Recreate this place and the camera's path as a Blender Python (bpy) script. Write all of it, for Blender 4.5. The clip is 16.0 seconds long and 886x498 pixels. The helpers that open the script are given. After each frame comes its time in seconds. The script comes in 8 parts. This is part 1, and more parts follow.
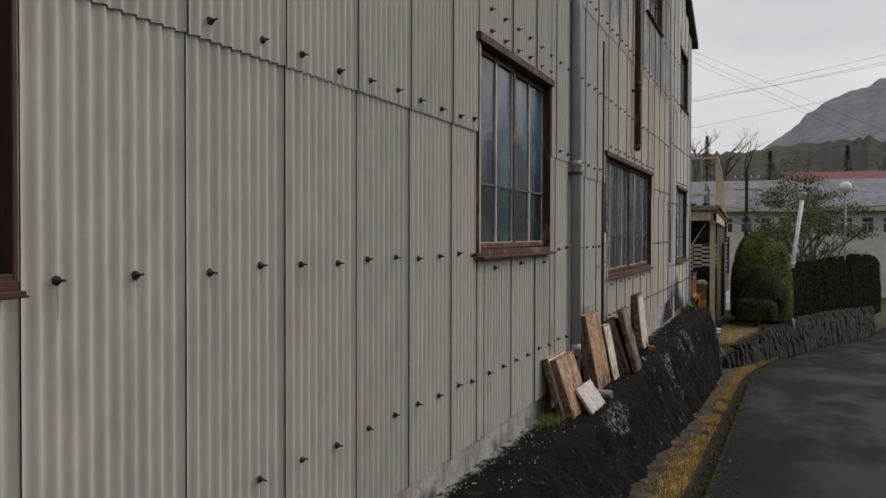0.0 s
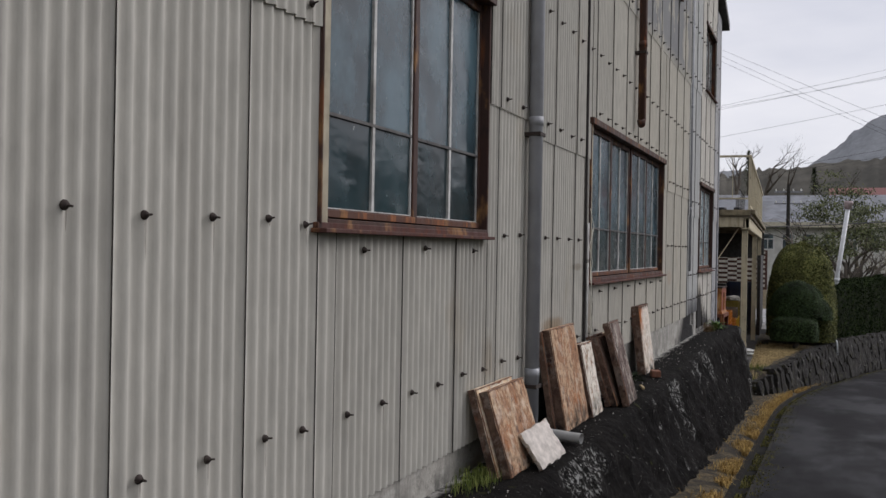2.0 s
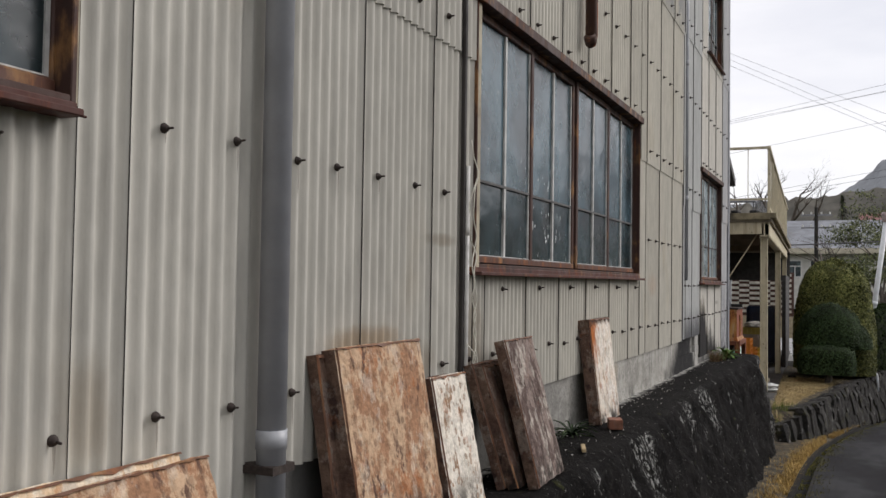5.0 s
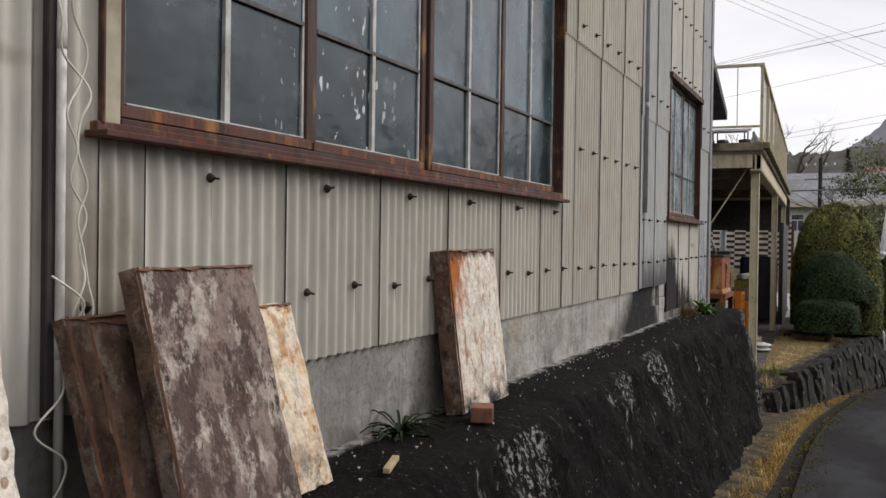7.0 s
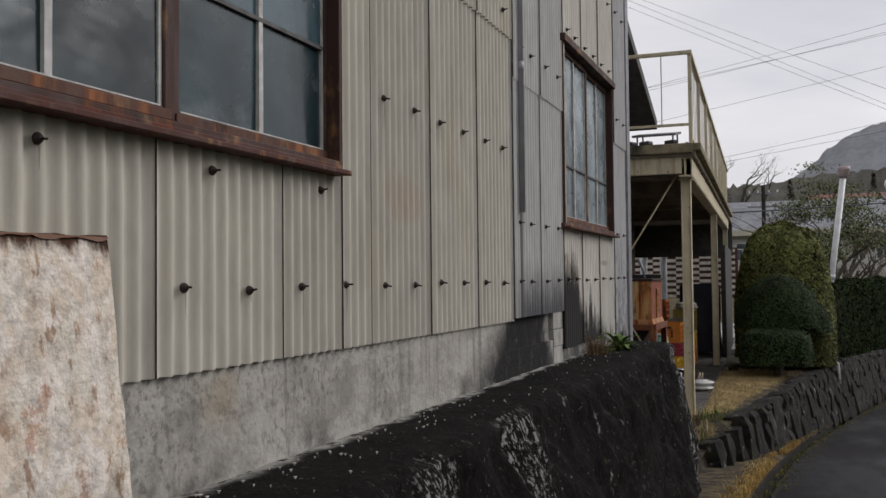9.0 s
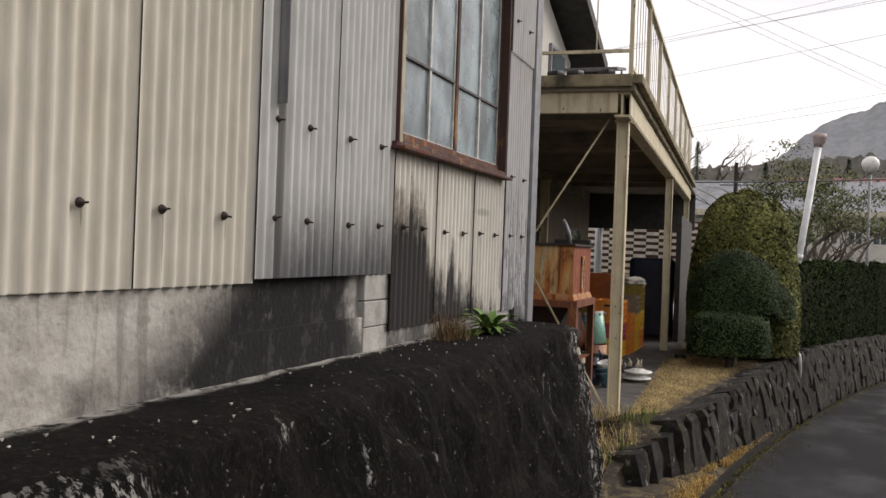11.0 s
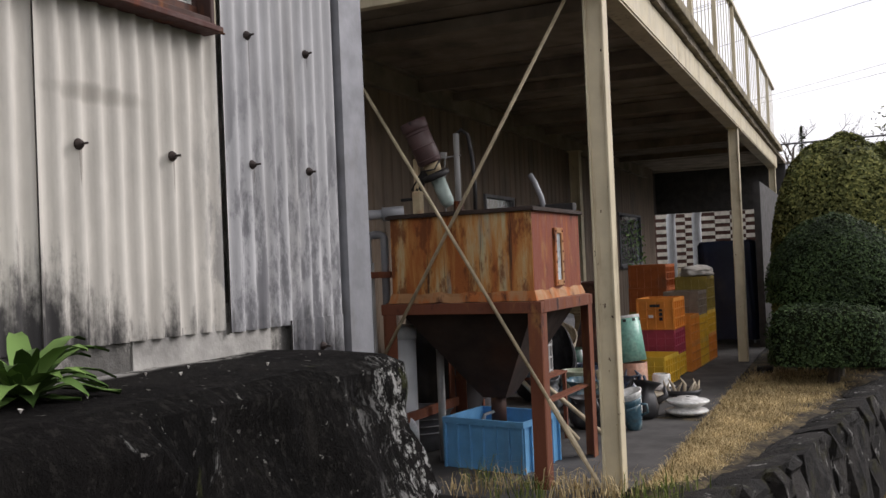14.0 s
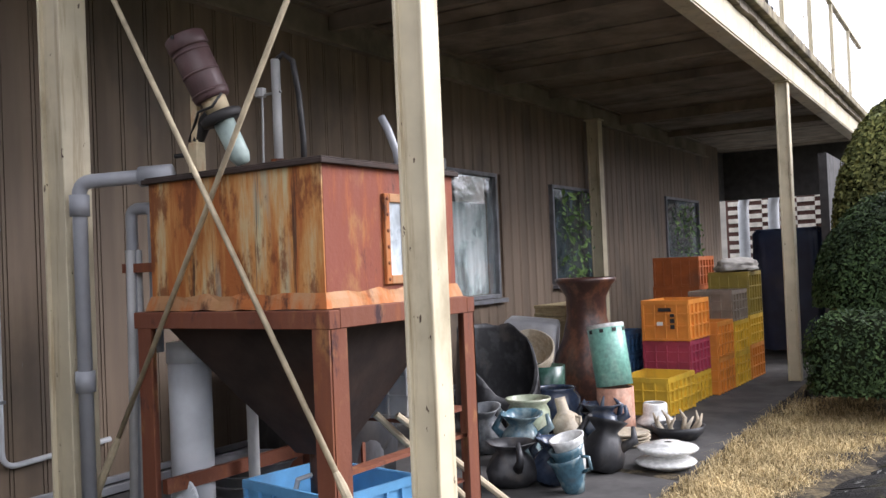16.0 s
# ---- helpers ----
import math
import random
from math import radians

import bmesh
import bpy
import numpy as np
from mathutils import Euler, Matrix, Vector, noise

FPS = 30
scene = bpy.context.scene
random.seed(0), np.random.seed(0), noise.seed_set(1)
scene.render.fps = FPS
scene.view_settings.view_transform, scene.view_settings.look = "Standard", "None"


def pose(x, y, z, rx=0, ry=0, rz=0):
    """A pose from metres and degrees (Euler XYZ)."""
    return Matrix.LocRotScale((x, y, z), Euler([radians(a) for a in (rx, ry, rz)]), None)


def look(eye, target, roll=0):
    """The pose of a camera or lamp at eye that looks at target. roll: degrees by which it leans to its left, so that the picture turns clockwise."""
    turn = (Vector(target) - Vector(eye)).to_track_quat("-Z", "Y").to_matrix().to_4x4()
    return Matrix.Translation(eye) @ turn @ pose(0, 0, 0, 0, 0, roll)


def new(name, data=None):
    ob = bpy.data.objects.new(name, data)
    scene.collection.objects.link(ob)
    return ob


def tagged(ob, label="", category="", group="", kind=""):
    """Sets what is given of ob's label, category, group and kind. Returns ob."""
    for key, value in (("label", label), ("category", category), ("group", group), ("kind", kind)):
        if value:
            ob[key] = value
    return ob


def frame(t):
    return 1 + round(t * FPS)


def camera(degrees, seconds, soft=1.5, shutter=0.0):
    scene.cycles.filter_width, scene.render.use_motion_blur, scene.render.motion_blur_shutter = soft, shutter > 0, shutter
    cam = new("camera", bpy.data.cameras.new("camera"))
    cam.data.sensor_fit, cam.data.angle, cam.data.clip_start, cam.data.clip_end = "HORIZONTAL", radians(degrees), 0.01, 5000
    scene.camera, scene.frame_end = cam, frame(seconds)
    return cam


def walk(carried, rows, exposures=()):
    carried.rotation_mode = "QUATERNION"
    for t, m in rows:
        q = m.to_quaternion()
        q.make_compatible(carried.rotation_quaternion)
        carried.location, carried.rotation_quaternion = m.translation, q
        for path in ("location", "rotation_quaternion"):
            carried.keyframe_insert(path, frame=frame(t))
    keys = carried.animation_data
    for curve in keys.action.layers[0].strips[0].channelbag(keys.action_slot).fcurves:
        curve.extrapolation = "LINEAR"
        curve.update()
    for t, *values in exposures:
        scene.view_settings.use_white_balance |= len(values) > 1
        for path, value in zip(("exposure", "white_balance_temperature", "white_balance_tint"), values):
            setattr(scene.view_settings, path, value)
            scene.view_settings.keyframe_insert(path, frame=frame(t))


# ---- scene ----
cam = camera(52.2, 16.0)
PATH = [
    (0, (0.107, -0.057, 1.483), (-0.593, 1.817, 1.45), 0.1),
    (0.5, (0.155, 0.532, 1.446), (-0.629, 2.372, 1.434), -0.8),
    (1, (0.203, 1.12, 1.381), (-0.63, 2.937, 1.32), 0.2),
    (1.5, (0.177, 1.701, 1.348), (-0.604, 3.543, 1.348), 0.1),
    (2, (0.142, 2.287, 1.272), (-0.636, 4.129, 1.27), 1.0),
    (2.5, (0.054, 2.842, 1.244), (-0.701, 4.694, 1.259), 0.8),
    (3, (0.054, 3.394, 1.165), (-0.702, 5.245, 1.151), 0.7),
    (3.5, (0.008, 3.997, 1.121), (-0.723, 5.858, 1.054), 0.8),
    (4, (0.033, 4.568, 1.049), (-0.742, 6.411, 1.006), 2.4),
    (4.2, (0.021, 4.779, 1.037), (-0.754, 6.622, 1.068), 2.2),
    (6.3, (-0.009, 7.282, 0.832), (-0.879, 9.081, 0.921), -0.3),
    (6.5, (-0.043, 7.521, 0.834), (-0.904, 9.325, 0.901), 0.1),
    (7, (-0.024, 8.135, 0.755), (-0.858, 9.952, 0.732), 0.8),
    (7.5, (-0.078, 8.747, 0.708), (-0.857, 10.59, 0.69), 1.1),
    (8, (-0.082, 9.348, 0.658), (-0.873, 11.185, 0.614), 2.5),
    (8.5, (-0.108, 9.907, 0.651), (-0.877, 11.745, 0.825), 0.7),
    (9, (-0.081, 10.5, 0.6), (-0.82, 12.358, 0.665), -0.6),
    (9.5, (-0.112, 11.158, 0.553), (-0.778, 13.042, 0.619), -0.4),
    (10, (-0.041, 11.76, 0.52), (-0.691, 13.652, 0.521), 1.6),
    (12.3, (0.053, 14.537, 0.386), (-0.667, 16.403, 0.388), 1.5),
    (12.5, (0.018, 14.804, 0.337), (-0.679, 16.679, 0.35), 0.5),
    (13, (0.079, 15.413, 0.338), (-0.688, 17.259, 0.412), 0.0),
    (13.5, (0.109, 16.018, 0.293), (-0.709, 17.841, 0.385), -1.1),
    (14, (0.11, 16.681, 0.248), (-0.788, 18.468, 0.283), -2.4),
    (14.5, (0.178, 17.32, 0.217), (-0.658, 19.136, 0.236), -1.4),
    (15, (0.265, 17.929, 0.209), (-0.683, 19.689, 0.258), -3.1),
    (15.5, (0.34, 18.52, 0.162), (-0.688, 20.235, 0.189), -1.5),
    (16, (0.362, 19.15, 0.156), (-0.739, 20.819, 0.192), -2.4),
]
EXPOSURES = [(0.0, -0.33, 6500, 15), (0.5, -0.02, 6400, 15), (1.0, 0.36, 6300, 15), (1.5, 0.0, 6250, 15), (2.0, -0.10, 6200, 16), (2.5, -0.06, 6200, 16), (3.0, -0.12, 6250, 16), (3.5, -0.02, 6300, 16), (4.0, 0.4, 6500, 15), (6.5, -0.08, 6250, 14), (7.0, 0.2, 6500, 15), (7.5, 0.25, 6400, 15), (8.0, 0.04, 6300, 15), (8.5, 0.06, 6200, 14), (9.0, -0.17, 6400, 15), (9.5, 0.15, 6900, 16), (10.0, 0.14, 6900, 16), (12.5, 0.95, 6600, 17), (13.0, 0.8, 6600, 17), (13.5, 0.58, 6550, 17), (14.0, 0.48, 6400, 17), (14.5, 1.15, 6600, 19), (15.0, 1.35, 6600, 20), (15.5, 1.62, 6250, 19), (16.0, 1.52, 6000, 18)]
walk(cam, [(t, look(eye, target, roll)) for t, eye, target, roll in PATH], EXPOSURES)

# ---- light: an overcast sky with a very soft sun behind the cloud ----
world = bpy.data.worlds.new("overcast")
scene.world = world
world.use_nodes = True
wn, wl = world.node_tree.nodes, world.node_tree.links
wn.clear()
w_out = wn.new("ShaderNodeOutputWorld")
w_bg = wn.new("ShaderNodeBackground")
w_sky = wn.new("ShaderNodeTexSky")
w_sky.sky_type, w_sky.sun_disc = "NISHITA", False
w_sky.sun_elevation, w_sky.sun_rotation = radians(35), radians(52)
w_scale = wn.new("ShaderNodeMix")
w_scale.data_type, w_scale.blend_type = "RGBA", "MULTIPLY"
w_scale.inputs[0].default_value = 1.0
w_scale.inputs[7].default_value = (0.1, 0.1, 0.1, 1)
wl.new(w_sky.outputs[0], w_scale.inputs[6])
w_tc = wn.new("ShaderNodeTexCoord")
w_map = wn.new("ShaderNodeMapping")
w_map.inputs["Scale"].default_value = (1.6, 1.6, 6.0)
wl.new(w_tc.outputs["Generated"], w_map.inputs[0])
w_noise = wn.new("ShaderNodeTexNoise")
w_noise.inputs["Scale"].default_value, w_noise.inputs["Detail"].default_value = 1.7, 6
wl.new(w_map.outputs[0], w_noise.inputs[0])
w_ramp = wn.new("ShaderNodeValToRGB")
w_ramp.color_ramp.elements[0].position, w_ramp.color_ramp.elements[0].color = 0.32, (0.80, 0.81, 0.83, 1)
w_ramp.color_ramp.elements[1].position, w_ramp.color_ramp.elements[1].color = 0.62, (1.04, 1.03, 1.0, 1)
wl.new(w_noise.outputs[0], w_ramp.inputs[0])
w_mix = wn.new("ShaderNodeMix")
w_mix.data_type = "RGBA"
w_mix.inputs[0].default_value = 0.88
wl.new(w_scale.outputs[2], w_mix.inputs[6])
wl.new(w_ramp.outputs[0], w_mix.inputs[7])
wl.new(w_mix.outputs[2], w_bg.inputs[0])
w_bg.inputs[1].default_value = 0.95
wl.new(w_bg.outputs[0], w_out.inputs[0])

sun = new("sun", bpy.data.lights.new("sun", "SUN"))
sun.data.energy, sun.data.angle, sun.data.color = 1.8, radians(35), (1.0, 0.97, 0.92)
sun.matrix_world = look((18.0, 24.0, 16.0), (0, 10, 0))

# ---- materials ----


class Mat:
    """A node material under construction, all patterns in world metres."""

    def __init__(self, name, rough=0.8, metal=0.0, spec=0.5):
        self.m = bpy.data.materials.new(name)
        self.m.use_nodes = True
        self.n, self.l = self.m.node_tree.nodes, self.m.node_tree.links
        self.b = self.n["Principled BSDF"]
        self.b.inputs["Roughness"].default_value = rough
        self.b.inputs["Metallic"].default_value = metal
        self.b.inputs["Specular IOR Level"].default_value = spec
        self.pos = self.n.new("ShaderNodeNewGeometry").outputs["Position"]
        self.col = None

    def rgb(self, c):
        q = self.n.new("ShaderNodeRGB")
        q.outputs[0].default_value = (*c, 1)
        return q.outputs[0]

    def noise(self, scale, stretch=(1, 1, 1), detail=4, rough=0.55, shift=0.0):
        mp = self.n.new("ShaderNodeMapping")
        mp.inputs["Scale"].default_value = stretch
        mp.inputs["Location"].default_value = (shift, shift * 1.7, shift * 0.6)
        self.l.new(self.pos, mp.inputs[0])
        q = self.n.new("ShaderNodeTexNoise")
        q.inputs["Scale"].default_value, q.inputs["Detail"].default_value, q.inputs["Roughness"].default_value = scale, detail, rough
        self.l.new(mp.outputs[0], q.inputs[0])
        return q.outputs[0]

    def cells(self, scale, stretch=(1, 1, 1)):
        mp = self.n.new("ShaderNodeMapping")
        mp.inputs["Scale"].default_value = stretch
        self.l.new(self.pos, mp.inputs[0])
        q = self.n.new("ShaderNodeTexVoronoi")
        q.inputs["Scale"].default_value = scale
        self.l.new(mp.outputs[0], q.inputs[0])
        return q.outputs["Distance"]

    def step(self, value, lo, hi, a=0.0, b=1.0):
        q = self.n.new("ShaderNodeMapRange")
        q.interpolation_type = "SMOOTHSTEP"
        q.inputs["From Min"].default_value, q.inputs["From Max"].default_value = lo, hi
        q.inputs["To Min"].default_value, q.inputs["To Max"].default_value = a, b
        self.l.new(value, q.inputs[0])
        return q.outputs[0]

    def math(self, op, a, b):
        q = self.n.new("ShaderNodeMath")
        q.operation, q.use_clamp = op, False
        for i, v in enumerate((a, b)):
            if isinstance(v, (int, float)):
                q.inputs[i].default_value = v
            else:
                self.l.new(v, q.inputs[i])
        return q.outputs[0]

    def axis(self, i):
        q = self.n.new("ShaderNodeSeparateXYZ")
        self.l.new(self.pos, q.inputs[0])
        return q.outputs[i]

    def random(self, lo, hi):
        q = self.n.new("ShaderNodeObjectInfo").outputs["Random"]
        return self.math("ADD", self.math("MULTIPLY", q, hi - lo), lo)

    def island(self, lo, hi):
        q = self.n.new("ShaderNodeNewGeometry").outputs["Random Per Island"]
        return self.math("ADD", self.math("MULTIPLY", q, hi - lo), lo)

    def base(self, c):
        self.col = self.rgb(c)
        return self

    def over(self, c, mask, blend="MIX"):
        q = self.n.new("ShaderNodeMix")
        q.data_type, q.blend_type = "RGBA", blend
        if isinstance(mask, (int, float)):
            q.inputs[0].default_value = mask
        else:
            self.l.new(mask, q.inputs[0])
        self.l.new(self.col, q.inputs[6])
        self.l.new(self.rgb(c) if isinstance(c, tuple) else c, q.inputs[7])
        self.col = q.outputs[2]
        return self

    def scaled(self, factor):
        q = self.n.new("ShaderNodeVectorMath")
        q.operation = "SCALE"
        self.l.new(self.col, q.inputs[0])
        if isinstance(factor, (int, float)):
            q.inputs[3].default_value = factor
        else:
            self.l.new(factor, q.inputs[3])
        self.col = q.outputs[0]
        return self

    def bump(self, height, strength=0.3, dist=0.01):
        q = self.n.new("ShaderNodeBump")
        q.inputs["Strength"].default_value, q.inputs["Distance"].default_value = strength, dist
        self.l.new(height, q.inputs["Height"])
        self.l.new(q.outputs[0], self.b.inputs["Normal"])
        return self

    def rough(self, value):
        self.l.new(value, self.b.inputs["Roughness"])
        return self

    def done(self):
        self.l.new(self.col, self.b.inputs["Base Color"])
        return self.m


def plain(name, c, rough=0.6, metal=0.0, var=0.25, scale=9.0, dirt=(0.12, 0.10, 0.08), dirty=0.35, spec=0.5, bump=0.15):
    """A painted, moulded or glazed surface with soft mottling, grime and a little relief."""
    k = Mat(name, rough, metal, spec)
    k.base(c)
    n = k.noise(scale, detail=5)
    k.scaled(k.step(n, 0.25, 0.75, 1 - var, 1 + var * 0.5))
    k.over(dirt, k.math("MULTIPLY", k.step(k.noise(scale * 0.45, (1, 1, 0.5), 6, 0.65, 3.1), 0.5, 0.75), dirty))
    k.rough(k.step(n, 0.2, 0.8, min(1, rough + 0.12), max(0.05, rough - 0.08)))
    k.bump(k.noise(scale * 7, detail=3), bump, 0.004)
    return k.done()


def slate_material():
    k = Mat("weathered_slate_sheet", 0.85, spec=0.25)
    k.base((0.44, 0.425, 0.38))
    y, z = k.axis(1), k.axis(2)
    k.over((0.485, 0.46, 0.395), k.math("MULTIPLY", k.step(y, 8.5, 13.0), k.step(y, 15.72, 15.66)))
    k.over((0.47, 0.475, 0.46), k.step(y, 15.66, 15.72))
    k.over((0.58, 0.555, 0.50), k.step(y, 16.90, 16.94))
    k.over((0.42, 0.42, 0.425), k.step(y, 18.80, 18.84))
    k.scaled(k.random(0.93, 1.05))
    fine = k.noise(14, (1, 1, 0.35), 6, 0.6)
    k.scaled(k.step(fine, 0.2, 0.8, 0.86, 1.1))
    streak = k.noise(5, (1, 1.6, 0.08), 5, 0.6, 2.0)
    k.over((0.23, 0.215, 0.185), k.math("MULTIPLY", k.step(streak, 0.55, 0.82), 0.45))
    k.over((0.40, 0.31, 0.18), k.math("MULTIPLY", k.step(k.noise(1.3, (1, 1, 0.8), 3, 0.5, 7.0), 0.62, 0.80), 0.35))
    # brown water stains and soot above the boards
    for cy, cz, ry, rz, how, tone in ((9.42, 1.14, 0.20, 0.035, 0.55, (0.20, 0.165, 0.11)), (8.72, 0.72, 0.34, 0.07, 0.6, (0.25, 0.165, 0.075)), (9.78, 0.66, 0.16, 0.28, 0.55, (0.17, 0.125, 0.07)), (7.35, 0.62, 0.10, 0.18, 0.4, (0.24, 0.19, 0.12)), (9.15, 0.60, 0.22, 0.12, 0.45, (0.19, 0.14, 0.08)), (14.1, 0.95, 0.25, 0.12, 0.3, (0.42, 0.27, 0.18)), (18.35, 0.72, 0.20, 0.03, 0.5, (0.20, 0.18, 0.15))):
        dy, dz = k.math("DIVIDE", k.math("SUBTRACT", y, cy), ry), k.math("DIVIDE", k.math("SUBTRACT", z, cz), rz)
        far = k.math("ADD", k.math("ADD", k.math("MULTIPLY", dy, dy), k.math("MULTIPLY", dz, dz)), k.math("MULTIPLY", k.noise(9, (1, 1, 0.6), 6, 0.7, cy), 1.6))
        k.over(tone, k.step(far, 2.0, 0.7, 0.0, how))
    # black mould climbing from the wet ledge, in tongues that end sheet by sheet
    reach = k.math("ADD", k.math("MULTIPLY", k.step(y, 16.90, 16.94), 0.31), k.math("MULTIPLY", k.step(y, 15.70, 15.95), 0.36))
    reach = k.math("ADD", reach, k.math("ADD", k.step(y, 17.28, 17.56, 0.0, -0.40), k.math("MULTIPLY", k.step(y, 17.70, 17.78), k.step(y, 17.90, 17.80, 0.0, 0.22))))
    reach = k.math("ADD", reach, k.step(y, 17.9, 18.7, 0.0, -0.22))
    streaky = k.math("ADD", k.math("MULTIPLY", k.noise(7, (1, 2.2, 0.14), 6, 0.66, 5.0), 0.62), k.math("MULTIPLY", k.noise(24, (1, 1.2, 0.5), 6, 0.75, 8.0), 0.38))
    edge = k.math("ADD", k.math("ADD", reach, k.math("MULTIPLY", z, -1.0)), streaky)
    black = k.step(y, 16.90, 16.94, 0.0, 0.97)
    grey = k.math("MULTIPLY", k.step(y, 15.60, 16.0), k.step(y, 16.94, 16.90))
    k.over((0.085, 0.085, 0.092), k.math("MULTIPLY", grey, k.step(k.math("ADD", z, k.math("MULTIPLY", streaky, 0.55)), 1.02, 0.62, 0.0, 0.92)))
    k.over((0.17, 0.13, 0.08), k.math("MULTIPLY", k.math("MULTIPLY", k.step(edge, 0.34, 0.46), k.step(y, 16.90, 16.94)), k.math("MULTIPLY", k.step(y, 17.7, 17.5), 0.5)))
    k.over((0.030, 0.029, 0.030), k.math("MULTIPLY", k.step(edge, 0.38, 0.62), black))
    k.over((0.05, 0.048, 0.047), k.math("MULTIPLY", k.math("MULTIPLY", k.step(y, 15.80, 15.84), k.step(y, 15.93, 15.87)), k.math("MULTIPLY", k.step(k.math("ADD", z, k.noise(9, (1, 1, 0.4), 5, 0.7, 2.0)), 2.1, 1.5), 0.7)))
    k.over((0.13, 0.13, 0.14), k.math("MULTIPLY", k.math("MULTIPLY", k.step(y, 18.6, 18.9), k.step(z, 1.15, 0.35)), k.math("MULTIPLY", k.step(k.noise(7, (1, 2.0, 0.5), 8, 0.72, 13.0), 0.46, 0.58), 0.75)))
    # paint gone in blue-grey patches high up
    k.over((0.22, 0.23, 0.25), k.math("MULTIPLY", k.math("MULTIPLY", k.step(k.noise(1.6, (1, 1, 0.6), 8, 0.68, 11.0), 0.45, 0.50), k.step(z, 3.6, 3.9)), k.math("MULTIPLY", k.step(y, 9.3, 10.2), k.math("MULTIPLY", k.step(y, 16.2, 15.2), 0.75))))
    k.bump(k.noise(60, (1, 1, 0.5), 4), 0.25, 0.003)
    return k.done()


def concrete_base_material():
    k = Mat("stained_foundation_concrete", 0.9, spec=0.2)
    k.base((0.32, 0.307, 0.275))
    y, z = k.axis(1), k.axis(2)
    k.scaled(k.step(k.noise(5, detail=8, rough=0.72), 0.38, 0.62, 0.76, 1.12))
    k.over((0.19, 0.182, 0.165), k.math("MULTIPLY", k.step(k.noise(1.7, (1, 1.5, 0.9), 8, 0.72, 12.0), 0.48, 0.64), 0.55))
    k.over((0.44, 0.43, 0.395), k.math("MULTIPLY", k.step(k.noise(2.2, (1, 1, 2), 7, 0.7, 4.0), 0.48, 0.60), 0.6))
    k.over((0.16, 0.155, 0.14), k.math("MULTIPLY", k.step(k.noise(6, (1, 2.2, 0.15), 5, 0.65, 9.0), 0.54, 0.66), 0.6))
    k.over((0.27, 0.19, 0.09), k.math("MULTIPLY", k.step(k.noise(1.1, detail=3, shift=2.4), 0.64, 0.76), 0.5))
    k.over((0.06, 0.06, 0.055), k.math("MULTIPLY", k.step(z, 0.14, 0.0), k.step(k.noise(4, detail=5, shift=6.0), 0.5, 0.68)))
    # Two stretches along the wall are toned darker by their y.
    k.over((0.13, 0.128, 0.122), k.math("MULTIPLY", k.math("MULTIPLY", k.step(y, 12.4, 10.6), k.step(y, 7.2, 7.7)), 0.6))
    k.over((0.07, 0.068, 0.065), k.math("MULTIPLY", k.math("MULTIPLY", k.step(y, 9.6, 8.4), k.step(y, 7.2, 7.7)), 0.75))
    k.over((0.10, 0.097, 0.09), k.math("MULTIPLY", k.step(k.noise(34, (1, 1, 0.8), 7, 0.75, 3.3), 0.53, 0.59), k.step(k.noise(1.7, detail=3, shift=8.8), 0.4, 0.6, 0.10, 0.55)))
    black = k.math("MULTIPLY", k.step(k.math("SUBTRACT", y, k.math("MULTIPLY", z, 1.6)), 14.75, 15.35), k.step(k.math("ADD", y, k.math("MULTIPLY", k.noise(4, detail=6, rough=0.7, shift=3.7), 0.5)), 17.0, 16.7))
    k.over((0.42, 0.41, 0.385), k.math("MULTIPLY", k.step(y, 16.25, 16.45), k.step(k.noise(6, (1, 1, 0.8), 9, 0.76, 2.9), 0.47, 0.58)))
    k.over((0.07, 0.068, 0.064), k.math("MULTIPLY", k.step(y, 16.2, 16.4), k.step(k.math("SUBTRACT", k.noise(7, (1, 1.2, 0.6), 9, 0.75, 6.1), k.math("MULTIPLY", z, 0.75)), 0.36, 0.50, 0.0, 0.85)))
    k.over((0.013, 0.0125, 0.013), k.math("MULTIPLY", black, k.step(k.math("ADD", k.noise(3.0, detail=6, rough=0.65, shift=1.0), k.step(y, 15.1, 15.9, 0.0, 0.20)), 0.34, 0.50)))
    k.over((0.15, 0.145, 0.135), k.math("MULTIPLY", black, k.math("MULTIPLY", k.step(k.noise(9, (1, 1.3, 0.8), 8, 0.75, 7.7), 0.53, 0.62), 0.15)))
    k.bump(k.noise(45, detail=5), 0.7, 0.008)
    return k.done()


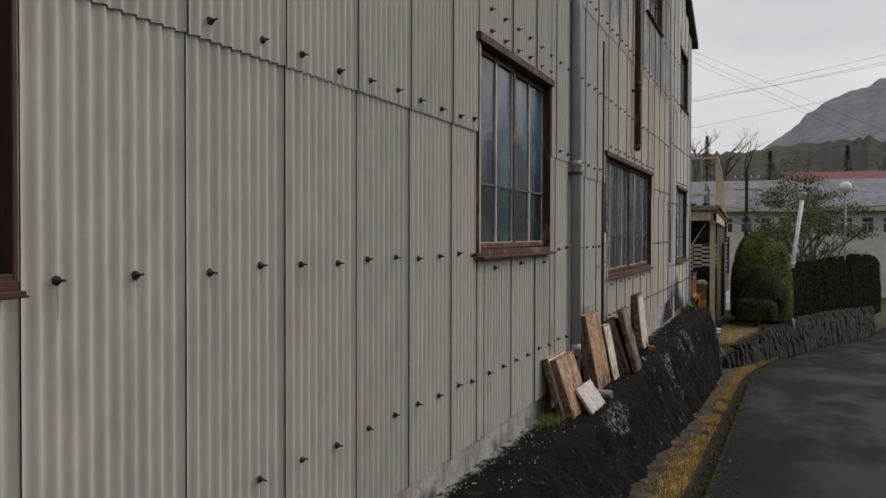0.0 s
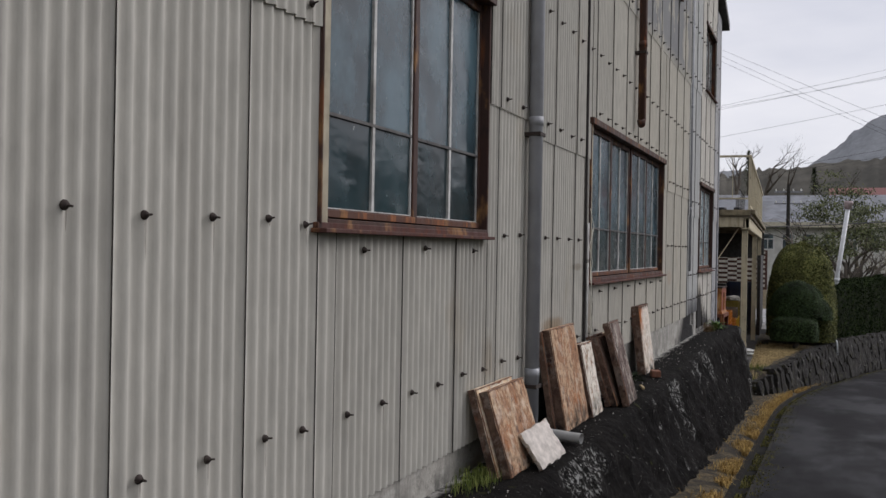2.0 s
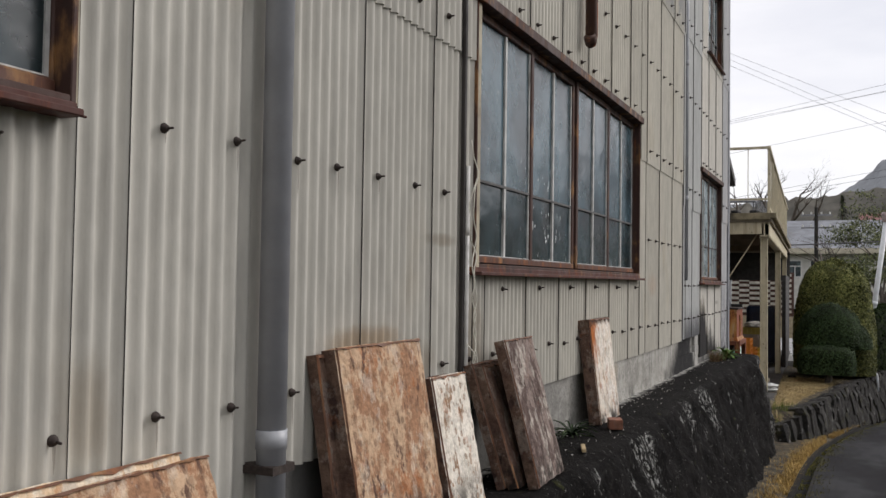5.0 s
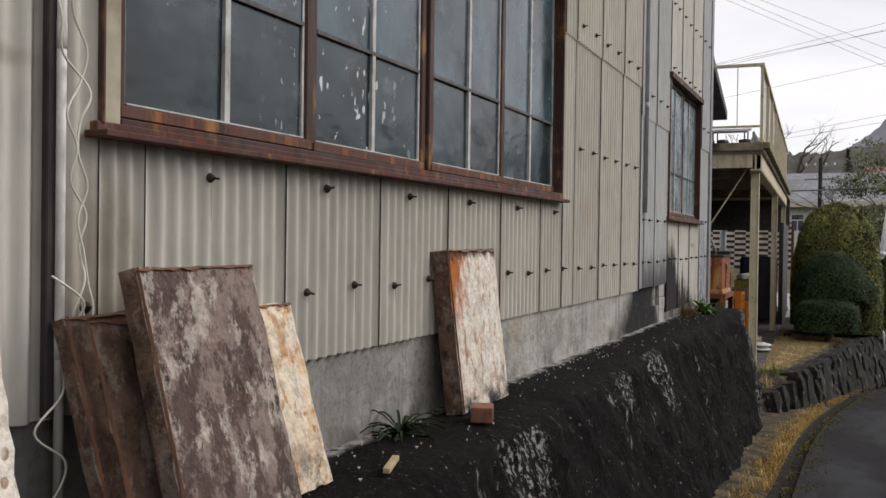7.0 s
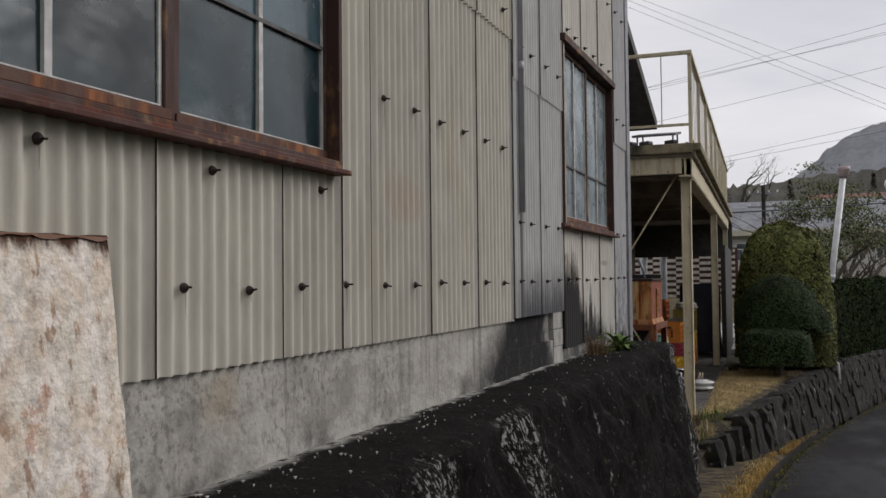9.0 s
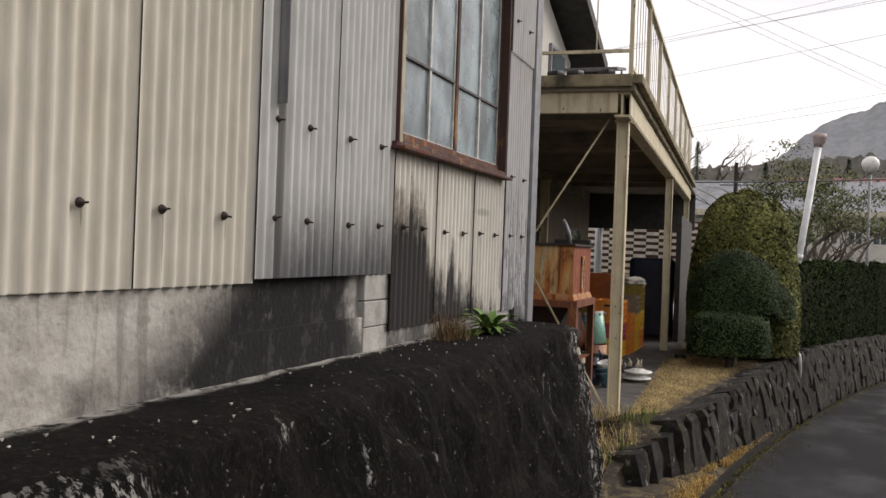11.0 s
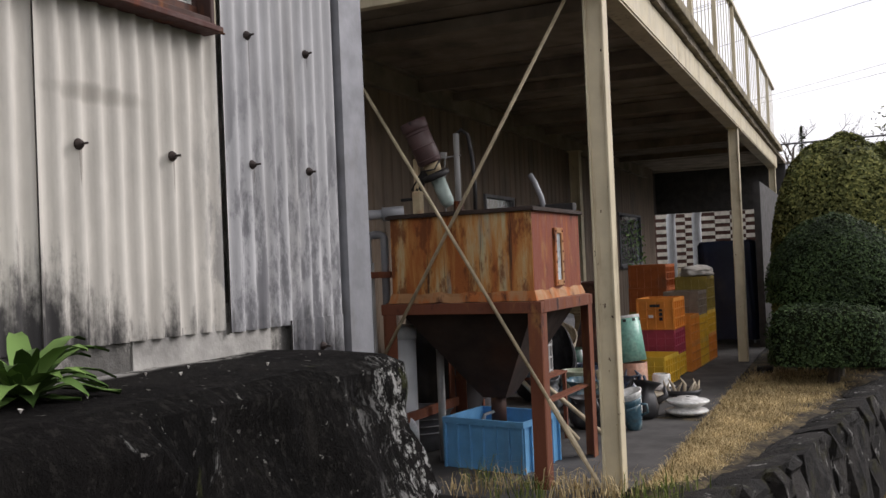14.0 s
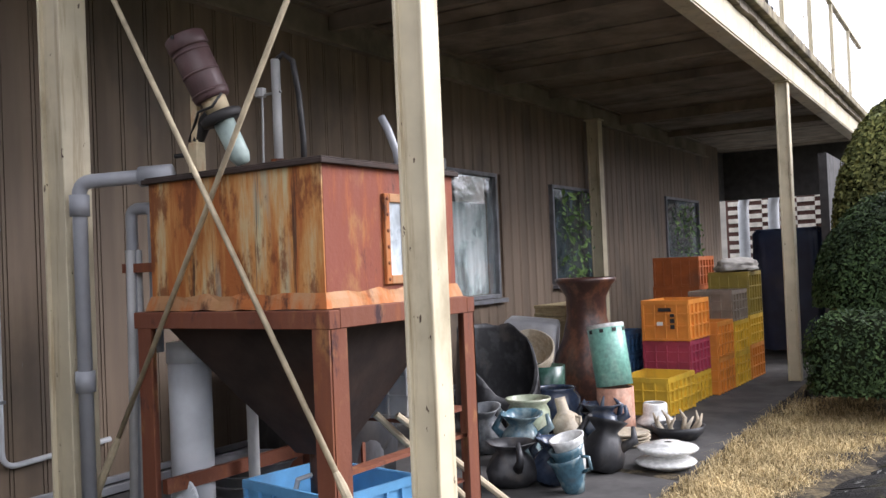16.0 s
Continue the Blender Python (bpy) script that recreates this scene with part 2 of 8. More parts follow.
def black_wall_material():
    k = Mat("black_mossy_retaining_concrete", 0.95, spec=0.08)
    k.base((0.0064, 0.0057, 0.0055))
    z = k.axis(2)
    k.scaled(k.step(k.noise(3.5, detail=6), 0.2, 0.8, 0.45, 1.9))
    top = k.n.new("ShaderNodeNewGeometry")
    sep = k.n.new("ShaderNodeSeparateXYZ")
    k.l.new(top.outputs["True Normal"], sep.inputs[0])
    flat = k.step(sep.outputs[2], 0.75, 0.95)
    side = k.math("SUBTRACT", 1.0, flat)
    k.over((0.013, 0.012, 0.011), k.math("MULTIPLY", flat, k.step(k.noise(4, detail=6, shift=8.0), 0.42, 0.7)))
    k.over((0.024, 0.022, 0.0195), k.math("MULTIPLY", side, k.math("MULTIPLY", k.step(k.noise(4.5, (1, 1.7, 0.5), 7, 0.72, 1.5), 0.53, 0.68), 0.75)))
    k.over((0.40, 0.40, 0.38), k.math("MULTIPLY", side, k.math("MULTIPLY", k.step(k.noise(19, (1, 1.4, 0.75), 9, 0.82, 3.0), 0.53, 0.565), k.math("MAXIMUM", k.step(k.math("ADD", k.axis(1), k.math("MULTIPLY", k.noise(5, detail=5, shift=4.4), 0.5)), 18.95, 19.2), k.step(k.noise(2.4, (1, 2.4, 0.30), 6, 0.7, 5.5), 0.60, 0.68)))))
    k.over((0.027, 0.025, 0.022), k.math("MULTIPLY", k.step(k.noise(42, (1, 1.2, 0.8), 7, 0.75, 6.0), 0.53, 0.60), 0.7))
    k.over((0.36, 0.35, 0.32), k.math("MULTIPLY", k.step(k.noise(30, (1, 1, 1), 5, 0.7, 14.0), 0.645, 0.67), 0.6))
    for cy, cz, ry, rz in ((14.40, -0.14, 0.30, 0.30), (13.35, -0.08, 0.22, 0.12), (7.9, -0.12, 0.5, 0.14), (11.6, -0.20, 0.25, 0.4)):
        dy, dz = k.math("DIVIDE", k.math("SUBTRACT", k.axis(1), cy), ry), k.math("DIVIDE", k.math("SUBTRACT", z, cz), rz)
        near = k.step(k.math("ADD", k.math("ADD", k.math("MULTIPLY", dy, dy), k.math("MULTIPLY", dz, dz)), k.noise(6, detail=5, shift=cy)), 1.5, 0.9)
        k.over((0.30, 0.30, 0.285), k.math("MULTIPLY", k.math("MULTIPLY", side, near), k.step(k.noise(30, (1, 1.3, 0.8), 6, 0.75, 3.0), 0.53, 0.57)))
    k.over((0.05, 0.055, 0.018), k.math("MULTIPLY", k.step(k.noise(7, detail=6, shift=12.0), 0.66, 0.74), 0.6))
    k.over((0.40, 0.39, 0.36), k.math("MULTIPLY", k.math("MULTIPLY", flat, k.step(k.noise(13, (1, 0.7, 1), 7, 0.7, 9.3), 0.38, 0.54)), k.step(k.math("ADD", k.axis(0), k.math("MULTIPLY", k.noise(5, detail=4, shift=2.0), 0.14)), -1.57, -1.63)))
    k.bump(k.noise(17, (1, 1, 0.7), 9, 0.75), 0.9, 0.045)
    return k.done()


def asphalt_material():
    k = Mat("damp_worn_asphalt", 0.6, spec=0.12)
    k.base((0.0122, 0.0116, 0.0132))
    k.scaled(k.step(k.noise(1.4, (1, 0.35, 1), 5), 0.25, 0.75, 0.7, 1.35))
    k.scaled(k.step(k.noise(160, detail=2), 0.3, 0.7, 0.6, 1.4))
    k.over((0.10, 0.10, 0.10), k.math("MULTIPLY", k.step(k.noise(0.7, (2, 0.25, 1), 5, 0.6, 4.2), 0.55, 0.75), 0.2))
    k.rough(k.step(k.noise(0.8, (1, 0.4, 1), 6, 0.6, 8.0), 0.38, 0.60, 0.50, 0.88))
    k.bump(k.noise(180, detail=2), 0.5, 0.006)
    return k.done()


def soil_material(name, dark=(0.035, 0.03, 0.024), pale=(0.12, 0.095, 0.055)):
    k = Mat(name, 0.95, spec=0.15)
    k.base(dark).over(pale, k.step(k.noise(5, detail=7, rough=0.65), 0.42, 0.66))
    k.scaled(k.step(k.noise(40, detail=3), 0.3, 0.7, 0.7, 1.25))
    k.bump(k.noise(30, detail=6), 0.8, 0.015)
    return k.done()


def stone_material():
    k = Mat("rough_dark_walling_stone", 0.9, spec=0.25)
    k.base((0.034, 0.031, 0.028)).scaled(k.random(0.6, 1.35))
    k.over((0.014, 0.013, 0.012), k.step(k.noise(5, detail=6, shift=2.0), 0.42, 0.58))
    k.over((0.36, 0.35, 0.33), k.math("MULTIPLY", k.step(k.noise(8, (1, 1, 0.5), 7, 0.72, 5.0), 0.60, 0.66), 0.8))
    k.over((0.045, 0.042, 0.015), k.math("MULTIPLY", k.step(k.noise(6, detail=6, shift=9.0), 0.55, 0.66), 0.6))
    k.bump(k.noise(14, detail=9, rough=0.75), 1.0, 0.05)
    return k.done()


def siding_material():
    k = Mat("brown_grooved_siding", 0.62, spec=0.35)
    k.base((0.190, 0.141, 0.099))
    k.scaled(k.step(k.noise(4, (1, 2, 0.15), 5), 0.25, 0.75, 0.75, 1.2))
    k.over((0.30, 0.28, 0.24), k.math("MULTIPLY", k.step(k.noise(16, (1, 1.5, 0.22), 5, 0.7, 4.0), 0.72, 0.76), 0.8))
    k.over((0.06, 0.055, 0.05), k.math("MULTIPLY", k.step(k.noise(1.5, (1, 1, 0.6), 5, 0.6, 9.0), 0.5, 0.7), 0.5))
    k.bump(k.noise(30, (1, 1, 0.2), 4), 0.2, 0.003)
    return k.done()


def rust_material(name, paint, amount, dark=(0.055, 0.022, 0.012), orange=(0.30, 0.085, 0.022)):
    """Steel whose paint has given way to rust: amount 0 to 1."""
    k = Mat(name, 0.72, 0.0, 0.35)
    k.base(paint)
    run = k.noise(5.0, (2.2, 2.2, 0.35), 6, 0.62, 1.0)
    k.over(orange, k.step(run, 0.62 - amount * 0.34, 0.78 - amount * 0.34))
    k.over((0.33, 0.17, 0.06), k.math("MULTIPLY", k.step(k.noise(8, (1, 1, 0.5), 5, 0.6, 6.0), 0.55, 0.7), 0.6))
    k.over(dark, k.step(k.noise(6, (1.4, 1.4, 0.6), 6, 0.65, 3.0), 0.62 - amount * 0.16, 0.76 - amount * 0.16))
    k.rough(k.step(run, 0.3, 0.7, 0.55, 0.88))
    k.bump(k.noise(45, detail=5), 0.45, 0.004)
    return k.done()


def tank_front_material():
    k = Mat("rust_streaked_cream_steel", 0.7, 0.0, 0.35)
    k.base((0.50, 0.43, 0.25))
    run = k.noise(3.0, (2.4, 2.4, 0.30), 8, 0.66, 1.0)
    k.over((0.50, 0.24, 0.07), k.step(run, 0.36, 0.50))
    k.over((0.36, 0.115, 0.028), k.step(run, 0.46, 0.58))
    k.over((0.16, 0.048, 0.015), k.math("MULTIPLY", k.step(k.noise(4.6, (1.8, 1.8, 0.7), 9, 0.72, 2.0), 0.49, 0.60), 0.85))
    k.over((0.045, 0.02, 0.012), k.math("MULTIPLY", k.step(k.noise(8, (2.4, 2.4, 0.10), 5, 0.6, 5.0), 0.62, 0.68), 0.85))
    k.over((0.33, 0.37, 0.30), k.math("MULTIPLY", k.step(k.noise(5, (2.5, 2.5, 0.2), 4, 0.5, 9.0), 0.57, 0.68), 0.6))
    k.bump(k.noise(45, detail=5), 0.4, 0.004)
    return k.done()


def cream_material():
    """Old cream gloss paint with drips, chips and grime."""
    k = Mat("cream_painted_steel", 0.5, spec=0.4)
    k.base((0.60, 0.53, 0.37))
    k.scaled(k.step(k.noise(5, detail=5), 0.3, 0.7, 0.88, 1.06))
    k.over((0.30, 0.22, 0.12), k.math("MULTIPLY", k.step(k.noise(9, (1.5, 1.5, 0.10), 6, 0.65, 2.0), 0.54, 0.66), 0.55))
    k.over((0.17, 0.12, 0.06), k.math("MULTIPLY", k.step(k.noise(2.4, (1, 1, 0.5), 6, 0.65, 3.1), 0.54, 0.72), 0.5))
    k.over((0.07, 0.04, 0.025), k.step(k.noise(26, (1, 1, 0.5), 4, 0.6, 8.0), 0.68, 0.70))
    k.rough(k.step(k.noise(6, detail=4), 0.3, 0.7, 0.62, 0.40))
    k.bump(k.noise(35, detail=3), 0.15, 0.004)
    return k.done()


def grass_material(name, a, b):
    k = Mat(name, 0.9, spec=0.15)
    k.base(a).over(b, k.island(0, 1)).scaled(k.island(0.6, 1.25))
    k.scaled(k.step(k.noise(3, detail=4), 0.3, 0.7, 0.7, 1.2))
    return k.done()


def leaf_material(name, a, b, gloss=0.45, spec=0.2):
    k = Mat(name, min(0.8, gloss + 0.22), spec=spec)
    k.base(a).over(b, k.island(0, 1)).scaled(k.island(0.55, 1.35))
    k.scaled(k.step(k.noise(2.2, detail=4), 0.3, 0.7, 0.6, 1.25))
    return k.done()


def slab_material(name, base, patch, spot, seed, pale=0.7, rust=0.7, corner=0.0, rings=0.0):
    """A refractory board, flaking and scorched."""
    k = Mat(name, 0.92, spec=0.2)
    k.base(base)
    k.over(patch, k.step(k.noise(7.5, (1, 1.2, 0.8), 9, 0.76, seed), 0.47, 0.54))
    k.over(spot, k.math("MULTIPLY", k.step(k.noise(14, (1, 1.4, 0.7), 6, 0.62, seed + 3), 0.55, 0.62), k.step(k.noise(4, detail=3, shift=seed + 5), 0.40, 0.58, 0.15, 1.0)))
    k.over((0.62, 0.58, 0.50), k.math("MULTIPLY", k.step(k.noise(8, (1, 1.3, 0.8), 9, 0.76, seed + 7), 0.52, 0.58), pale))
    k.over((0.30, 0.10, 0.03), k.math("MULTIPLY", k.step(k.noise(9, (1, 1, 0.8), 7, 0.7, seed + 11), 0.58, 0.63), rust))
    # near-black blotches that grow towards the foot of the board
    k.over((0.02, 0.016, 0.013), k.math("MULTIPLY", k.step(k.axis(2), 0.22, 0.0), k.step(k.noise(9, detail=8, rough=0.7, shift=seed), 0.42, 0.6)))
    if rings:
        dot = k.cells(25, (1, 1.0, 0.85))
        chosen = k.step(k.noise(6, detail=2, shift=seed + 2), 0.42, 0.52)
        k.over(spot, k.math("MULTIPLY", k.math("MULTIPLY", k.step(k.math("ADD", dot, k.math("MULTIPLY", k.noise(60, detail=3), 0.25)), 0.46, 0.40), chosen), rings))
        k.over(base, k.math("MULTIPLY", k.math("MULTIPLY", k.step(dot, 0.20, 0.12), chosen), rings * 0.6))
    if corner:
        y, z = k.axis(1), k.axis(2)
        reach = k.math("ADD", k.math("ADD", k.math("MULTIPLY", k.math("SUBTRACT", y, corner), -2.0), -0.28), k.math("ADD", k.math("MULTIPLY", k.math("SUBTRACT", z, 0.55), 1.5), k.math("MULTIPLY", k.noise(8, (1, 1.6, 0.5), 9, 0.75, 4.4), 1.5)))
        k.over((0.36, 0.12, 0.035), k.step(reach, 0.40, 0.72))
        k.over((0.06, 0.03, 0.018), k.step(k.math("ADD", k.math("MULTIPLY", k.math("SUBTRACT", z, 0.66), 6.0), k.noise(16, (1, 1, 0.5), 6, 0.7, 2.2)), 0.45, 0.75))
    k.scaled(k.step(k.noise(26, (1, 1, 1), 8, 0.76, seed), 0.36, 0.58, 0.72, 1.1))
    k.bump(k.noise(35, detail=6), 0.8, 0.012)
    return k.done()


def glass_material(name, tint, rough, trans):
    k = Mat(name, rough, spec=0.6)
    k.base(tint)
    k.scaled(k.step(k.noise(2.2, (1, 1.3, 0.8), 5, 0.6), 0.32, 0.68, 0.45, 1.9))
    k.over((0.16, 0.19, 0.20), k.math("MULTIPLY", k.step(k.noise(3.4, (1, 1.0, 1.7), 5, 0.6, 4.0), 0.56, 0.72), 0.35))
    k.over((0.55, 0.55, 0.53), k.math("MULTIPLY", k.step(k.noise(22, (1, 1.2, 0.7), 4, 0.7, 6.0), 0.70, 0.73), 0.7))
    y, z = k.axis(1), k.axis(2)
    splash = k.math("MULTIPLY", k.math("MULTIPLY", k.step(y, 10.45, 10.75), k.step(y, 11.5, 11.1, 0.25, 1.0)), k.math("MULTIPLY", k.step(y, 11.72, 11.62), k.step(z, 1.75, 1.5)))
    k.over((0.60, 0.62, 0.61), k.math("MULTIPLY", splash, k.step(k.noise(19, (1, 1.5, 0.8), 3, 0.5, 9.0), 0.655, 0.67)))
    k.rough(k.step(k.noise(5, detail=5, shift=2.0), 0.3, 0.7, rough * 0.6, rough * 1.5))
    k.bump(k.noise(3.0, (1, 1.0, 1.5), 3, 0.45, 3.0), 0.22, 0.04)
    k.b.inputs["Transmission Weight"].default_value = trans
    k.b.inputs["IOR"].default_value = 1.5
    return k.done()


SLATE = slate_material()
# Upright sheet edges are near black so seams look like shaded gaps.
SLATE_EDGE = plain("seam_shade_edge", (0.045, 0.042, 0.038), 0.95, var=0.4, scale=20)
BASE_CONCRETE = concrete_base_material()
BLACK_WALL = black_wall_material()
ASPHALT = asphalt_material()
SOIL = soil_material("dark_soil")
GROUND = soil_material("open_ground", (0.05, 0.055, 0.03), (0.10, 0.10, 0.05))
FLOOR_CONC = plain("grimy_floor_concrete", (0.062, 0.058, 0.055), 0.85, var=0.4, scale=4, dirt=(0.03, 0.03, 0.03), dirty=0.8, bump=0.4)
GUTTER_CONC = plain("gutter_concrete", (0.026, 0.0245, 0.022), 0.9, var=0.35, scale=6, dirt=(0.02, 0.02, 0.016), dirty=0.8, bump=0.4, spec=0.08)
DARK_BOARD = plain("dark_strip_and_gap_shade", (0.030, 0.026, 0.024), 0.85, var=0.4, scale=6, dirty=0.3)
STONE = stone_material()
SIDING = siding_material()
CREAM = cream_material()
CREAM_SLAB = plain("flaking_deck_edge", (0.26, 0.22, 0.14), 0.9, var=0.5, scale=7, dirt=(0.03, 0.025, 0.02), dirty=1.0, bump=0.8)
DECK_UNDER = plain("dull_deck_underside", (0.27, 0.225, 0.17), 0.85, var=0.35, scale=3, dirt=(0.05, 0.045, 0.04), dirty=0.7)
WIN_FRAME = rust_material("red_brown_window_steel", (0.050, 0.024, 0.018), 0.22, (0.025, 0.015, 0.012), (0.15, 0.055, 0.022))
SILL_RUST = rust_material("red_rusted_sill", (0.062, 0.021, 0.015), 0.26, (0.025, 0.012, 0.010), (0.13, 0.040, 0.020))
DARK_BAR = plain("dark_glazing_bar", (0.07, 0.068, 0.066), 0.7, var=0.3, scale=20, dirty=0.4)
MUNTIN = plain("chalky_white_bar", (0.50, 0.50, 0.48), 0.8, var=0.25, scale=20, dirty=0.6)
GLASS = glass_material("frosted_pane", (0.038, 0.066, 0.080), 0.20, 0.1)
GLASS_LOW = glass_material("obscured_dark_pane", (0.011, 0.026, 0.031), 0.20, 0.1)
GLASS_PALE = glass_material("pale_frosted_pane", (0.15, 0.19, 0.205), 0.3, 0.1)
JAMB = plain("weathered_cream_jamb", (0.36, 0.32, 0.235), 0.85, var=0.3, scale=10, dirt=(0.10, 0.06, 0.04), dirty=0.8)
RAIL_RUST = rust_material("orange_brown_rail", (0.078, 0.030, 0.017), 0.35, (0.04, 0.018, 0.012), (0.26, 0.10, 0.04))
GLASS_DARK = glass_material("clear_dark_pane", (0.10, 0.13, 0.14), 0.05, 0.4)
GLASS_CLEAR = glass_material("clear_pane", (0.75, 0.80, 0.80), 0.03, 0.95)
INSIDE = plain("dim_plaster", (0.30, 0.29, 0.27), 0.9)
PVC = plain("grey_plastic_pipe", (0.30, 0.31, 0.33), 0.45, var=0.15, scale=6, dirty=0.5)
PVC_PALE = plain("pale_plastic_pipe", (0.42, 0.42, 0.41), 0.5, var=0.15, scale=8, dirty=0.5)
BOLT = plain("rusted_bolt", (0.035, 0.024, 0.020), 0.75, 0.2, 0.4, 60)
GALV = plain("galvanised_corner", (0.22, 0.225, 0.24), 0.55, 0.35, 0.2, 10, dirty=0.5)
ROOF_DARK = plain("dark_roof_and_room_shade", (0.05, 0.047, 0.045), 0.7)
DRY = grass_material("dry_grass", (0.38, 0.275, 0.125), (0.60, 0.48, 0.26))
RUSSET = grass_material("russet_weeds", (0.27, 0.155, 0.05), (0.52, 0.37, 0.13))
GREEN = grass_material("green_grass", (0.09, 0.14, 0.03), (0.22, 0.24, 0.07))
WEED_DARK = grass_material("withered_weeds", (0.08, 0.05, 0.028), (0.18, 0.12, 0.06))
MOSS = grass_material("yellow_moss", (0.07, 0.075, 0.02), (0.22, 0.20, 0.06))
BARK = plain("grey_bark", (0.09, 0.075, 0.06), 0.95, var=0.4, scale=14, bump=0.8)
# Near-black colour stands for the shade inside bushes and hedges.
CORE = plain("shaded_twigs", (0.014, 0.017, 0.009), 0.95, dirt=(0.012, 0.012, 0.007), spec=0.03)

# ---- mesh helpers ----


def link(name, bm, material, parent=None, smooth=False):
    me = bpy.data.meshes.new(name)
    bm.to_mesh(me)
    bm.free()
    for m in material if isinstance(material, (list, tuple)) else [material]:
        me.materials.append(m)
    if smooth:
        me.polygons.foreach_set("use_smooth", [True] * len(me.polygons))
    ob = new(name, me)
    ob.parent = parent
    return ob


def part(name, bm, material, parent, label="", smooth=False):
    ob = link(name, bm, material, parent, smooth)
    return tagged(ob, label)


def thing(name, m, label, category, group=""):
    ob = new(name)
    ob.empty_display_size = 0.1
    ob.matrix_basis = m
    return tagged(ob, label, category, group)


def structure(name, bm, material, label="", category="", smooth=False):
    return tagged(link(name, bm, material, None, smooth), label, category, "", "structure")


def box(bm, x0, x1, y0, y1, z0, z1, m=None, mat=0):
    vs = [bm.verts.new((x, y, z)) for x in (x0, x1) for y in (y0, y1) for z in (z0, z1)]
    if m is not None:
        for v in vs:
            v.co = m @ v.co
    for f in ((0, 1, 3, 2), (4, 6, 7, 5), (0, 4, 5, 1), (2, 3, 7, 6), (0, 2, 6, 4), (1, 5, 7, 3)):
        face = bm.faces.new([vs[i] for i in f])
        face.material_index = mat
    return vs


def bevelled(bm, width=0.006, segments=2):
    bmesh.ops.bevel(bm, geom=bm.edges[:], offset=width, segments=segments, affect="EDGES", profile=0.6, clamp_overlap=True)
    return bm


def boxes(*dims, bevel=0.0):
    bm = bmesh.new()
    for d in dims:
        box(bm, *d)
    if bevel:
        bevelled(bm, bevel, 1)
    return bm


def tube(points, radius, seg=10, bm=None, cap=True, inner=0.0):
    """A pipe swept along points; radius may be one number or one per point."""
    bm = bm or bmesh.new()
    pts = [Vector(p) for p in points]
    rad = radius if isinstance(radius, (list, tuple)) else [radius] * len(pts)
    rings = []
    side = None
    for i, p in enumerate(pts):
        d = (pts[min(i + 1, len(pts) - 1)] - pts[max(i - 1, 0)]).normalized()
        if side is None:
            side = d.orthogonal().normalized()
        side = (side - d * side.dot(d)).normalized()
        up = d.cross(side)
        rings.append([bm.verts.new(p + (side * math.cos(a) + up * math.sin(a)) * rad[i]) for a in (2 * math.pi * j / seg for j in range(seg))])
    for a, b in zip(rings, rings[1:]):
        for j in range(seg):
            bm.faces.new((a[j], a[(j + 1) % seg], b[(j + 1) % seg], b[j]))
    if cap:
        bm.faces.new(rings[0][::-1])
        bm.faces.new(rings[-1])
    return bm


def bend(a, corner, b, r=0.06, n=5):
    """Points of a pipe from a round a corner to b."""
    a, c, b = Vector(a), Vector(corner), Vector(b)
    p, q = c + (a - c).normalized() * r, c + (b - c).normalized() * r
    return [a] + [p.lerp(c, t).lerp(c.lerp(q, t), t) for t in (i / n for i in range(n + 1))] + [b]


def lathe(profile, seg=24, bm=None, wobble=0.0, seed=0):
    """Turns (radius, height) pairs round the z axis."""
    bm = bm or bmesh.new()
    rings = []
    for r, z in profile:
        if r < 1e-4:
            rings.append([bm.verts.new((0, 0, z))])
            continue
        ring = []
        for j in range(seg):
            a = 2 * math.pi * j / seg
            k = 1 + wobble * noise.noise((math.cos(a) * 1.3 + seed, math.sin(a) * 1.3, z * 4))
            ring.append(bm.verts.new((r * k * math.cos(a), r * k * math.sin(a), z)))
        rings.append(ring)
    for a, b in zip(rings, rings[1:]):
        for j in range(seg):
            i = (j + 1) % seg
            if len(a) == 1 and len(b) == 1:
                continue
            if len(a) == 1:
                bm.faces.new((a[0], b[j], b[i])[::-1])
            elif len(b) == 1:
                bm.faces.new((a[j], a[i], b[0]))
            else:
                bm.faces.new((a[j], a[i], b[i], b[j]))
    return bm


def from_lists(name, verts, faces, material, parent=None, smooth=False):
    me = bpy.data.meshes.new(name)
    me.from_pydata(verts, [], faces)
    me.materials.append(material)
    if smooth:
        me.polygons.foreach_set("use_smooth", [True] * len(faces))
    ob = new(name, me)
    ob.parent = parent
    return ob


def blades(name, spots, material, height, width, lean, seed, label, category="grass"):
    """Tufts of bent grass blades on given spots (x, y, z): one object."""
    rng = random.Random(seed)
    verts, faces = [], []
    for x, y, z, h in spots:
        a, l = rng.uniform(0, 6.283), rng.uniform(0.2, 1.0) * lean
        hh, w = height * h * rng.uniform(0.5, 1.2), width * rng.uniform(0.6, 1.2)
        dx, dy = math.cos(a), math.sin(a)
        px, py = -dy * w, dx * w
        i = len(verts)
        mx, my, mz = x + dx * l * hh * 0.35, y + dy * l * hh * 0.35, z + hh * 0.62
        tx, ty, tz = x + dx * l * hh, y + dy * l * hh, z + hh * max(0.25, 1 - 0.55 * l)
        verts += [(x - px, y - py, z - 0.01), (x + px, y + py, z - 0.01), (mx + px * 0.7, my + py * 0.7, mz), (mx - px * 0.7, my - py * 0.7, mz), (tx, ty, tz)]
        faces += [(i, i + 1, i + 2, i + 3), (i + 3, i + 2, i + 4)]
    return tagged(from_lists(name, verts, faces, material), label, category, "", "stuff")


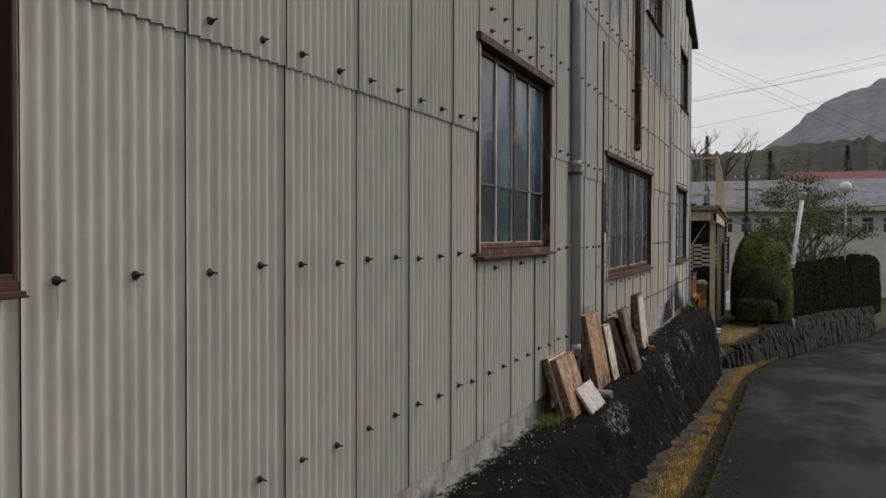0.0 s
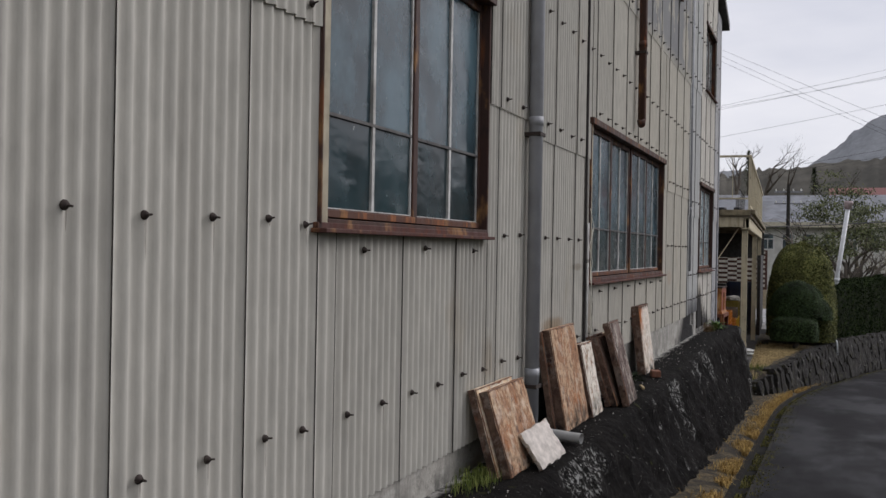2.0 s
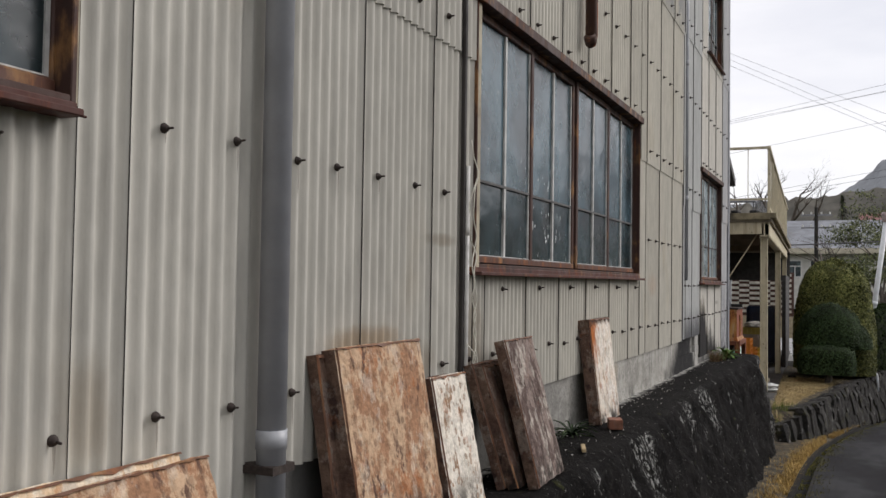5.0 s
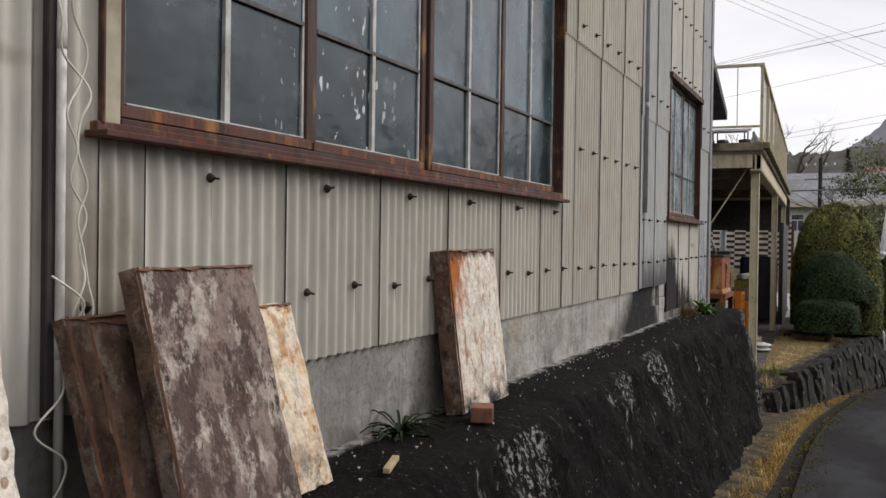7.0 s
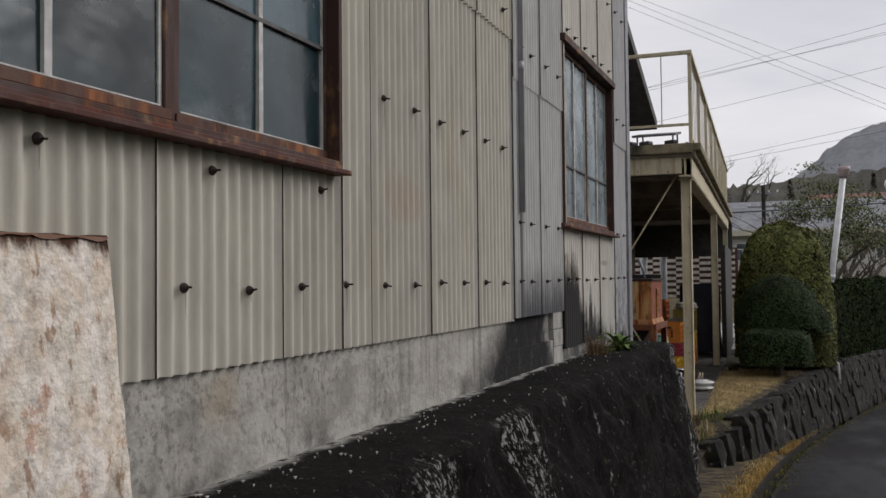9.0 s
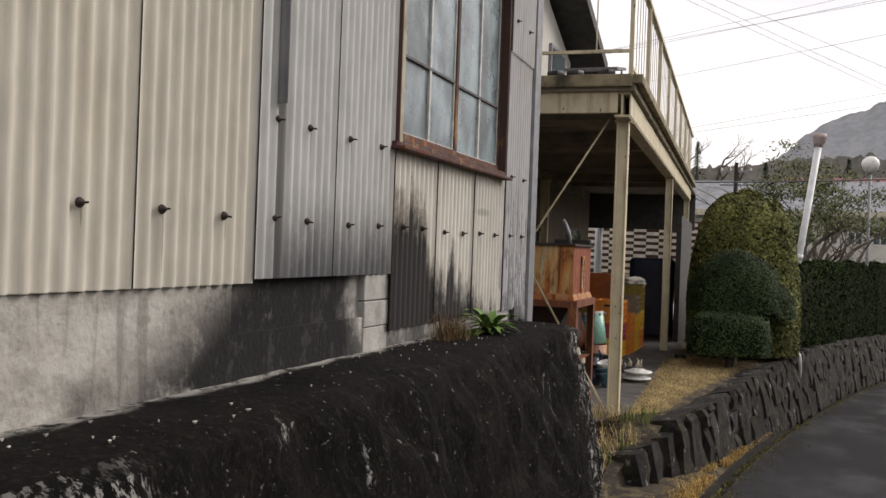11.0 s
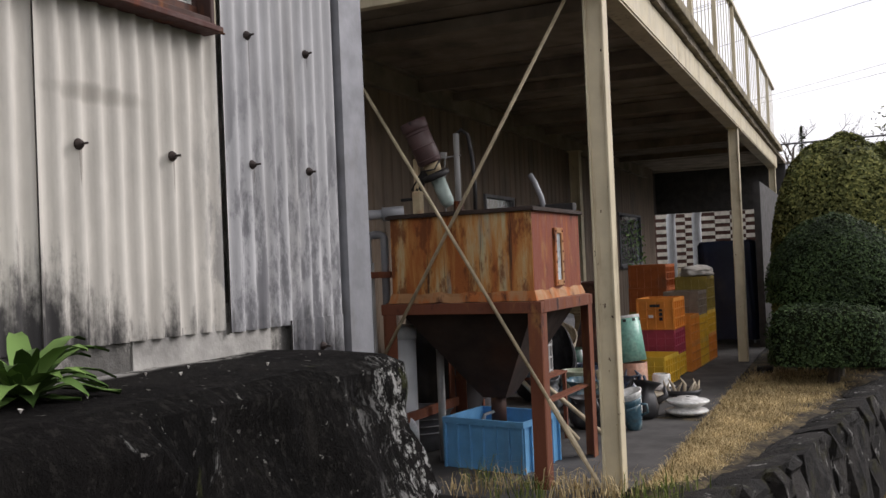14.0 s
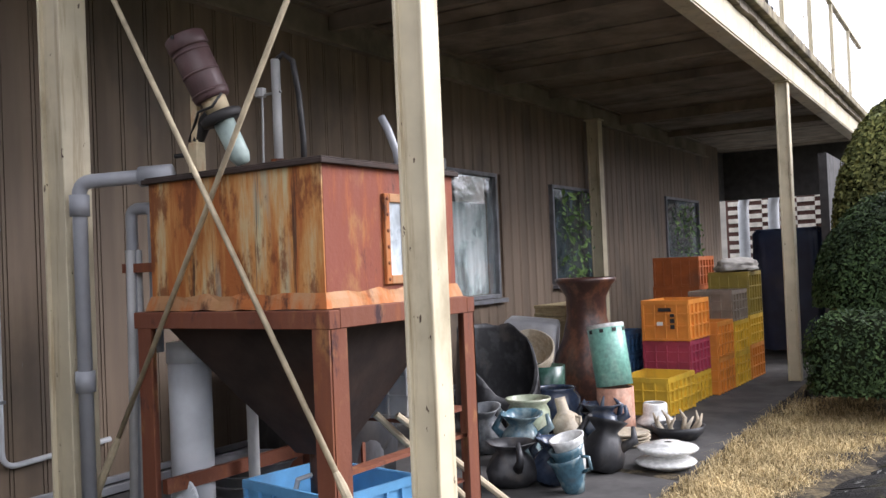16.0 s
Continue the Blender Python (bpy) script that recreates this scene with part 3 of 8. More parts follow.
# ---- the lie of the land ----
WALL = -1.70        # face of the slate building
END = 19.6          # its far corner


def road_z(y):
    return -0.06 - 0.0695 * max(-1.0, min(y, 46.0))


def road_x(y):
    """The road's edge on the building's side."""
    if y < 17:
        return -0.40
    if y < 24:
        return -0.40 + 0.0095 * (y - 17) ** 2
    return 0.0655 + 0.133 * (y - 24) + 0.0022 * (min(y, 60) - 24) ** 2


def strip(name, ys, cols, material, label, category, jitter=0.0, smooth=True):
    """A long sheet: for every y a row of (x, z) from cols(y)."""
    verts, faces, n = [], [], None
    for y in ys:
        row = cols(y)
        n = len(row)
        for j, (x, z) in enumerate(row):
            d = noise.noise((x * 3, y * 3, 1.7)) * jitter
            verts.append((x, y, z + d))
    for i in range(len(ys) - 1):
        for j in range(n - 1):
            a = i * n + j
            faces.append((a, a + 1, a + n + 1, a + n))
    ob = from_lists(name, verts, faces, material, None, smooth)
    return tagged(ob, label, category, "", "structure")


YS = [-14 + 0.5 * i for i in range(175)]
strip("road", YS, lambda y: [(road_x(y) + w, road_z(y) + 0.012 * math.sin(w * 0.9)) for w in (0, 0.25, 0.7, 1.3, 2.0, 2.8, 3.6, 4.4, 5.2)], ASPHALT,
      "dark damp asphalt lane curving downhill", "road")
# the open gutter beside the road, with its thin concrete lips
strip("gutter", YS, lambda y: [(road_x(y) + 0.002, road_z(y) - 0.004), (road_x(y) - 0.035, road_z(y) + 0.006), (road_x(y) - 0.04, road_z(y) - 0.05), (road_x(y) - 0.15, road_z(y) - 0.06),
                               (road_x(y) - 0.155, road_z(y) + 0.006), (road_x(y) - 0.20, road_z(y) + 0.0)], GUTTER_CONC, "open concrete gutter full of shadow beside the lane", "gutter", smooth=False)
strip("verge", YS, lambda y: [(road_x(y) - 0.20, road_z(y) - 0.006), (road_x(y) - 0.30, road_z(y) + 0.03), (road_x(y) - 0.45, road_z(y) + 0.05), (road_x(y) - 0.9, road_z(y) + 0.04)],
      SOIL, "narrow strip of soil under dry weeds", "verge", 0.03)


def ground_sheet():
    verts, faces = [], []
    xs = [-600, -200, -80, -40, -20, -9, -6] + [5.5 + i * 4 for i in range(6)] + [40, 80, 200, 600]
    ys = [-600, -200, -60, -20, -10, -2] + [2 + 4 * i for i in range(14)] + [70, 110, 200, 700]
    for y in ys:
        for x in xs:
            z = road_z(y) - 0.16 if x > 0 else -1.5 + min(0, road_z(y) + 1.3)
            if x > road_x(y) + 8:
                z += min(6, (x - road_x(y) - 8) * 0.18)
            verts.append((x, y, z))
    n = len(xs)
    for i in range(len(ys) - 1):
        for j in range(n - 1):
            a = i * n + j
            faces.append((a, a + 1, a + n + 1, a + n))
    tagged(from_lists("ground", verts, faces, GROUND, None, True), "open ground around the lane reaching to the hills", "ground", "", "structure")


ground_sheet()


def retaining_wall():
    """A battered mass-concrete wall with a narrow ledge, uneven all over."""
    verts, faces = [], []
    ys = [-6 + 0.09 * i for i in range(100)] + [3 + 0.05 * i for i in range(321)]
    ys = [y for y in ys if y <= 19.02]
    n = 0
    for y in ys:
        edge = -1.30 + 0.04 * noise.noise((0.7 * y, 3.0, 0)) + (0.06 * (y - 16) / 3 if y > 16 else 0)
        top = max(0.0, road_z(y) + 0.05)
        foot = road_z(y) - 0.1
        fx = road_x(y) - 0.46 - (0.25 if y < 3 else 0.0) - 0.05 * max(0.0, min(2.0, y - 15.5))
        row = [(-1.76, top), (-1.6, top), (-1.45, top), (edge - 0.03, top - 0.008), (edge + 0.03, top - 0.035), (edge + 0.06, top - 0.09)]
        for j in range(1, 23):
            s = j / 22
            row.append((edge + 0.06 + (fx - edge - 0.06) * s, top - 0.09 + (foot - top + 0.09) * s))
        n = len(row)
        for j, (x, z) in enumerate(row):
            k = 0.066 if j > 4 else 0.010 if j < 3 else 0.022
            d = k * (noise.noise((x * 2.3, y * 2.3, z * 2.3)) + 0.7 * noise.noise((x * 7, y * 7, z * 5)) + 0.4 * noise.noise((x * 17, y * 17, z * 9)) + 0.15 * noise.noise((x * 36, y * 36, z * 30)))
            verts.append((x + (d if j > 2 else 0), y + d * 0.4, z + (d * 0.5 if j < 5 else d * 0.2)))
    for i in range(len(ys) - 1):
        for j in range(n - 1):
            a = i * n + j
            faces.append((a, a + n, a + n + 1, a + 1))
    # the broken end of the wall
    last = (len(ys) - 1) * n
    base = len(verts)
    for j in range(n):
        x, y, z = verts[last + j]
        verts.append((x - 0.03, y + 0.06 + 0.03 * noise.noise((x * 9, z * 9, 2)), z - 0.02))
    for j in range(n):
        x, y, z = verts[last + j]
        verts.append((-1.78, 19.14, z - 0.05))
    for j in range(n - 1):
        faces.append((last + j, base + j, base + j + 1, last + j + 1))
        faces.append((base + j, base + n + j, base + n + j + 1, base + j + 1))
    tagged(from_lists("retaining_wall", verts, faces, BLACK_WALL, None, True), "black mossy concrete retaining wall with white lichen", "retaining wall", "", "structure")


retaining_wall()

# ---- the slate-clad building ----
SEAMS = [1.70, 2.38, 3.0, 3.63, 4.25, 4.885, 5.5, 6.14, 6.8, 7.46, 8.1, 8.67, 9.29, 9.92, 10.55, 11.18, 11.81, 12.46, 13.1, 13.76, 14.39, 15.05, 15.69, 16.3, 16.92, 17.51, 18.15, 18.82, 19.49]
WINDOWS = {  # name: y0, y1, z0, z1, sashes
    "window_1": (-0.19, 1.70, 1.36, 2.74, 2), "window_2": (5.355, 7.285, 1.36, 2.74, 2), "window_3": (9.765, 13.515, 1.02, 2.38, 4),
    "window_4": (16.92, 18.80, 0.99, 2.37, 2), "window_5": (12.75, 14.55, 4.62, 5.9, 2), "window_6": (17.38, 18.76, 3.92, 5.0, 2),
}


def roof_z(y):
    return 5.5 + 0.36 * (END - y) if y > 7.5 else 5.5 + 0.36 * (END - 7.5) - 0.36 * (7.5 - y)


def building_shell():
    """Wall cells with real openings, then the other sides, floor and roof."""
    bm = bmesh.new()
    ycut = sorted({-6.0, END - 0.05, 7.5} | {v for w in WINDOWS.values() for v in (w[0] + 0.02, w[1] - 0.02)})
    zcut = sorted({-0.3, 5.5} | {v for w in WINDOWS.values() for v in (w[2] + 0.02, w[3] - 0.02)})
    for y0, y1 in zip(ycut, ycut[1:]):
        for z0, z1 in zip(zcut, zcut[1:]):
            cy, cz = (y0 + y1) / 2, (z0 + z1) / 2
            if any(w[0] < cy < w[1] and w[2] < cz < w[3] for w in WINDOWS.values()) or cz > roof_z(cy):
                continue
            box(bm, WALL - 0.22, WALL - 0.045, y0, y1, z0, z1)
    for y0, y1 in ((-6.0, 7.5), (7.5, END - 0.05)):
        vs = []
        for x in (WALL - 0.22, WALL - 0.045):
            vs.append([bm.verts.new(p) for p in ((x, y0, 5.5), (x, y1, 5.5), (x, y1, max(5.5, roof_z(y1))), (x, y0, max(5.5, roof_z(y0))))])
        bm.faces.new(vs[1])
        bm.faces.new(vs[0][::-1])
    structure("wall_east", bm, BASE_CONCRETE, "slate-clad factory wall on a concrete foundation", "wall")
    bm = boxes((-9.0, WALL - 0.05, END - 0.2, END - 0.06, -0.4, 5.5))
    structure("wall_north", bm, SLATE, "end wall of the factory building", "wall")
    structure("wall_west", boxes((-9.2, -9.0, -6.2, END, -0.4, 6)), INSIDE, "far wall of the factory interior", "wall")
    structure("wall_south", boxes((-9.0, WALL - 0.05, -6.2, -6.0, -0.4, 6)), INSIDE, "back wall of the factory interior", "wall")
    structure("floor", boxes((-9.0, WALL - 0.22, -6, END - 0.2, -0.2, 0.0)), FLOOR_CONC, "factory floor behind the windows", "floor")
    structure("ceiling", boxes((-9.0, WALL - 0.23, -6, END - 0.2, 3.2, 3.3)), INSIDE, "factory ceiling behind the windows", "ceiling")
    bm = bmesh.new()
    for ya, yb in ((-6.4, 7.5), (7.5, END + 0.28)):
        za, zb = roof_z(ya), roof_z(yb)
        vs = [bm.verts.new(p) for x in (-9.3, WALL + 0.14) for (y, z) in ((ya, za), (yb, zb)) for p in ((x, y, z + 0.02), (x, y, z + 0.14))]
        for f in ((0, 1, 3, 2), (4, 6, 7, 5), (0, 4, 5, 1), (2, 3, 7, 6), (0, 2, 6, 4), (1, 5, 7, 3)):
            bm.faces.new([vs[i] for i in f])
    structure("roof", bm, ROOF_DARK, "dark sheet roof of the factory", "roof")


building_shell()

PITCH = 0.0635
sheet_meshes = {}


def sheet_mesh(width, height):
    """Small-wave fibre-cement sheet, 6 mm thick, in its own y (width) and z (height)."""
    key = (round(width, 3), round(height, 2))
    if key in sheet_meshes:
        return sheet_meshes[key]
    cols = max(1, round(width / PITCH)) * 8
    waves = max(1, round(width / PITCH))
    wave = [(0.0105 * math.cos(2 * math.pi * waves * i / cols), width * i / cols) for i in range(cols + 1)]
    verts, faces, smooth = [], [], []
    n = cols + 1
    for back, z in ((0, 0.0), (0, height), (-0.006, 0.0), (-0.006, height)):
        verts += [(x + back, y, z) for x, y in wave]
    for i in range(cols):
        faces += [(i, i + 1, n + i + 1, n + i), (2 * n + i + 1, 2 * n + i, 3 * n + i, 3 * n + i + 1)]
        smooth += [True, True]
    for z, flip in ((0.0, True), (height, False)):
        at = len(verts)
        for x, y in wave:
            verts += [(x, y, z), (x - 0.006, y, z)]
        for i in range(cols):
            q = (at + 2 * i, at + 2 * i + 2, at + 2 * i + 3, at + 2 * i + 1)
            faces.append(q[::-1] if flip else q)
            smooth.append(False)
    at = len(verts)
    for i in (0, cols):
        x, y = wave[i]
        verts += [(x, y, 0), (x, y, height), (x - 0.006, y, height), (x - 0.006, y, 0)]
    faces += [(at, at + 1, at + 2, at + 3), (at + 7, at + 6, at + 5, at + 4)]
    smooth += [False, False]
    me = bpy.data.meshes.new("sheet")
    me.from_pydata(verts, [], faces)
    me.materials.append(SLATE)
    me.materials.append(SLATE_EDGE)
    me.polygons.foreach_set("material_index", [0] * (len(faces) - 2) + [1, 1])
    me.polygons.foreach_set("use_smooth", smooth)
    sheet_meshes[key] = me
    return me


cladding = new("cladding")
cladding.matrix_basis = pose(WALL, 0, 0)
tagged(cladding, "weathered off-white corrugated slate cladding, mould-stained near its end", "cladding", "", "structure")


def put_sheet(y0, y1, z0, z1, tier):
    if y1 - y0 < 0.03 or z1 - z0 < 0.04:
        return
    ob = new("sheet", sheet_mesh(y1 - y0, z1 - z0))
    ob.parent = cladding
    ob.matrix_basis = pose(0.004 + 0.010 * tier + random.uniform(-0.002, 0.002), y0 + 0.002, z0, 0, 0, 0.6)


def joints_at(y):
    """Lower edge of the sheets and the laps between the tiers, along the wall."""
    if y < 8.1:
        return [0.17, 2.13, 3.72, 5.3, 6.9, 8.5]
    if y < 9.88:
        return [0.33, 2.04, 3.66, 5.3, 6.9, 8.5]
    if y < 15.69:
        return [0.34, 2.04, 3.68, 5.3, 6.9, 8.5]
    if y < 16.92:
        return [0.355, 1.81, 3.72, 5.3, 6.9]
    return [0.08 if y < 18.8 else 0.07, 1.84, 3.8, 5.3, 6.9]


for s0, s1 in zip(SEAMS, SEAMS[1:]):
    mid = (s0 + s1) / 2
    js = joints_at(mid)
    for tier, z0 in enumerate(js):
        limit = min(roof_z(s0), roof_z(s1))
        z1 = js[tier + 1] + 0.09 if tier + 1 < len(js) else limit
        z1 = min(z1, limit)
        if z1 <= z0:
            continue
        pieces = [(s0, s1 + 0.004, z0, z1)]
        for wy0, wy1, wz0, wz1, _ in WINDOWS.values():
            cut = []
            for a, b, c, d in pieces:
                if b <= wy0 or a >= wy1 or d <= wz0 or c >= wz1:
                    cut.append((a, b, c, d))
                    continue
                if a < wy0:
                    cut.append((a, wy0, c, d))
                if b > wy1:
                    cut.append((wy1, b, c, d))
                m0, m1 = max(a, wy0), min(b, wy1)
                if c < wz0:
                    cut.append((m0, m1, c, wz0))
                if d > wz1:
                    cut.append((m0, m1, wz1, d))
            pieces = cut
        for a, b, c, d in pieces:
            put_sheet(a, b, c, d, tier)
# left of the first window and the plain run behind the walk
for i in range(9):
    put_sheet(-6 + i * 0.645, -6 + (i + 1) * 0.645, 0.17, 2.2, 0)
    put_sheet(-6 + i * 0.645, -6 + (i + 1) * 0.645, 2.13, 3.8, 1)
for i in range(3):
    put_sheet(-0.13 + i * 0.632, -0.13 + (i + 1) * 0.632, 0.17, 1.37, 0)
    put_sheet(-0.13 + i * 0.632, -0.13 + (i + 1) * 0.632, 2.73, 3.8, 1)

# galvanised corner strip
bm = boxes((WALL - 0.012, WALL + 0.028, 19.46, END + 0.012, -1.25, 5.5), (WALL - 0.16, WALL + 0.02, END - 0.004, END + 0.014, -1.25, 5.5))
structure("trim", bm, GALV, "galvanised steel corner strip of the slate wall", "corner strip")


def bolt_mesh():
    bm = bmesh.new()
    lathe([(0.0, 0.013), (0.006, 0.012), (0.010, 0.008), (0.012, 0.003), (0.015, 0.0), (0.015, -0.004)], 10, bm)
    tube([(0, 0, 0.010), (0.003, 0.0, 0.030)], 0.0036, 6, bm)
    for v in bm.verts:
        v.co = Vector((v.co.z, -v.co.x, v.co.y))
    me = bpy.data.meshes.new("bolt")
    bm.to_mesh(me)
    bm.free()
    me.materials.append(BOLT)
    me.polygons.foreach_set("use_smooth", [True] * len(me.polygons))
    return me


BOLT_MESH = bolt_mesh()
far_bolts = bmesh.new()
bolt_count = 0
for s0, s1 in zip(SEAMS, SEAMS[1:]):
    mid = (s0 + s1) / 2
    rows = [0.575, 1.36, 2.19, 2.96, 3.78, 4.58]
    if 8.1 < mid < 15.7:
        rows = [0.575, 1.355, 2.16, 2.96, 3.76, 4.55]
    if mid > 15.7:
        rows = [0.58, 0.945, 2.02, 3.06, 3.87, 4.6]
    if mid > 18.8:
        rows = [0.585, 0.99, 2.07, 3.08, 3.87, 4.6]
    extra = []
    for wy0, wy1, wz0, wz1, _ in WINDOWS.values():
        if wy0 < mid < wy1:
            extra += [wz1 + 0.075] + ([wz0 - 0.098] if wz0 < 1.37 and mid < 15 else [])
    for z in rows + extra:
        for q in ((0.17, 0.67) if z not in extra[1::2] else (0.4,)):
            n = round((s1 - s0) * q / PITCH)
            y = s0 + n * PITCH + random.uniform(-0.006, 0.006)
            zz = z + random.uniform(-0.008, 0.008)
            if y > s1 - 0.02 or zz > roof_z(y) - 0.1 or any(w[0] - 0.05 < y < w[1] + 0.05 and w[2] - 0.09 < zz < w[3] + 0.04 for w in WINDOWS.values()):
                continue
            x = 0.013 + 0.010 * sum(1 for j in joints_at(mid)[1:] if zz > j)
            m = pose(x, y, zz, random.uniform(-25, 25), random.uniform(-8, 8), random.uniform(-10, 10))
            if zz < 2.9 and bolt_count < 290:
                ob = new("bolt", BOLT_MESH)
                ob.parent = cladding
                ob.matrix_basis = m
                bolt_count += 1
            else:
                at = len(far_bolts.verts)
                far_bolts.from_mesh(BOLT_MESH)
                far_bolts.verts.ensure_lookup_table()
                for v in far_bolts.verts[at:]:
                    v.co = m @ v.co
STREAK = plain("faint_rust_streak", (0.10, 0.075, 0.055), 0.9, var=0.4, scale=30)
STREAK.node_tree.nodes["Principled BSDF"].inputs["Alpha"].default_value = 0.38
sv, sf = [], []
for ob in [o for o in cladding.children if o.name.startswith("bolt")]:
    p = ob.matrix_basis.translation
    k = random.uniform(0.03, 0.15) * (1.7 if random.random() < 0.2 else 1.0)
    w = random.uniform(0.003, 0.006)
    i = len(sv)
    sv += [(p.x + 0.0035, p.y - w, p.z - 0.006), (p.x + 0.0035, p.y + w, p.z - 0.006), (p.x + 0.0035, p.y + w * 0.8, p.z - k * 0.6), (p.x + 0.0035, p.y + w * 0.15, p.z - k), (p.x + 0.0035, p.y - w * 0.3, p.z - k * 0.8)]
    sf.append((i, i + 4, i + 3, i + 2, i + 1))
tagged(from_lists("rust_streaks", sv, sf, STREAK, cladding), "", "", "", "stuff")
tagged(link("upper_bolts", far_bolts, BOLT, cladding), "", "", "", "stuff")


def window(name, y0, y1, z0, z1, sashes, label):
    """Steel casement window in the wall: casing, jambs, layered sill, sashes set back with bars and two kinds of pane."""
    root = new(name)
    root.matrix_basis = pose(WALL, y0, z0)
    tagged(root, label, "window", "", "structure")
    w, h = y1 - y0, z1 - z0
    bm = boxes((-0.10, 0.026, 0, 0.012, 0, h), (-0.10, 0.018, w - 0.024, w - 0.006, 0, h), (-0.10, 0.045, -0.015, w + 0.015, h - 0.04, h + 0.015), (-0.10, 0.018, 0.07, w - 0.024, -0.004, 0.022), bevel=0.003)
    part("window_frame", bm, WIN_FRAME, root)
    part("jamb", bevelled(boxes((-0.10, 0.019, 0.012, 0.068, 0.0, h - 0.04)), 0.004, 1), JAMB, root, "pale weathered jamb")
    part("jamb_strip", boxes((-0.03, 0.012, w - 0.006, w + 0.004, 0.0, h - 0.03)), JAMB, root, "pale weathered jamb")
    bm = boxes((0.0, 0.074, -0.035, w - 0.034, -0.036, -0.018), (-0.02, 0.022, -0.015, w - 0.006, -0.020, 0.006), (0.056, 0.066, w - 0.036, w - 0.016, -0.036, -0.030), bevel=0.004)
    part("window_sill", bm, SILL_RUST, root, "red rusted steel sill")
    first = 0.078
    step = (w - 0.020 - first) / sashes
    for i in range(sashes):
        a, b = first + i * step, first + (i + 1) * step
        stile, far_stile = 0.044, 0.014 if i == sashes - 1 else 0.044
        out = -0.026 if i % 2 == 0 else -0.042
        sash = part("sash", boxes((out - 0.03, out + 0.006, a, a + stile, 0.030, h - 0.04), (out - 0.03, out + 0.006, b - far_stile, b, 0.030, h - 0.04),
                                  (out - 0.03, out + 0.006, a + stile, b - far_stile, 0.030, 0.066), (out - 0.03, out + 0.006, a + stile, b - far_stile, h - 0.085, h - 0.04), bevel=0.004), WIN_FRAME, root)
        part("rail_edge", bevelled(boxes((out + 0.006, out + 0.012, a + stile * 0.5, b - far_stile * 0.5, 0.030, 0.060)), 0.002, 1), RAIL_RUST, sash, "orange-brown flaking bottom rail")
        c, third = (a + b + stile - far_stile) / 2, 0.066 + (h - 0.15) * 0.315
        for p0, p1, front in ((c - 0.012, c + 0.012, 0.001), (a + stile, a + stile + 0.007, -0.004), (b - far_stile - 0.013, b - far_stile, -0.004)):
            part("glazing_bar", boxes((out - 0.024, out + front, p0, p1, 0.066, h - 0.085)), MUNTIN, sash, "chalky white glazing bar")
        part("cross_bar", boxes((out - 0.024, out + 0.0025, a + stile + 0.007, b - far_stile - 0.013, third - 0.007, third + 0.007)), DARK_BAR, sash, "thin dark cross bar")
        part("putty", boxes((out - 0.020, out + 0.002, a + stile + 0.007, b - far_stile - 0.013, 0.064, 0.070)), MUNTIN, sash, "crumbling white putty")
        for p0, p1 in ((a + stile, c - 0.01), (c + 0.01, b - far_stile)):
            for q0, q1 in ((0.066, third - 0.006), (third + 0.006, h - 0.085)):
                tilt = pose(0, 0, 0, 0, random.uniform(-0.5, 0.5), random.uniform(-0.5, 0.5))
                bm = bmesh.new()
                box(bm, -0.002, 0.002, -(p1 - p0) / 2, (p1 - p0) / 2, -(q1 - q0) / 2, (q1 - q0) / 2, pose(out - 0.014, (p0 + p1) / 2, (q0 + q1) / 2) @ tilt)
                low = q0 < 0.1
                pane = part("pane", bm, GLASS_PALE if name == "window_4" else GLASS_LOW if low else GLASS, sash, "dark obscured pane" if low and name != "window_4" else "pale frosted grey pane")
                pane.visible_shadow = False
    return root


for key, spec in WINDOWS.items():
    window(key, *spec, "rust-brown steel window with %s frosted sashes" % ("four" if spec[4] == 4 else "two"))

# concrete foundation in front of the wall core, with shuttering marks
foundation = tagged(new("foundation"), "stained concrete foundation below the slate", "foundation", "", "structure")
for i in range(15):
    a = -6 + i * 1.8
    b = min(a + 1.8, END - 0.08)
    if a < b:
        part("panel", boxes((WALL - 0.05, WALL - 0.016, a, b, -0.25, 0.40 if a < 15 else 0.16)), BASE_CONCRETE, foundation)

# ---- the terrace with its stone edge ----
FLOOR = -1.07


def terrace_x(y):
    return road_x(y) - 0.38 - 0.13 * max(0.0, min(1.0, (27 - y) / 4)) - 0.35 * max(0.0, min(1.0, (22.3 - y) / 1.8))


def terrace_top(y):
    return FLOOR - 0.05 * max(0.0, y - 28.5) if y > 21.3 else FLOOR - 0.12 - 0.1 * (21.3 - y)


TY = [19.1 + 0.25 * i for i in range(120)]
strip("terrace", TY, lambda y: [(-5.4, FLOOR - 0.02), (-1.2, terrace_top(y) - 0.015 if y > 21.3 else terrace_top(y)), (terrace_x(y) - 0.5, terrace_top(y)), (terrace_x(y) - 0.2, terrace_top(y) + 0.015), (terrace_x(y) + 0.04, terrace_top(y) - 0.02)],
      SOIL, "dark earth terrace above the lane", "ground", 0.03)
strip("terrace_backing", TY, lambda y: [(terrace_x(y), terrace_top(y) - 0.03), (terrace_x(y) + 0.10, road_z(y) - 0.05), (terrace_x(y) + 0.3, road_z(y) - 0.07)], SOIL, "earth behind the terrace stones", "wall", 0.02)


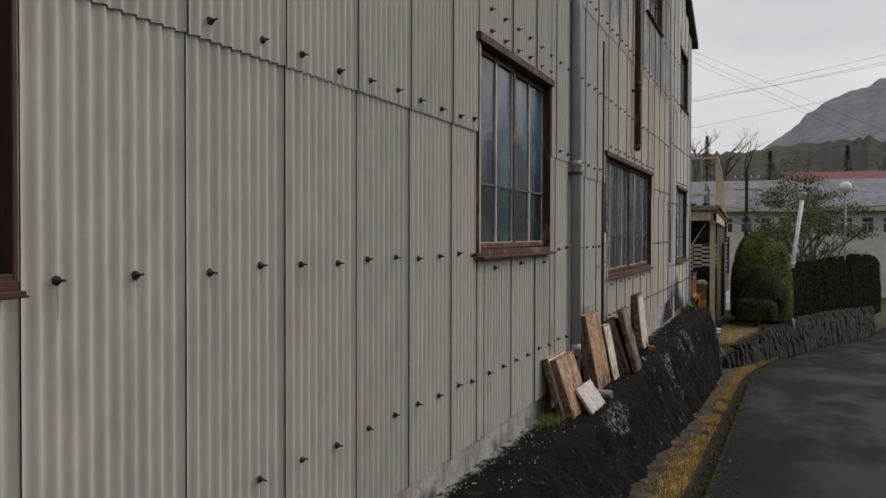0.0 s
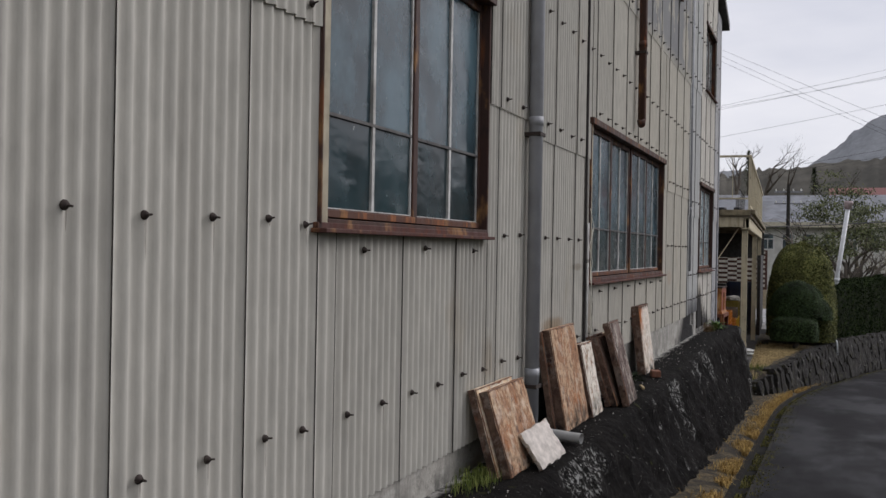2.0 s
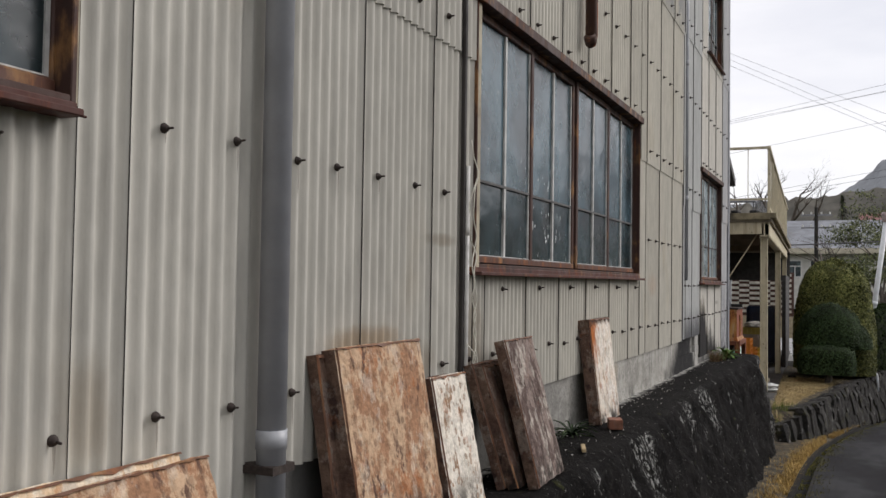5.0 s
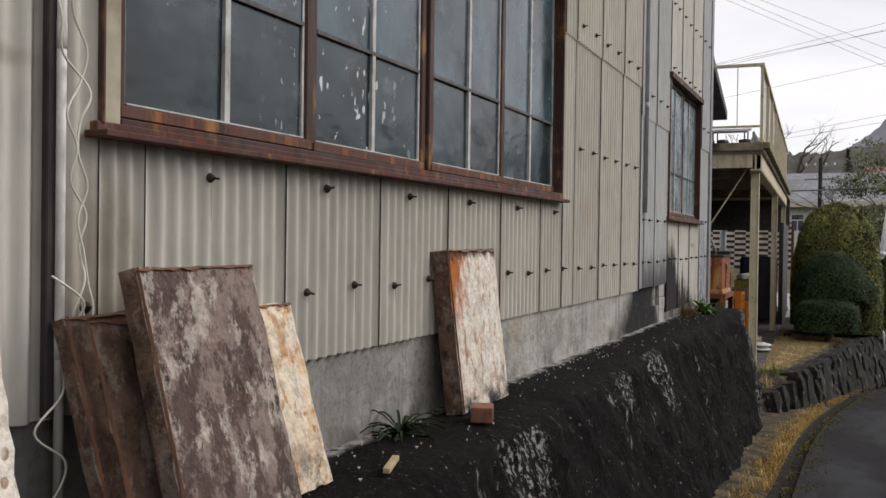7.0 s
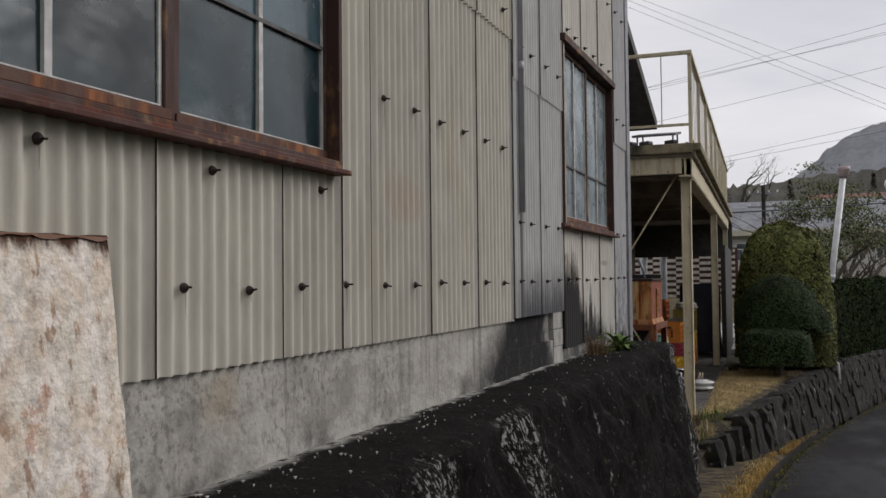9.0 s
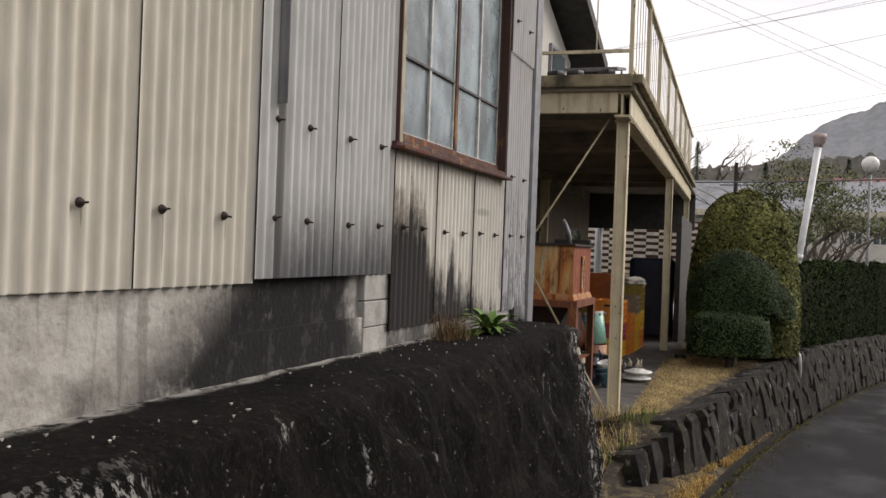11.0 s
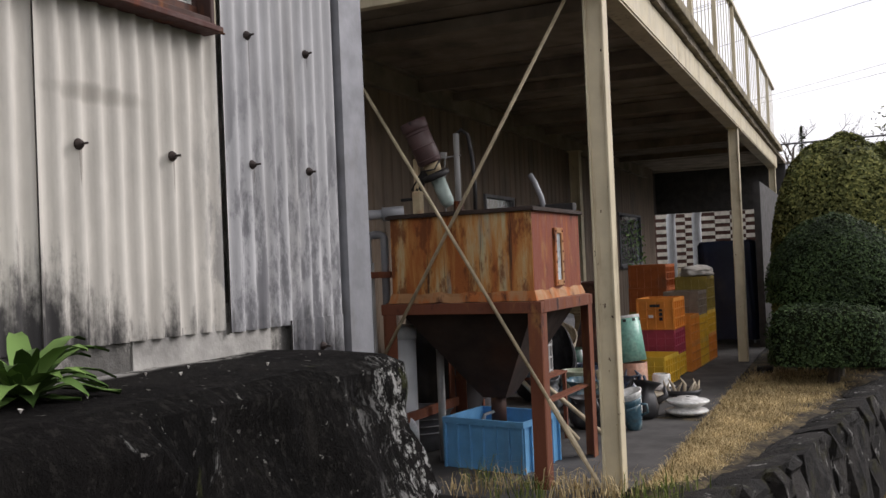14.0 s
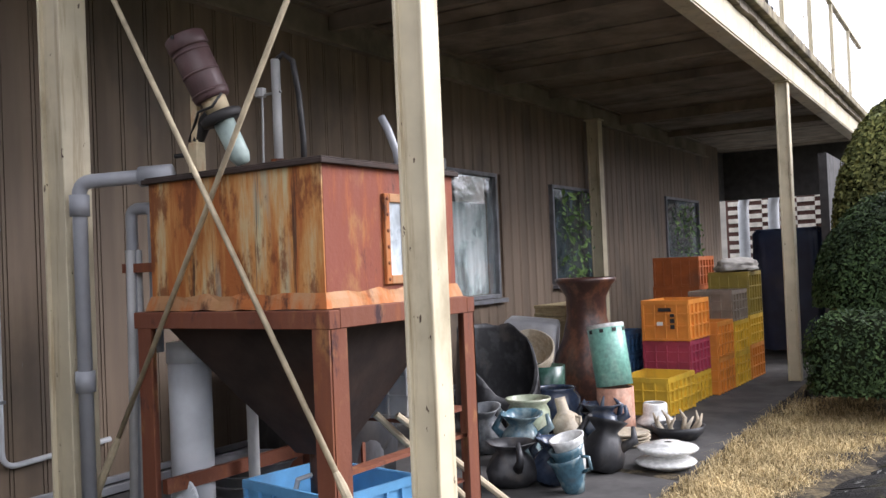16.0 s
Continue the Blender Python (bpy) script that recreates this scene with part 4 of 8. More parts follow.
def stone_mesh(seed):
    rng = random.Random(seed)
    bm = bmesh.new()
    bmesh.ops.create_cube(bm, size=1.0)
    bmesh.ops.subdivide_edges(bm, edges=bm.edges[:], cuts=1, use_grid_fill=True)
    for v in bm.verts:
        v.co = v.co * (0.80 + 0.20 / max(0.6, v.co.length * 1.2)) + Vector((rng.uniform(-0.10, 0.10), rng.uniform(-0.05, 0.05), rng.uniform(-0.05, 0.05)))
    me = bpy.data.meshes.new("stone")
    bm.to_mesh(me)
    bm.free()
    me.materials.append(STONE)
    return me


STONES = [stone_mesh(40 + i) for i in range(9)]
stone_edge = tagged(new("terrace_wall"), "rough dark stone wall edging the terrace", "stone wall", "", "structure")
y = 20.6
count = 0
while y < 48 and count < 300:
    width = random.uniform(0.20, 0.42) * (1 if y < 30 else 1.5)
    top, foot = terrace_top(y), road_z(y) - 0.02
    z = foot
    while z < top - 0.03:
        h = min(random.uniform(0.22, 0.62), top - z + 0.03)
        s = 1 - (z + h / 2 - foot) / max(0.1, top - foot)
        ob = new("stone", random.choice(STONES))
        ob.parent = stone_edge
        slope = math.degrees(math.atan2(road_x(y + 0.5) - road_x(y), 0.5))
        ob.matrix_basis = pose(terrace_x(y) + 0.0 + 0.12 * s + random.uniform(-0.025, 0.025), y + width / 2, z + h / 2, random.uniform(-4, 4), -12, -slope) @ Matrix.Diagonal((0.30, width * 1.08, h * 1.08, 1))
        z += h
        count += 1
    y += width

# ---- the steel-framed deck house ----
DM = pose(-1.33, 21.6, 0, 0, 0, 2.4)


def deck_structure(name, bm, material, label, category):
    ob = structure(name, bm, material, label, category)
    ob.matrix_basis = DM
    return ob


deck_structure("pavement", boxes((-2.5, 0.10, -0.25, 14.5, FLOOR - 0.25, FLOOR)), FLOOR_CONC, "grimy concrete floor under the deck", "floor")


def siding_wall():
    """Vertical grooved boards along the back wall, with window openings, above a plinth."""
    root = tagged(new("wall_siding"), "brown grooved siding wall under the deck", "wall", "", "structure")
    root.matrix_basis = DM
    openings = [(4.15, 5.08, -0.17, 1.0), (6.35, 7.55, -0.1, 0.97), (10.35, 12.1, 0.1, 1.02)]
    part("backing", boxes((-2.50, -2.40, -0.10, 4.15, FLOOR, 2.0), (-2.50, -2.40, 5.08, 6.35, FLOOR, 2.0), (-2.50, -2.40, 7.55, 10.35, FLOOR, 2.0), (-2.50, -2.40, 12.1, 13.4, FLOOR, 2.0),
                          *[(-2.50, -2.40, a, b, FLOOR, c) for a, b, c, d in openings], *[(-2.50, -2.40, a, b, d, 2.0) for a, b, c, d in openings]), SIDING, root)
    widths = itertools_cycle((0.155, 0.022))
    y = -0.10
    i = 0
    while y < 13.4:
        w = widths[i % len(widths)]
        i += 1
        pieces = [(FLOOR + 0.20, 2.0)]
        for a, b, c, d in openings:
            if y + w > a + 0.01 and y < b - 0.01:
                pieces = [(FLOOR + 0.20, c), (d, 2.0)]
        for z0, z1 in pieces:
            bm = bmesh.new()
            box(bm, -2.40, -2.375, y + 0.003, y + w - 0.003, z0, z1)
            part("board", bm, SIDING, root)
        y += w
    part("plinth", boxes((-2.40, -2.365, -0.10, 13.4, FLOOR, FLOOR + 0.10)), BASE_CONCRETE, root, "concrete plinth")
    part("skirting", boxes((-2.40, -2.35, -0.10, 13.4, FLOOR + 0.11, FLOOR + 0.155), (-2.40, -2.36, -0.10, 13.4, FLOOR + 0.165, FLOOR + 0.2), bevel=0.004), PVC, root, "grey metal skirting strips")


def itertools_cycle(seq):
    return list(seq)


siding_wall()


def sliding_window(name, a, b, c, d, label, curtain, glass):
    root = new(name)
    root.matrix_basis = DM @ pose(-2.40, a, c)
    tagged(root, label, "window", "", "structure")
    w, h = b - a, d - c
    part("window_frame", boxes((-0.06, 0.05, 0, 0.035, 0, h), (-0.06, 0.05, w - 0.035, w, 0, h), (-0.06, 0.05, 0.035, w - 0.035, h - 0.035, h), (-0.06, 0.05, 0.035, w - 0.035, 0, 0.035), bevel=0.003), GALV, root)
    part("window_sill", boxes((0.0, 0.09, -0.04, w + 0.06, -0.045, -0.005), bevel=0.004), GALV, root)
    p = part("pane", boxes((0.008, 0.013, 0.035, w - 0.035, 0.035, h - 0.035)), glass, root)
    p.visible_shadow = False
    if curtain:
        verts, faces = [], []
        n = 50
        for z in (0.04, h * 0.76):
            for i in range(n + 1):
                t = i / n
                verts.append((-0.07 + 0.012 * math.sin(t * 44) + 0.006 * math.sin(t * 101), 0.05 + (w - 0.1) * t, z))
        faces = [(i, i + 1, n + 2 + i, n + 1 + i) for i in range(n)]
        part_ob = from_lists("curtain", verts, faces, CURTAIN, root, True)
        tagged(part_ob, "pleated pale net curtain")
    # Near-black panel paints the unlit room behind the pane.
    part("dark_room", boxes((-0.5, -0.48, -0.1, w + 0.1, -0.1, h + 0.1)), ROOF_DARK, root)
    return root


CURTAIN = plain("net_curtain", (0.72, 0.78, 0.77), 0.9, var=0.1)
sliding_window("window_7", 4.15, 5.08, -0.17, 1.0, "aluminium window with a pale pleated curtain", True, GLASS_CLEAR)
sliding_window("window_8", 6.35, 7.55, -0.1, 0.97, "dark window behind climbing green leaves", False, GLASS_DARK)
sliding_window("window_9", 10.35, 12.1, 0.1, 1.02, "small dark window reflecting foliage", False, GLASS_DARK)

# house return into the gap between the buildings, near black to paint its shade
deck_structure("wall_return", boxes((-5.5, -2.42, -0.10, 0.0, FLOOR - 0.1, 2.0), *[(-2.62 - 0.18 * i, -2.46 - 0.18 * i, -0.125, -0.10, FLOOR + 0.2, 2.0) for i in range(16)]), DARK_BOARD, "near-black boards standing in for the shade of the gap", "wall")
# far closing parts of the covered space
deck_structure("wall_end", boxes((-2.5, 0.1, 14.4, 14.5, 1.12, 2.05), (-2.62, -2.5, 13.3, 14.5, 1.12, 2.05), (0.03, 0.12, 8.2, 12.5, FLOOR, 1.22)), ROOF_DARK, "dark boarding at the end of the deck", "wall")


def deck():
    """Concrete-topped deck on steel beams and joists."""
    bm = bmesh.new()
    for i in range(48):
        a = -0.28 + i * 0.31
        box(bm, -2.5, 0.10, a, a + 0.295, 2.0 + random.uniform(-0.012, 0.006), 2.06)
    ob = deck_structure("ceiling", bm, DECK_UNDER, "dull boarded underside of the deck", "ceiling")
    root = tagged(new("deck_frame"), "cream-painted steel beams carrying the deck", "deck frame", "", "structure")
    root.matrix_basis = DM
    for a, b, c, d in ((-0.06, 0.02, -0.22, 12.7), (-2.42, -2.34, -0.2, 12.7)):
        # The wall-side beam takes the dull underside colour instead of cream.
        part("beam", boxes((a - 0.03, b + 0.03, c, d, 1.765, 1.785), (a + 0.03, b - 0.03, c, d, 1.785, 1.975), (a - 0.03, b + 0.03, c, d, 1.975, 1.998)), CREAM if b > -1 else DECK_UNDER, root)
    part("fascia", boxes((0.045, 0.058, -0.20, 12.7, 1.78, 1.98)), CREAM, root)
    part("end_beam", boxes((-2.36, -0.06, -0.24, -0.18, 1.80, 1.998), bevel=0.004), CREAM, root)
    for i, yy in enumerate((0.9, 2.6, 3.4, 5.2, 6.4, 8.6, 10.6)):
        part("joist", boxes((-2.36, -0.09, yy, yy + 0.06, 1.86 if i % 2 else 1.90, 1.985)), DECK_UNDER, root)
    for i in range(12):
        yy = -0.3 + i * 1.085
        part("slab_edge", bevelled(boxes((0.03, 0.17, yy, yy + 1.08, 2.06, 2.145)), 0.012), CREAM_SLAB, root, "flaking weathered edge of the deck")
    for i in range(3):
        xx = -2.5 + i * 0.86
        part("slab_edge", bevelled(boxes((xx, xx + 0.855, -0.34, -0.2, 2.03, 2.145)), 0.012), CREAM_SLAB, root, "flaking weathered edge of the deck")
    deck_structure("deck_top", boxes((-5.5, 0.05, -0.2, 12.7, 2.062, 2.12)), FLOOR_CONC, "concrete deck surface", "deck")


deck()


def column(name, x, y, z1, base_z, w=0.115, d=0.11, label="cream-painted steel post with grimy base"):
    root = thing(name, DM @ pose(x, y, base_z), label, "post", "posts of the deck")
    h = z1 - base_z
    part("shaft", bevelled(boxes((-w / 2, w / 2 - 0.012, -d / 2 + 0.02, d / 2 - 0.02, 0, h)), 0.004, 1), CREAM, root)
    part("flange", bevelled(boxes((w / 2 - 0.014, w / 2, -d / 2, d / 2, 0, h)), 0.003, 1), CREAM, root)
    part("flange", bevelled(boxes((-w / 2, -w / 2 + 0.014, -d / 2, d / 2, 0, h - 0.001)), 0.003, 1), CREAM, root)
    part("cap_plate", boxes((-w / 2 - 0.02, w / 2 + 0.02, -d / 2 - 0.02, d / 2 + 0.02, h, h + 0.014)), CREAM, root)
    return root


column("deck_post", -0.034, 0.06, 1.75, FLOOR - 0.15)
column("deck_post", -0.012, 6.5, 1.75, FLOOR)
column("deck_post", -0.012, 12.4, 1.75, FLOOR)
column("wall_post", -1.865, 0.04, 1.75, FLOOR - 0.05, 0.15, 0.14, "cream-painted steel post beside the siding")
column("wall_post", -2.24, 7.35, 1.75, FLOOR, 0.14, 0.13, "cream-painted steel post beside the siding")


def brace(name, a, b, label):
    """A painted tie rod with a turnbuckle near its foot."""
    a, b = Vector(a), Vector(b)
    root = thing(name, Matrix.Translation(b), label, "brace")
    o = lambda t: a.lerp(b, t) - b
    part("rod", tube([o(0), o(0.86)], 0.011, 8), CREAM_ROD, root, smooth=True)
    part("turnbuckle", tube([o(0.84), o(0.855), o(0.87), o(0.93), o(0.94), o(0.955)], [0.012, 0.017, 0.017, 0.017, 0.017, 0.012], 8), CREAM_ROD, root)
    part("foot_rod", tube([o(0.95), o(1.0)], 0.012, 8), CREAM_ROD, root)


CREAM_ROD = plain("dirty_cream_rod", (0.50, 0.42, 0.28), 0.6, var=0.3, scale=14, dirty=0.7)
brace("tie_rod", (-1.40, 21.60, 1.92), (-3.22, 21.58, -0.98), "dirty cream tie rod crossing in front of the tank")
brace("tie_rod", (-3.20, 21.56, 1.95), (-1.42, 21.55, -1.02), "dirty cream tie rod crossing in front of the tank")


def railing():
    """Steel balustrade round the deck edge."""
    root = thing("deck_railing", DM @ pose(0.0, 0, 2.12), "cream-painted steel railing with thin balusters on the deck", "railing")
    part("top_rail", boxes((0.02, 0.08, -0.26, 12.7, 1.08, 1.13), bevel=0.006), CREAM, root)
    part("bottom_rail", boxes((0.035, 0.065, -0.22, 12.7, 0.10, 0.13)), CREAM, root)
    part("end_rail", boxes((-2.3, 0.02, -0.26, -0.21, 1.085, 1.125), (-2.3, 0.035, -0.25, -0.22, 0.24, 0.27)), CREAM, root)
    for i in range(10):
        yy = -0.235 + i * 1.64
        if yy < 12.7:
            part("railing_post", boxes((0.03, 0.07, yy, yy + 0.045, 0, 1.08)), CREAM, root)
    me = bpy.data.meshes.new("baluster")
    b = boxes((0.046, 0.054, -0.004, 0.004, 0.13, 1.08))
    b.to_mesh(me)
    b.free()
    me.materials.append(CREAM)
    for i in range(50):
        ob = new("baluster", me)
        ob.parent = root
        ob.matrix_basis = pose(0, -0.05 + i * 0.254, 0)
    for xx in (-0.28, -1.5):
        part("baluster", boxes((xx, xx + 0.012, -0.24, -0.228, 0.26, 1.085)), CREAM, root)


railing()

# ---- planting ----
LEAF_DARK = leaf_material("dark_topiary_leaf", (0.022, 0.045, 0.016), (0.050, 0.080, 0.026))
LEAF_OLIVE = leaf_material("olive_topiary_leaf", (0.075, 0.095, 0.024), (0.19, 0.19, 0.06))
LEAF_PINE = leaf_material("pine_needles", (0.020, 0.035, 0.015), (0.055, 0.065, 0.028))
LEAF_PAD = leaf_material("olive_pine_pad", (0.040, 0.055, 0.020), (0.11, 0.12, 0.045))
LEAF_PALE = leaf_material("pale_shrub_leaf", (0.11, 0.10, 0.055), (0.20, 0.175, 0.105))
LEAF_FRESH = leaf_material("fresh_green_leaf", (0.09, 0.18, 0.04), (0.20, 0.31, 0.09), 0.35)
LEAF_HEDGE = leaf_material("dark_hedge_leaf", (0.009, 0.019, 0.006), (0.026, 0.038, 0.012), 0.6, 0.03)


def leaves_on(name, shape, count, size, material, parent, seed, spread=0.05):
    """Small folded leaves scattered over a shape(u, v) that gives a place and a normal."""
    rng = random.Random(seed)
    verts, faces = [], []
    for _ in range(count):
        p, n = shape(rng.random(), rng.random())
        p = p + n * rng.uniform(-spread, spread * 0.7)
        n = (n + Vector((rng.uniform(-1, 1), rng.uniform(-1, 1), rng.uniform(-0.5, 1.0))) * 0.75).normalized()
        t = n.orthogonal().normalized()
        t = (Matrix.Rotation(rng.uniform(0, 6.283), 3, n) @ t)
        b = n.cross(t)
        s = size * rng.uniform(0.55, 1.3)
        i = len(verts)
        verts += [tuple(p - t * s), tuple(p + b * s * 0.45 + n * s * 0.12), tuple(p + t * s), tuple(p - b * s * 0.45 + n * s * 0.12)]
        faces += [(i, i + 1, i + 2), (i, i + 2, i + 3)]
    return from_lists(name, verts, faces, material, parent)


def rounded(cx, cy, z0, rx, ry, h, power, seed, lump=0.08):
    """A clipped bush between a ball and a block: shape(u, v) over its skin."""
    e = 2.0 / power

    def shape(u, v):
        a = u * 2 * math.pi
        se = min(0.9999, v)
        ce = math.sqrt(1 - se * se)
        q = Vector((math.cos(a) * ce, math.sin(a) * ce, se))
        d = q * (abs(q.x) ** e + abs(q.y) ** e + abs(q.z) ** e) ** (-1 / e)
        k = 1 + lump * noise.noise((d.x * 2.2 + seed, d.y * 2.2, d.z * 2.2)) + lump * 0.5 * noise.noise((d.x * 6 + seed, d.y * 6, d.z * 6))
        p = Vector((d.x * rx * k, d.y * ry * k, d.z * h * k))
        g = [math.copysign(abs(c) ** (e - 1), c) for c in d]
        n = Vector((g[0] / rx, g[1] / ry, g[2] / h)).normalized()
        return p + Vector((cx, cy, z0)), n
    return shape


def clipped_bush(name, x, y, z0, lobes, label, leaf, size, density, trunk=0.35):
    """Lobes of (dx, dy, dz, rx, ry, h, power) over a short trunk."""
    root = thing(name, pose(x, y, z0), label, "bush")
    part("trunk", tube([(0, 0, -0.05), (0.03, 0.02, trunk * 0.6), (0.0, 0.0, trunk + 0.4)], [0.07, 0.05, 0.04], 8), BARK, root)
    for i, (dx, dy, dz, rx, ry, h, power) in enumerate(lobes):
        shape = rounded(dx, dy, dz, rx, ry, h, power, i * 3.7 + x, 0.05)
        inner = rounded(dx, dy, dz, rx * 0.95, ry * 0.95, h * 0.96, power, i * 3.7 + x, 0.05)
        bm = bmesh.new()
        nu, nv = 28, 12
        rows = [[bm.verts.new(inner(a / nu, b / nv)[0]) for a in range(nu)] for b in range(nv + 1)]
        for r0, r1 in zip(rows, rows[1:]):
            for a in range(nu):
                bm.faces.new((r0[a], r0[(a + 1) % nu], r1[(a + 1) % nu], r1[a]))
        bm.faces.new(rows[0][::-1])
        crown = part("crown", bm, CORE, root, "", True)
        area = 6.283 * ((rx * ry + rx * h + ry * h) / 3)
        lv = leaves_on("leaves", shape, int(area * density), size, leaf, crown, 100 + i + int(x * 10), 0.06 if size > 0.03 else 0.035)
        tagged(lv, "", "", "", "stuff")
    return root


clipped_bush("topiary_tree", -0.42, 28.5, FLOOR, [(0, 0, 0.15, 0.86, 0.9, 2.42, 0.66), (0.45, -0.75, 0.1, 0.38, 0.45, 1.15, 0.8)], "tall clipped olive-green topiary with a rounded top", LEAF_OLIVE, 0.030, 5600)
clipped_bush("topiary_bush", -0.50, 26.75, FLOOR, [(0.02, 0.1, 0.78, 0.68, 0.60, 0.86, 0.92), (0.48, 0.25, 0.7, 0.36, 0.4, 0.52, 0.9)], "dark green clipped dome-shaped bush", LEAF_DARK, 0.018, 6000, 0.7)
clipped_bush("box_bush", -0.52, 26.25, FLOOR, [(0.0, 0.0, 0.22, 0.54, 0.5, 0.55, 0.38)], "dark green bush clipped to a low block", LEAF_DARK, 0.018, 6000, 0.25)


def hedge(name, x, y, z, lx, ly, h, turn, label):
    root = thing(name, pose(x, y, z, 0, 0, turn), label, "hedge", "hedges along the lane")
    shape = rounded(0, 0, 0, lx / 2, ly / 2, h, 0.28, x, 0.05)
    inner = rounded(0, 0, 0, lx / 2 * 0.97, ly / 2 * 0.97, h * 0.97, 0.28, x, 0.05)
    bm = bmesh.new()
    nu, nv = 40, 10
    rows = [[bm.verts.new(inner(a / nu, b / nv)[0]) for a in range(nu)] for b in range(nv + 1)]
    for r0, r1 in zip(rows, rows[1:]):
        for a in range(nu):
            bm.faces.new((r0[a], r0[(a + 1) % nu], r1[(a + 1) % nu], r1[a]))
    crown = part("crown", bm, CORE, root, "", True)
    tagged(leaves_on("leaves", shape, 36000, 0.045, LEAF_HEDGE, crown, int(y), 0.06), "", "", "", "stuff")


hedge("hedge", 0.62, 33.6, -1.6, 1.0, 8.2, 2.0, -9.5, "dark green clipped hedge on the stone edge")
hedge("hedge", 1.85, 40.9, -2.0, 1.1, 8.2, 2.4, -12.0, "dark green clipped hedge further along the lane")
hedge("hedge", 3.45, 48.1, -2.5, 1.2, 8.2, 2.9, -15.5, "tall dark green clipped hedge at the bend of the lane")


def limb(bm, rng, p, d, length, radius, level, tips, droop=0.0):
    pts, rad = [Vector(p)], [radius]
    n = 5
    for i in range(n):
        d = (d + Vector((rng.uniform(-1, 1), rng.uniform(-1, 1), rng.uniform(-0.6, 0.7) - droop)) * 0.28).normalized()
        pts.append(pts[-1] + d * length / n)
        rad.append(radius * (1 - 0.7 * (i + 1) / n))
    tube(pts, rad, 7 if level < 2 else 4, bm)
    if level >= 3:
        tips.append(pts[-1])
        return
    for i in range(rng.randint(3, 4)):
        k = rng.randint(2, n)
        out = (d + Vector((rng.uniform(-1, 1), rng.uniform(-1, 1), rng.uniform(-0.3, 0.8)))).normalized()
        limb(bm, rng, pts[k], out, length * rng.uniform(0.5, 0.7), rad[k] * 0.8, level + 1, tips, droop)


def tree(name, x, y, z, height, seed, label, leaf=None, leaf_size=0.07, per_tip=40, cloud=0.4, lean=(0, 0)):
    rng = random.Random(seed)
    root = thing(name, pose(x, y, z), label, "tree")
    bm, tips = bmesh.new(), []
    limb(bm, rng, (0, 0, -0.1), Vector((lean[0], lean[1], 1)), height * 0.55, height * 0.035, 0, tips)
    part("trunk", bm, BARK, root, "", True)
    if leaf:
        centre = tips
        verts, faces = [], []
        for c in centre:
            for _ in range(per_tip):
                p = c + Vector((rng.gauss(0, cloud), rng.gauss(0, cloud), rng.gauss(0, cloud * 0.35)))
                t = Vector((rng.uniform(-1, 1), rng.uniform(-1, 1), rng.uniform(-1, 1))).normalized()
                b = t.orthogonal().normalized()
                s = leaf_size * rng.uniform(0.5, 1.2)
                i = len(verts)
                verts += [tuple(p - t * s), tuple(p + b * s * 0.4), tuple(p + t * s), tuple(p - b * s * 0.4)]
                faces.append((i, i + 1, i + 2, i + 3))
        tagged(from_lists("crown", verts, faces, leaf, root), "", "", "", "stuff")
    return root


tree("garden_pine", 1.0, 44.5, -2.0, 6.2, 3, "garden pine with twisting bare boughs", LEAF_PAD, 0.085, 130, 0.36, (0.25, 0.1))
tree("bare_tree", 0.35, 41.5, -1.9, 6.2, 8, "leafless garden tree with twisting dark boughs", None, 0, 0, 0, (0.5, 0.0))
tree("bare_tree", 2.6, 52.0, -2.6, 8.0, 31, "leafless garden tree with twisting dark boughs", None, 0, 0, 0, (-0.2, 0.0))
tree("bare_tree", -0.5, 39.0, -1.75, 6.0, 43, "leafless garden tree with twisting dark boughs", None, 0, 0, 0, (0.12, 0.1))
tree("pale_shrub", 2.9, 54.0, -2.8, 5.6, 14, "shrub with pale buff leaves", LEAF_PALE, 0.06, 40, 0.3)
tree("garden_pine", 2.2, 58.0, -2.8, 8.0, 21, "garden pine with cloud-clipped foliage", LEAF_PAD, 0.10, 120, 0.42)

# ---- the distance ----


def hill_material(name, near, far):
    k = Mat(name, 1.0, spec=0.0)
    k.base(near).over(far, k.step(k.noise(0.035, (1, 1, 2), 6, 0.65), 0.35, 0.65))
    k.scaled(k.step(k.noise(0.22, (1, 1, 1.2), 5, 0.7), 0.3, 0.7, 0.86, 1.08))
    return k.done()


HILL_NEAR = hill_material("brown_wooded_slope", (0.085, 0.083, 0.075), (0.15, 0.14, 0.12))
# The far colour has the blue-grey haze of distance mixed in.
HILL_FAR = hill_material("haze_tinted_mountain", (0.215, 0.225, 0.24), (0.25, 0.26, 0.275))


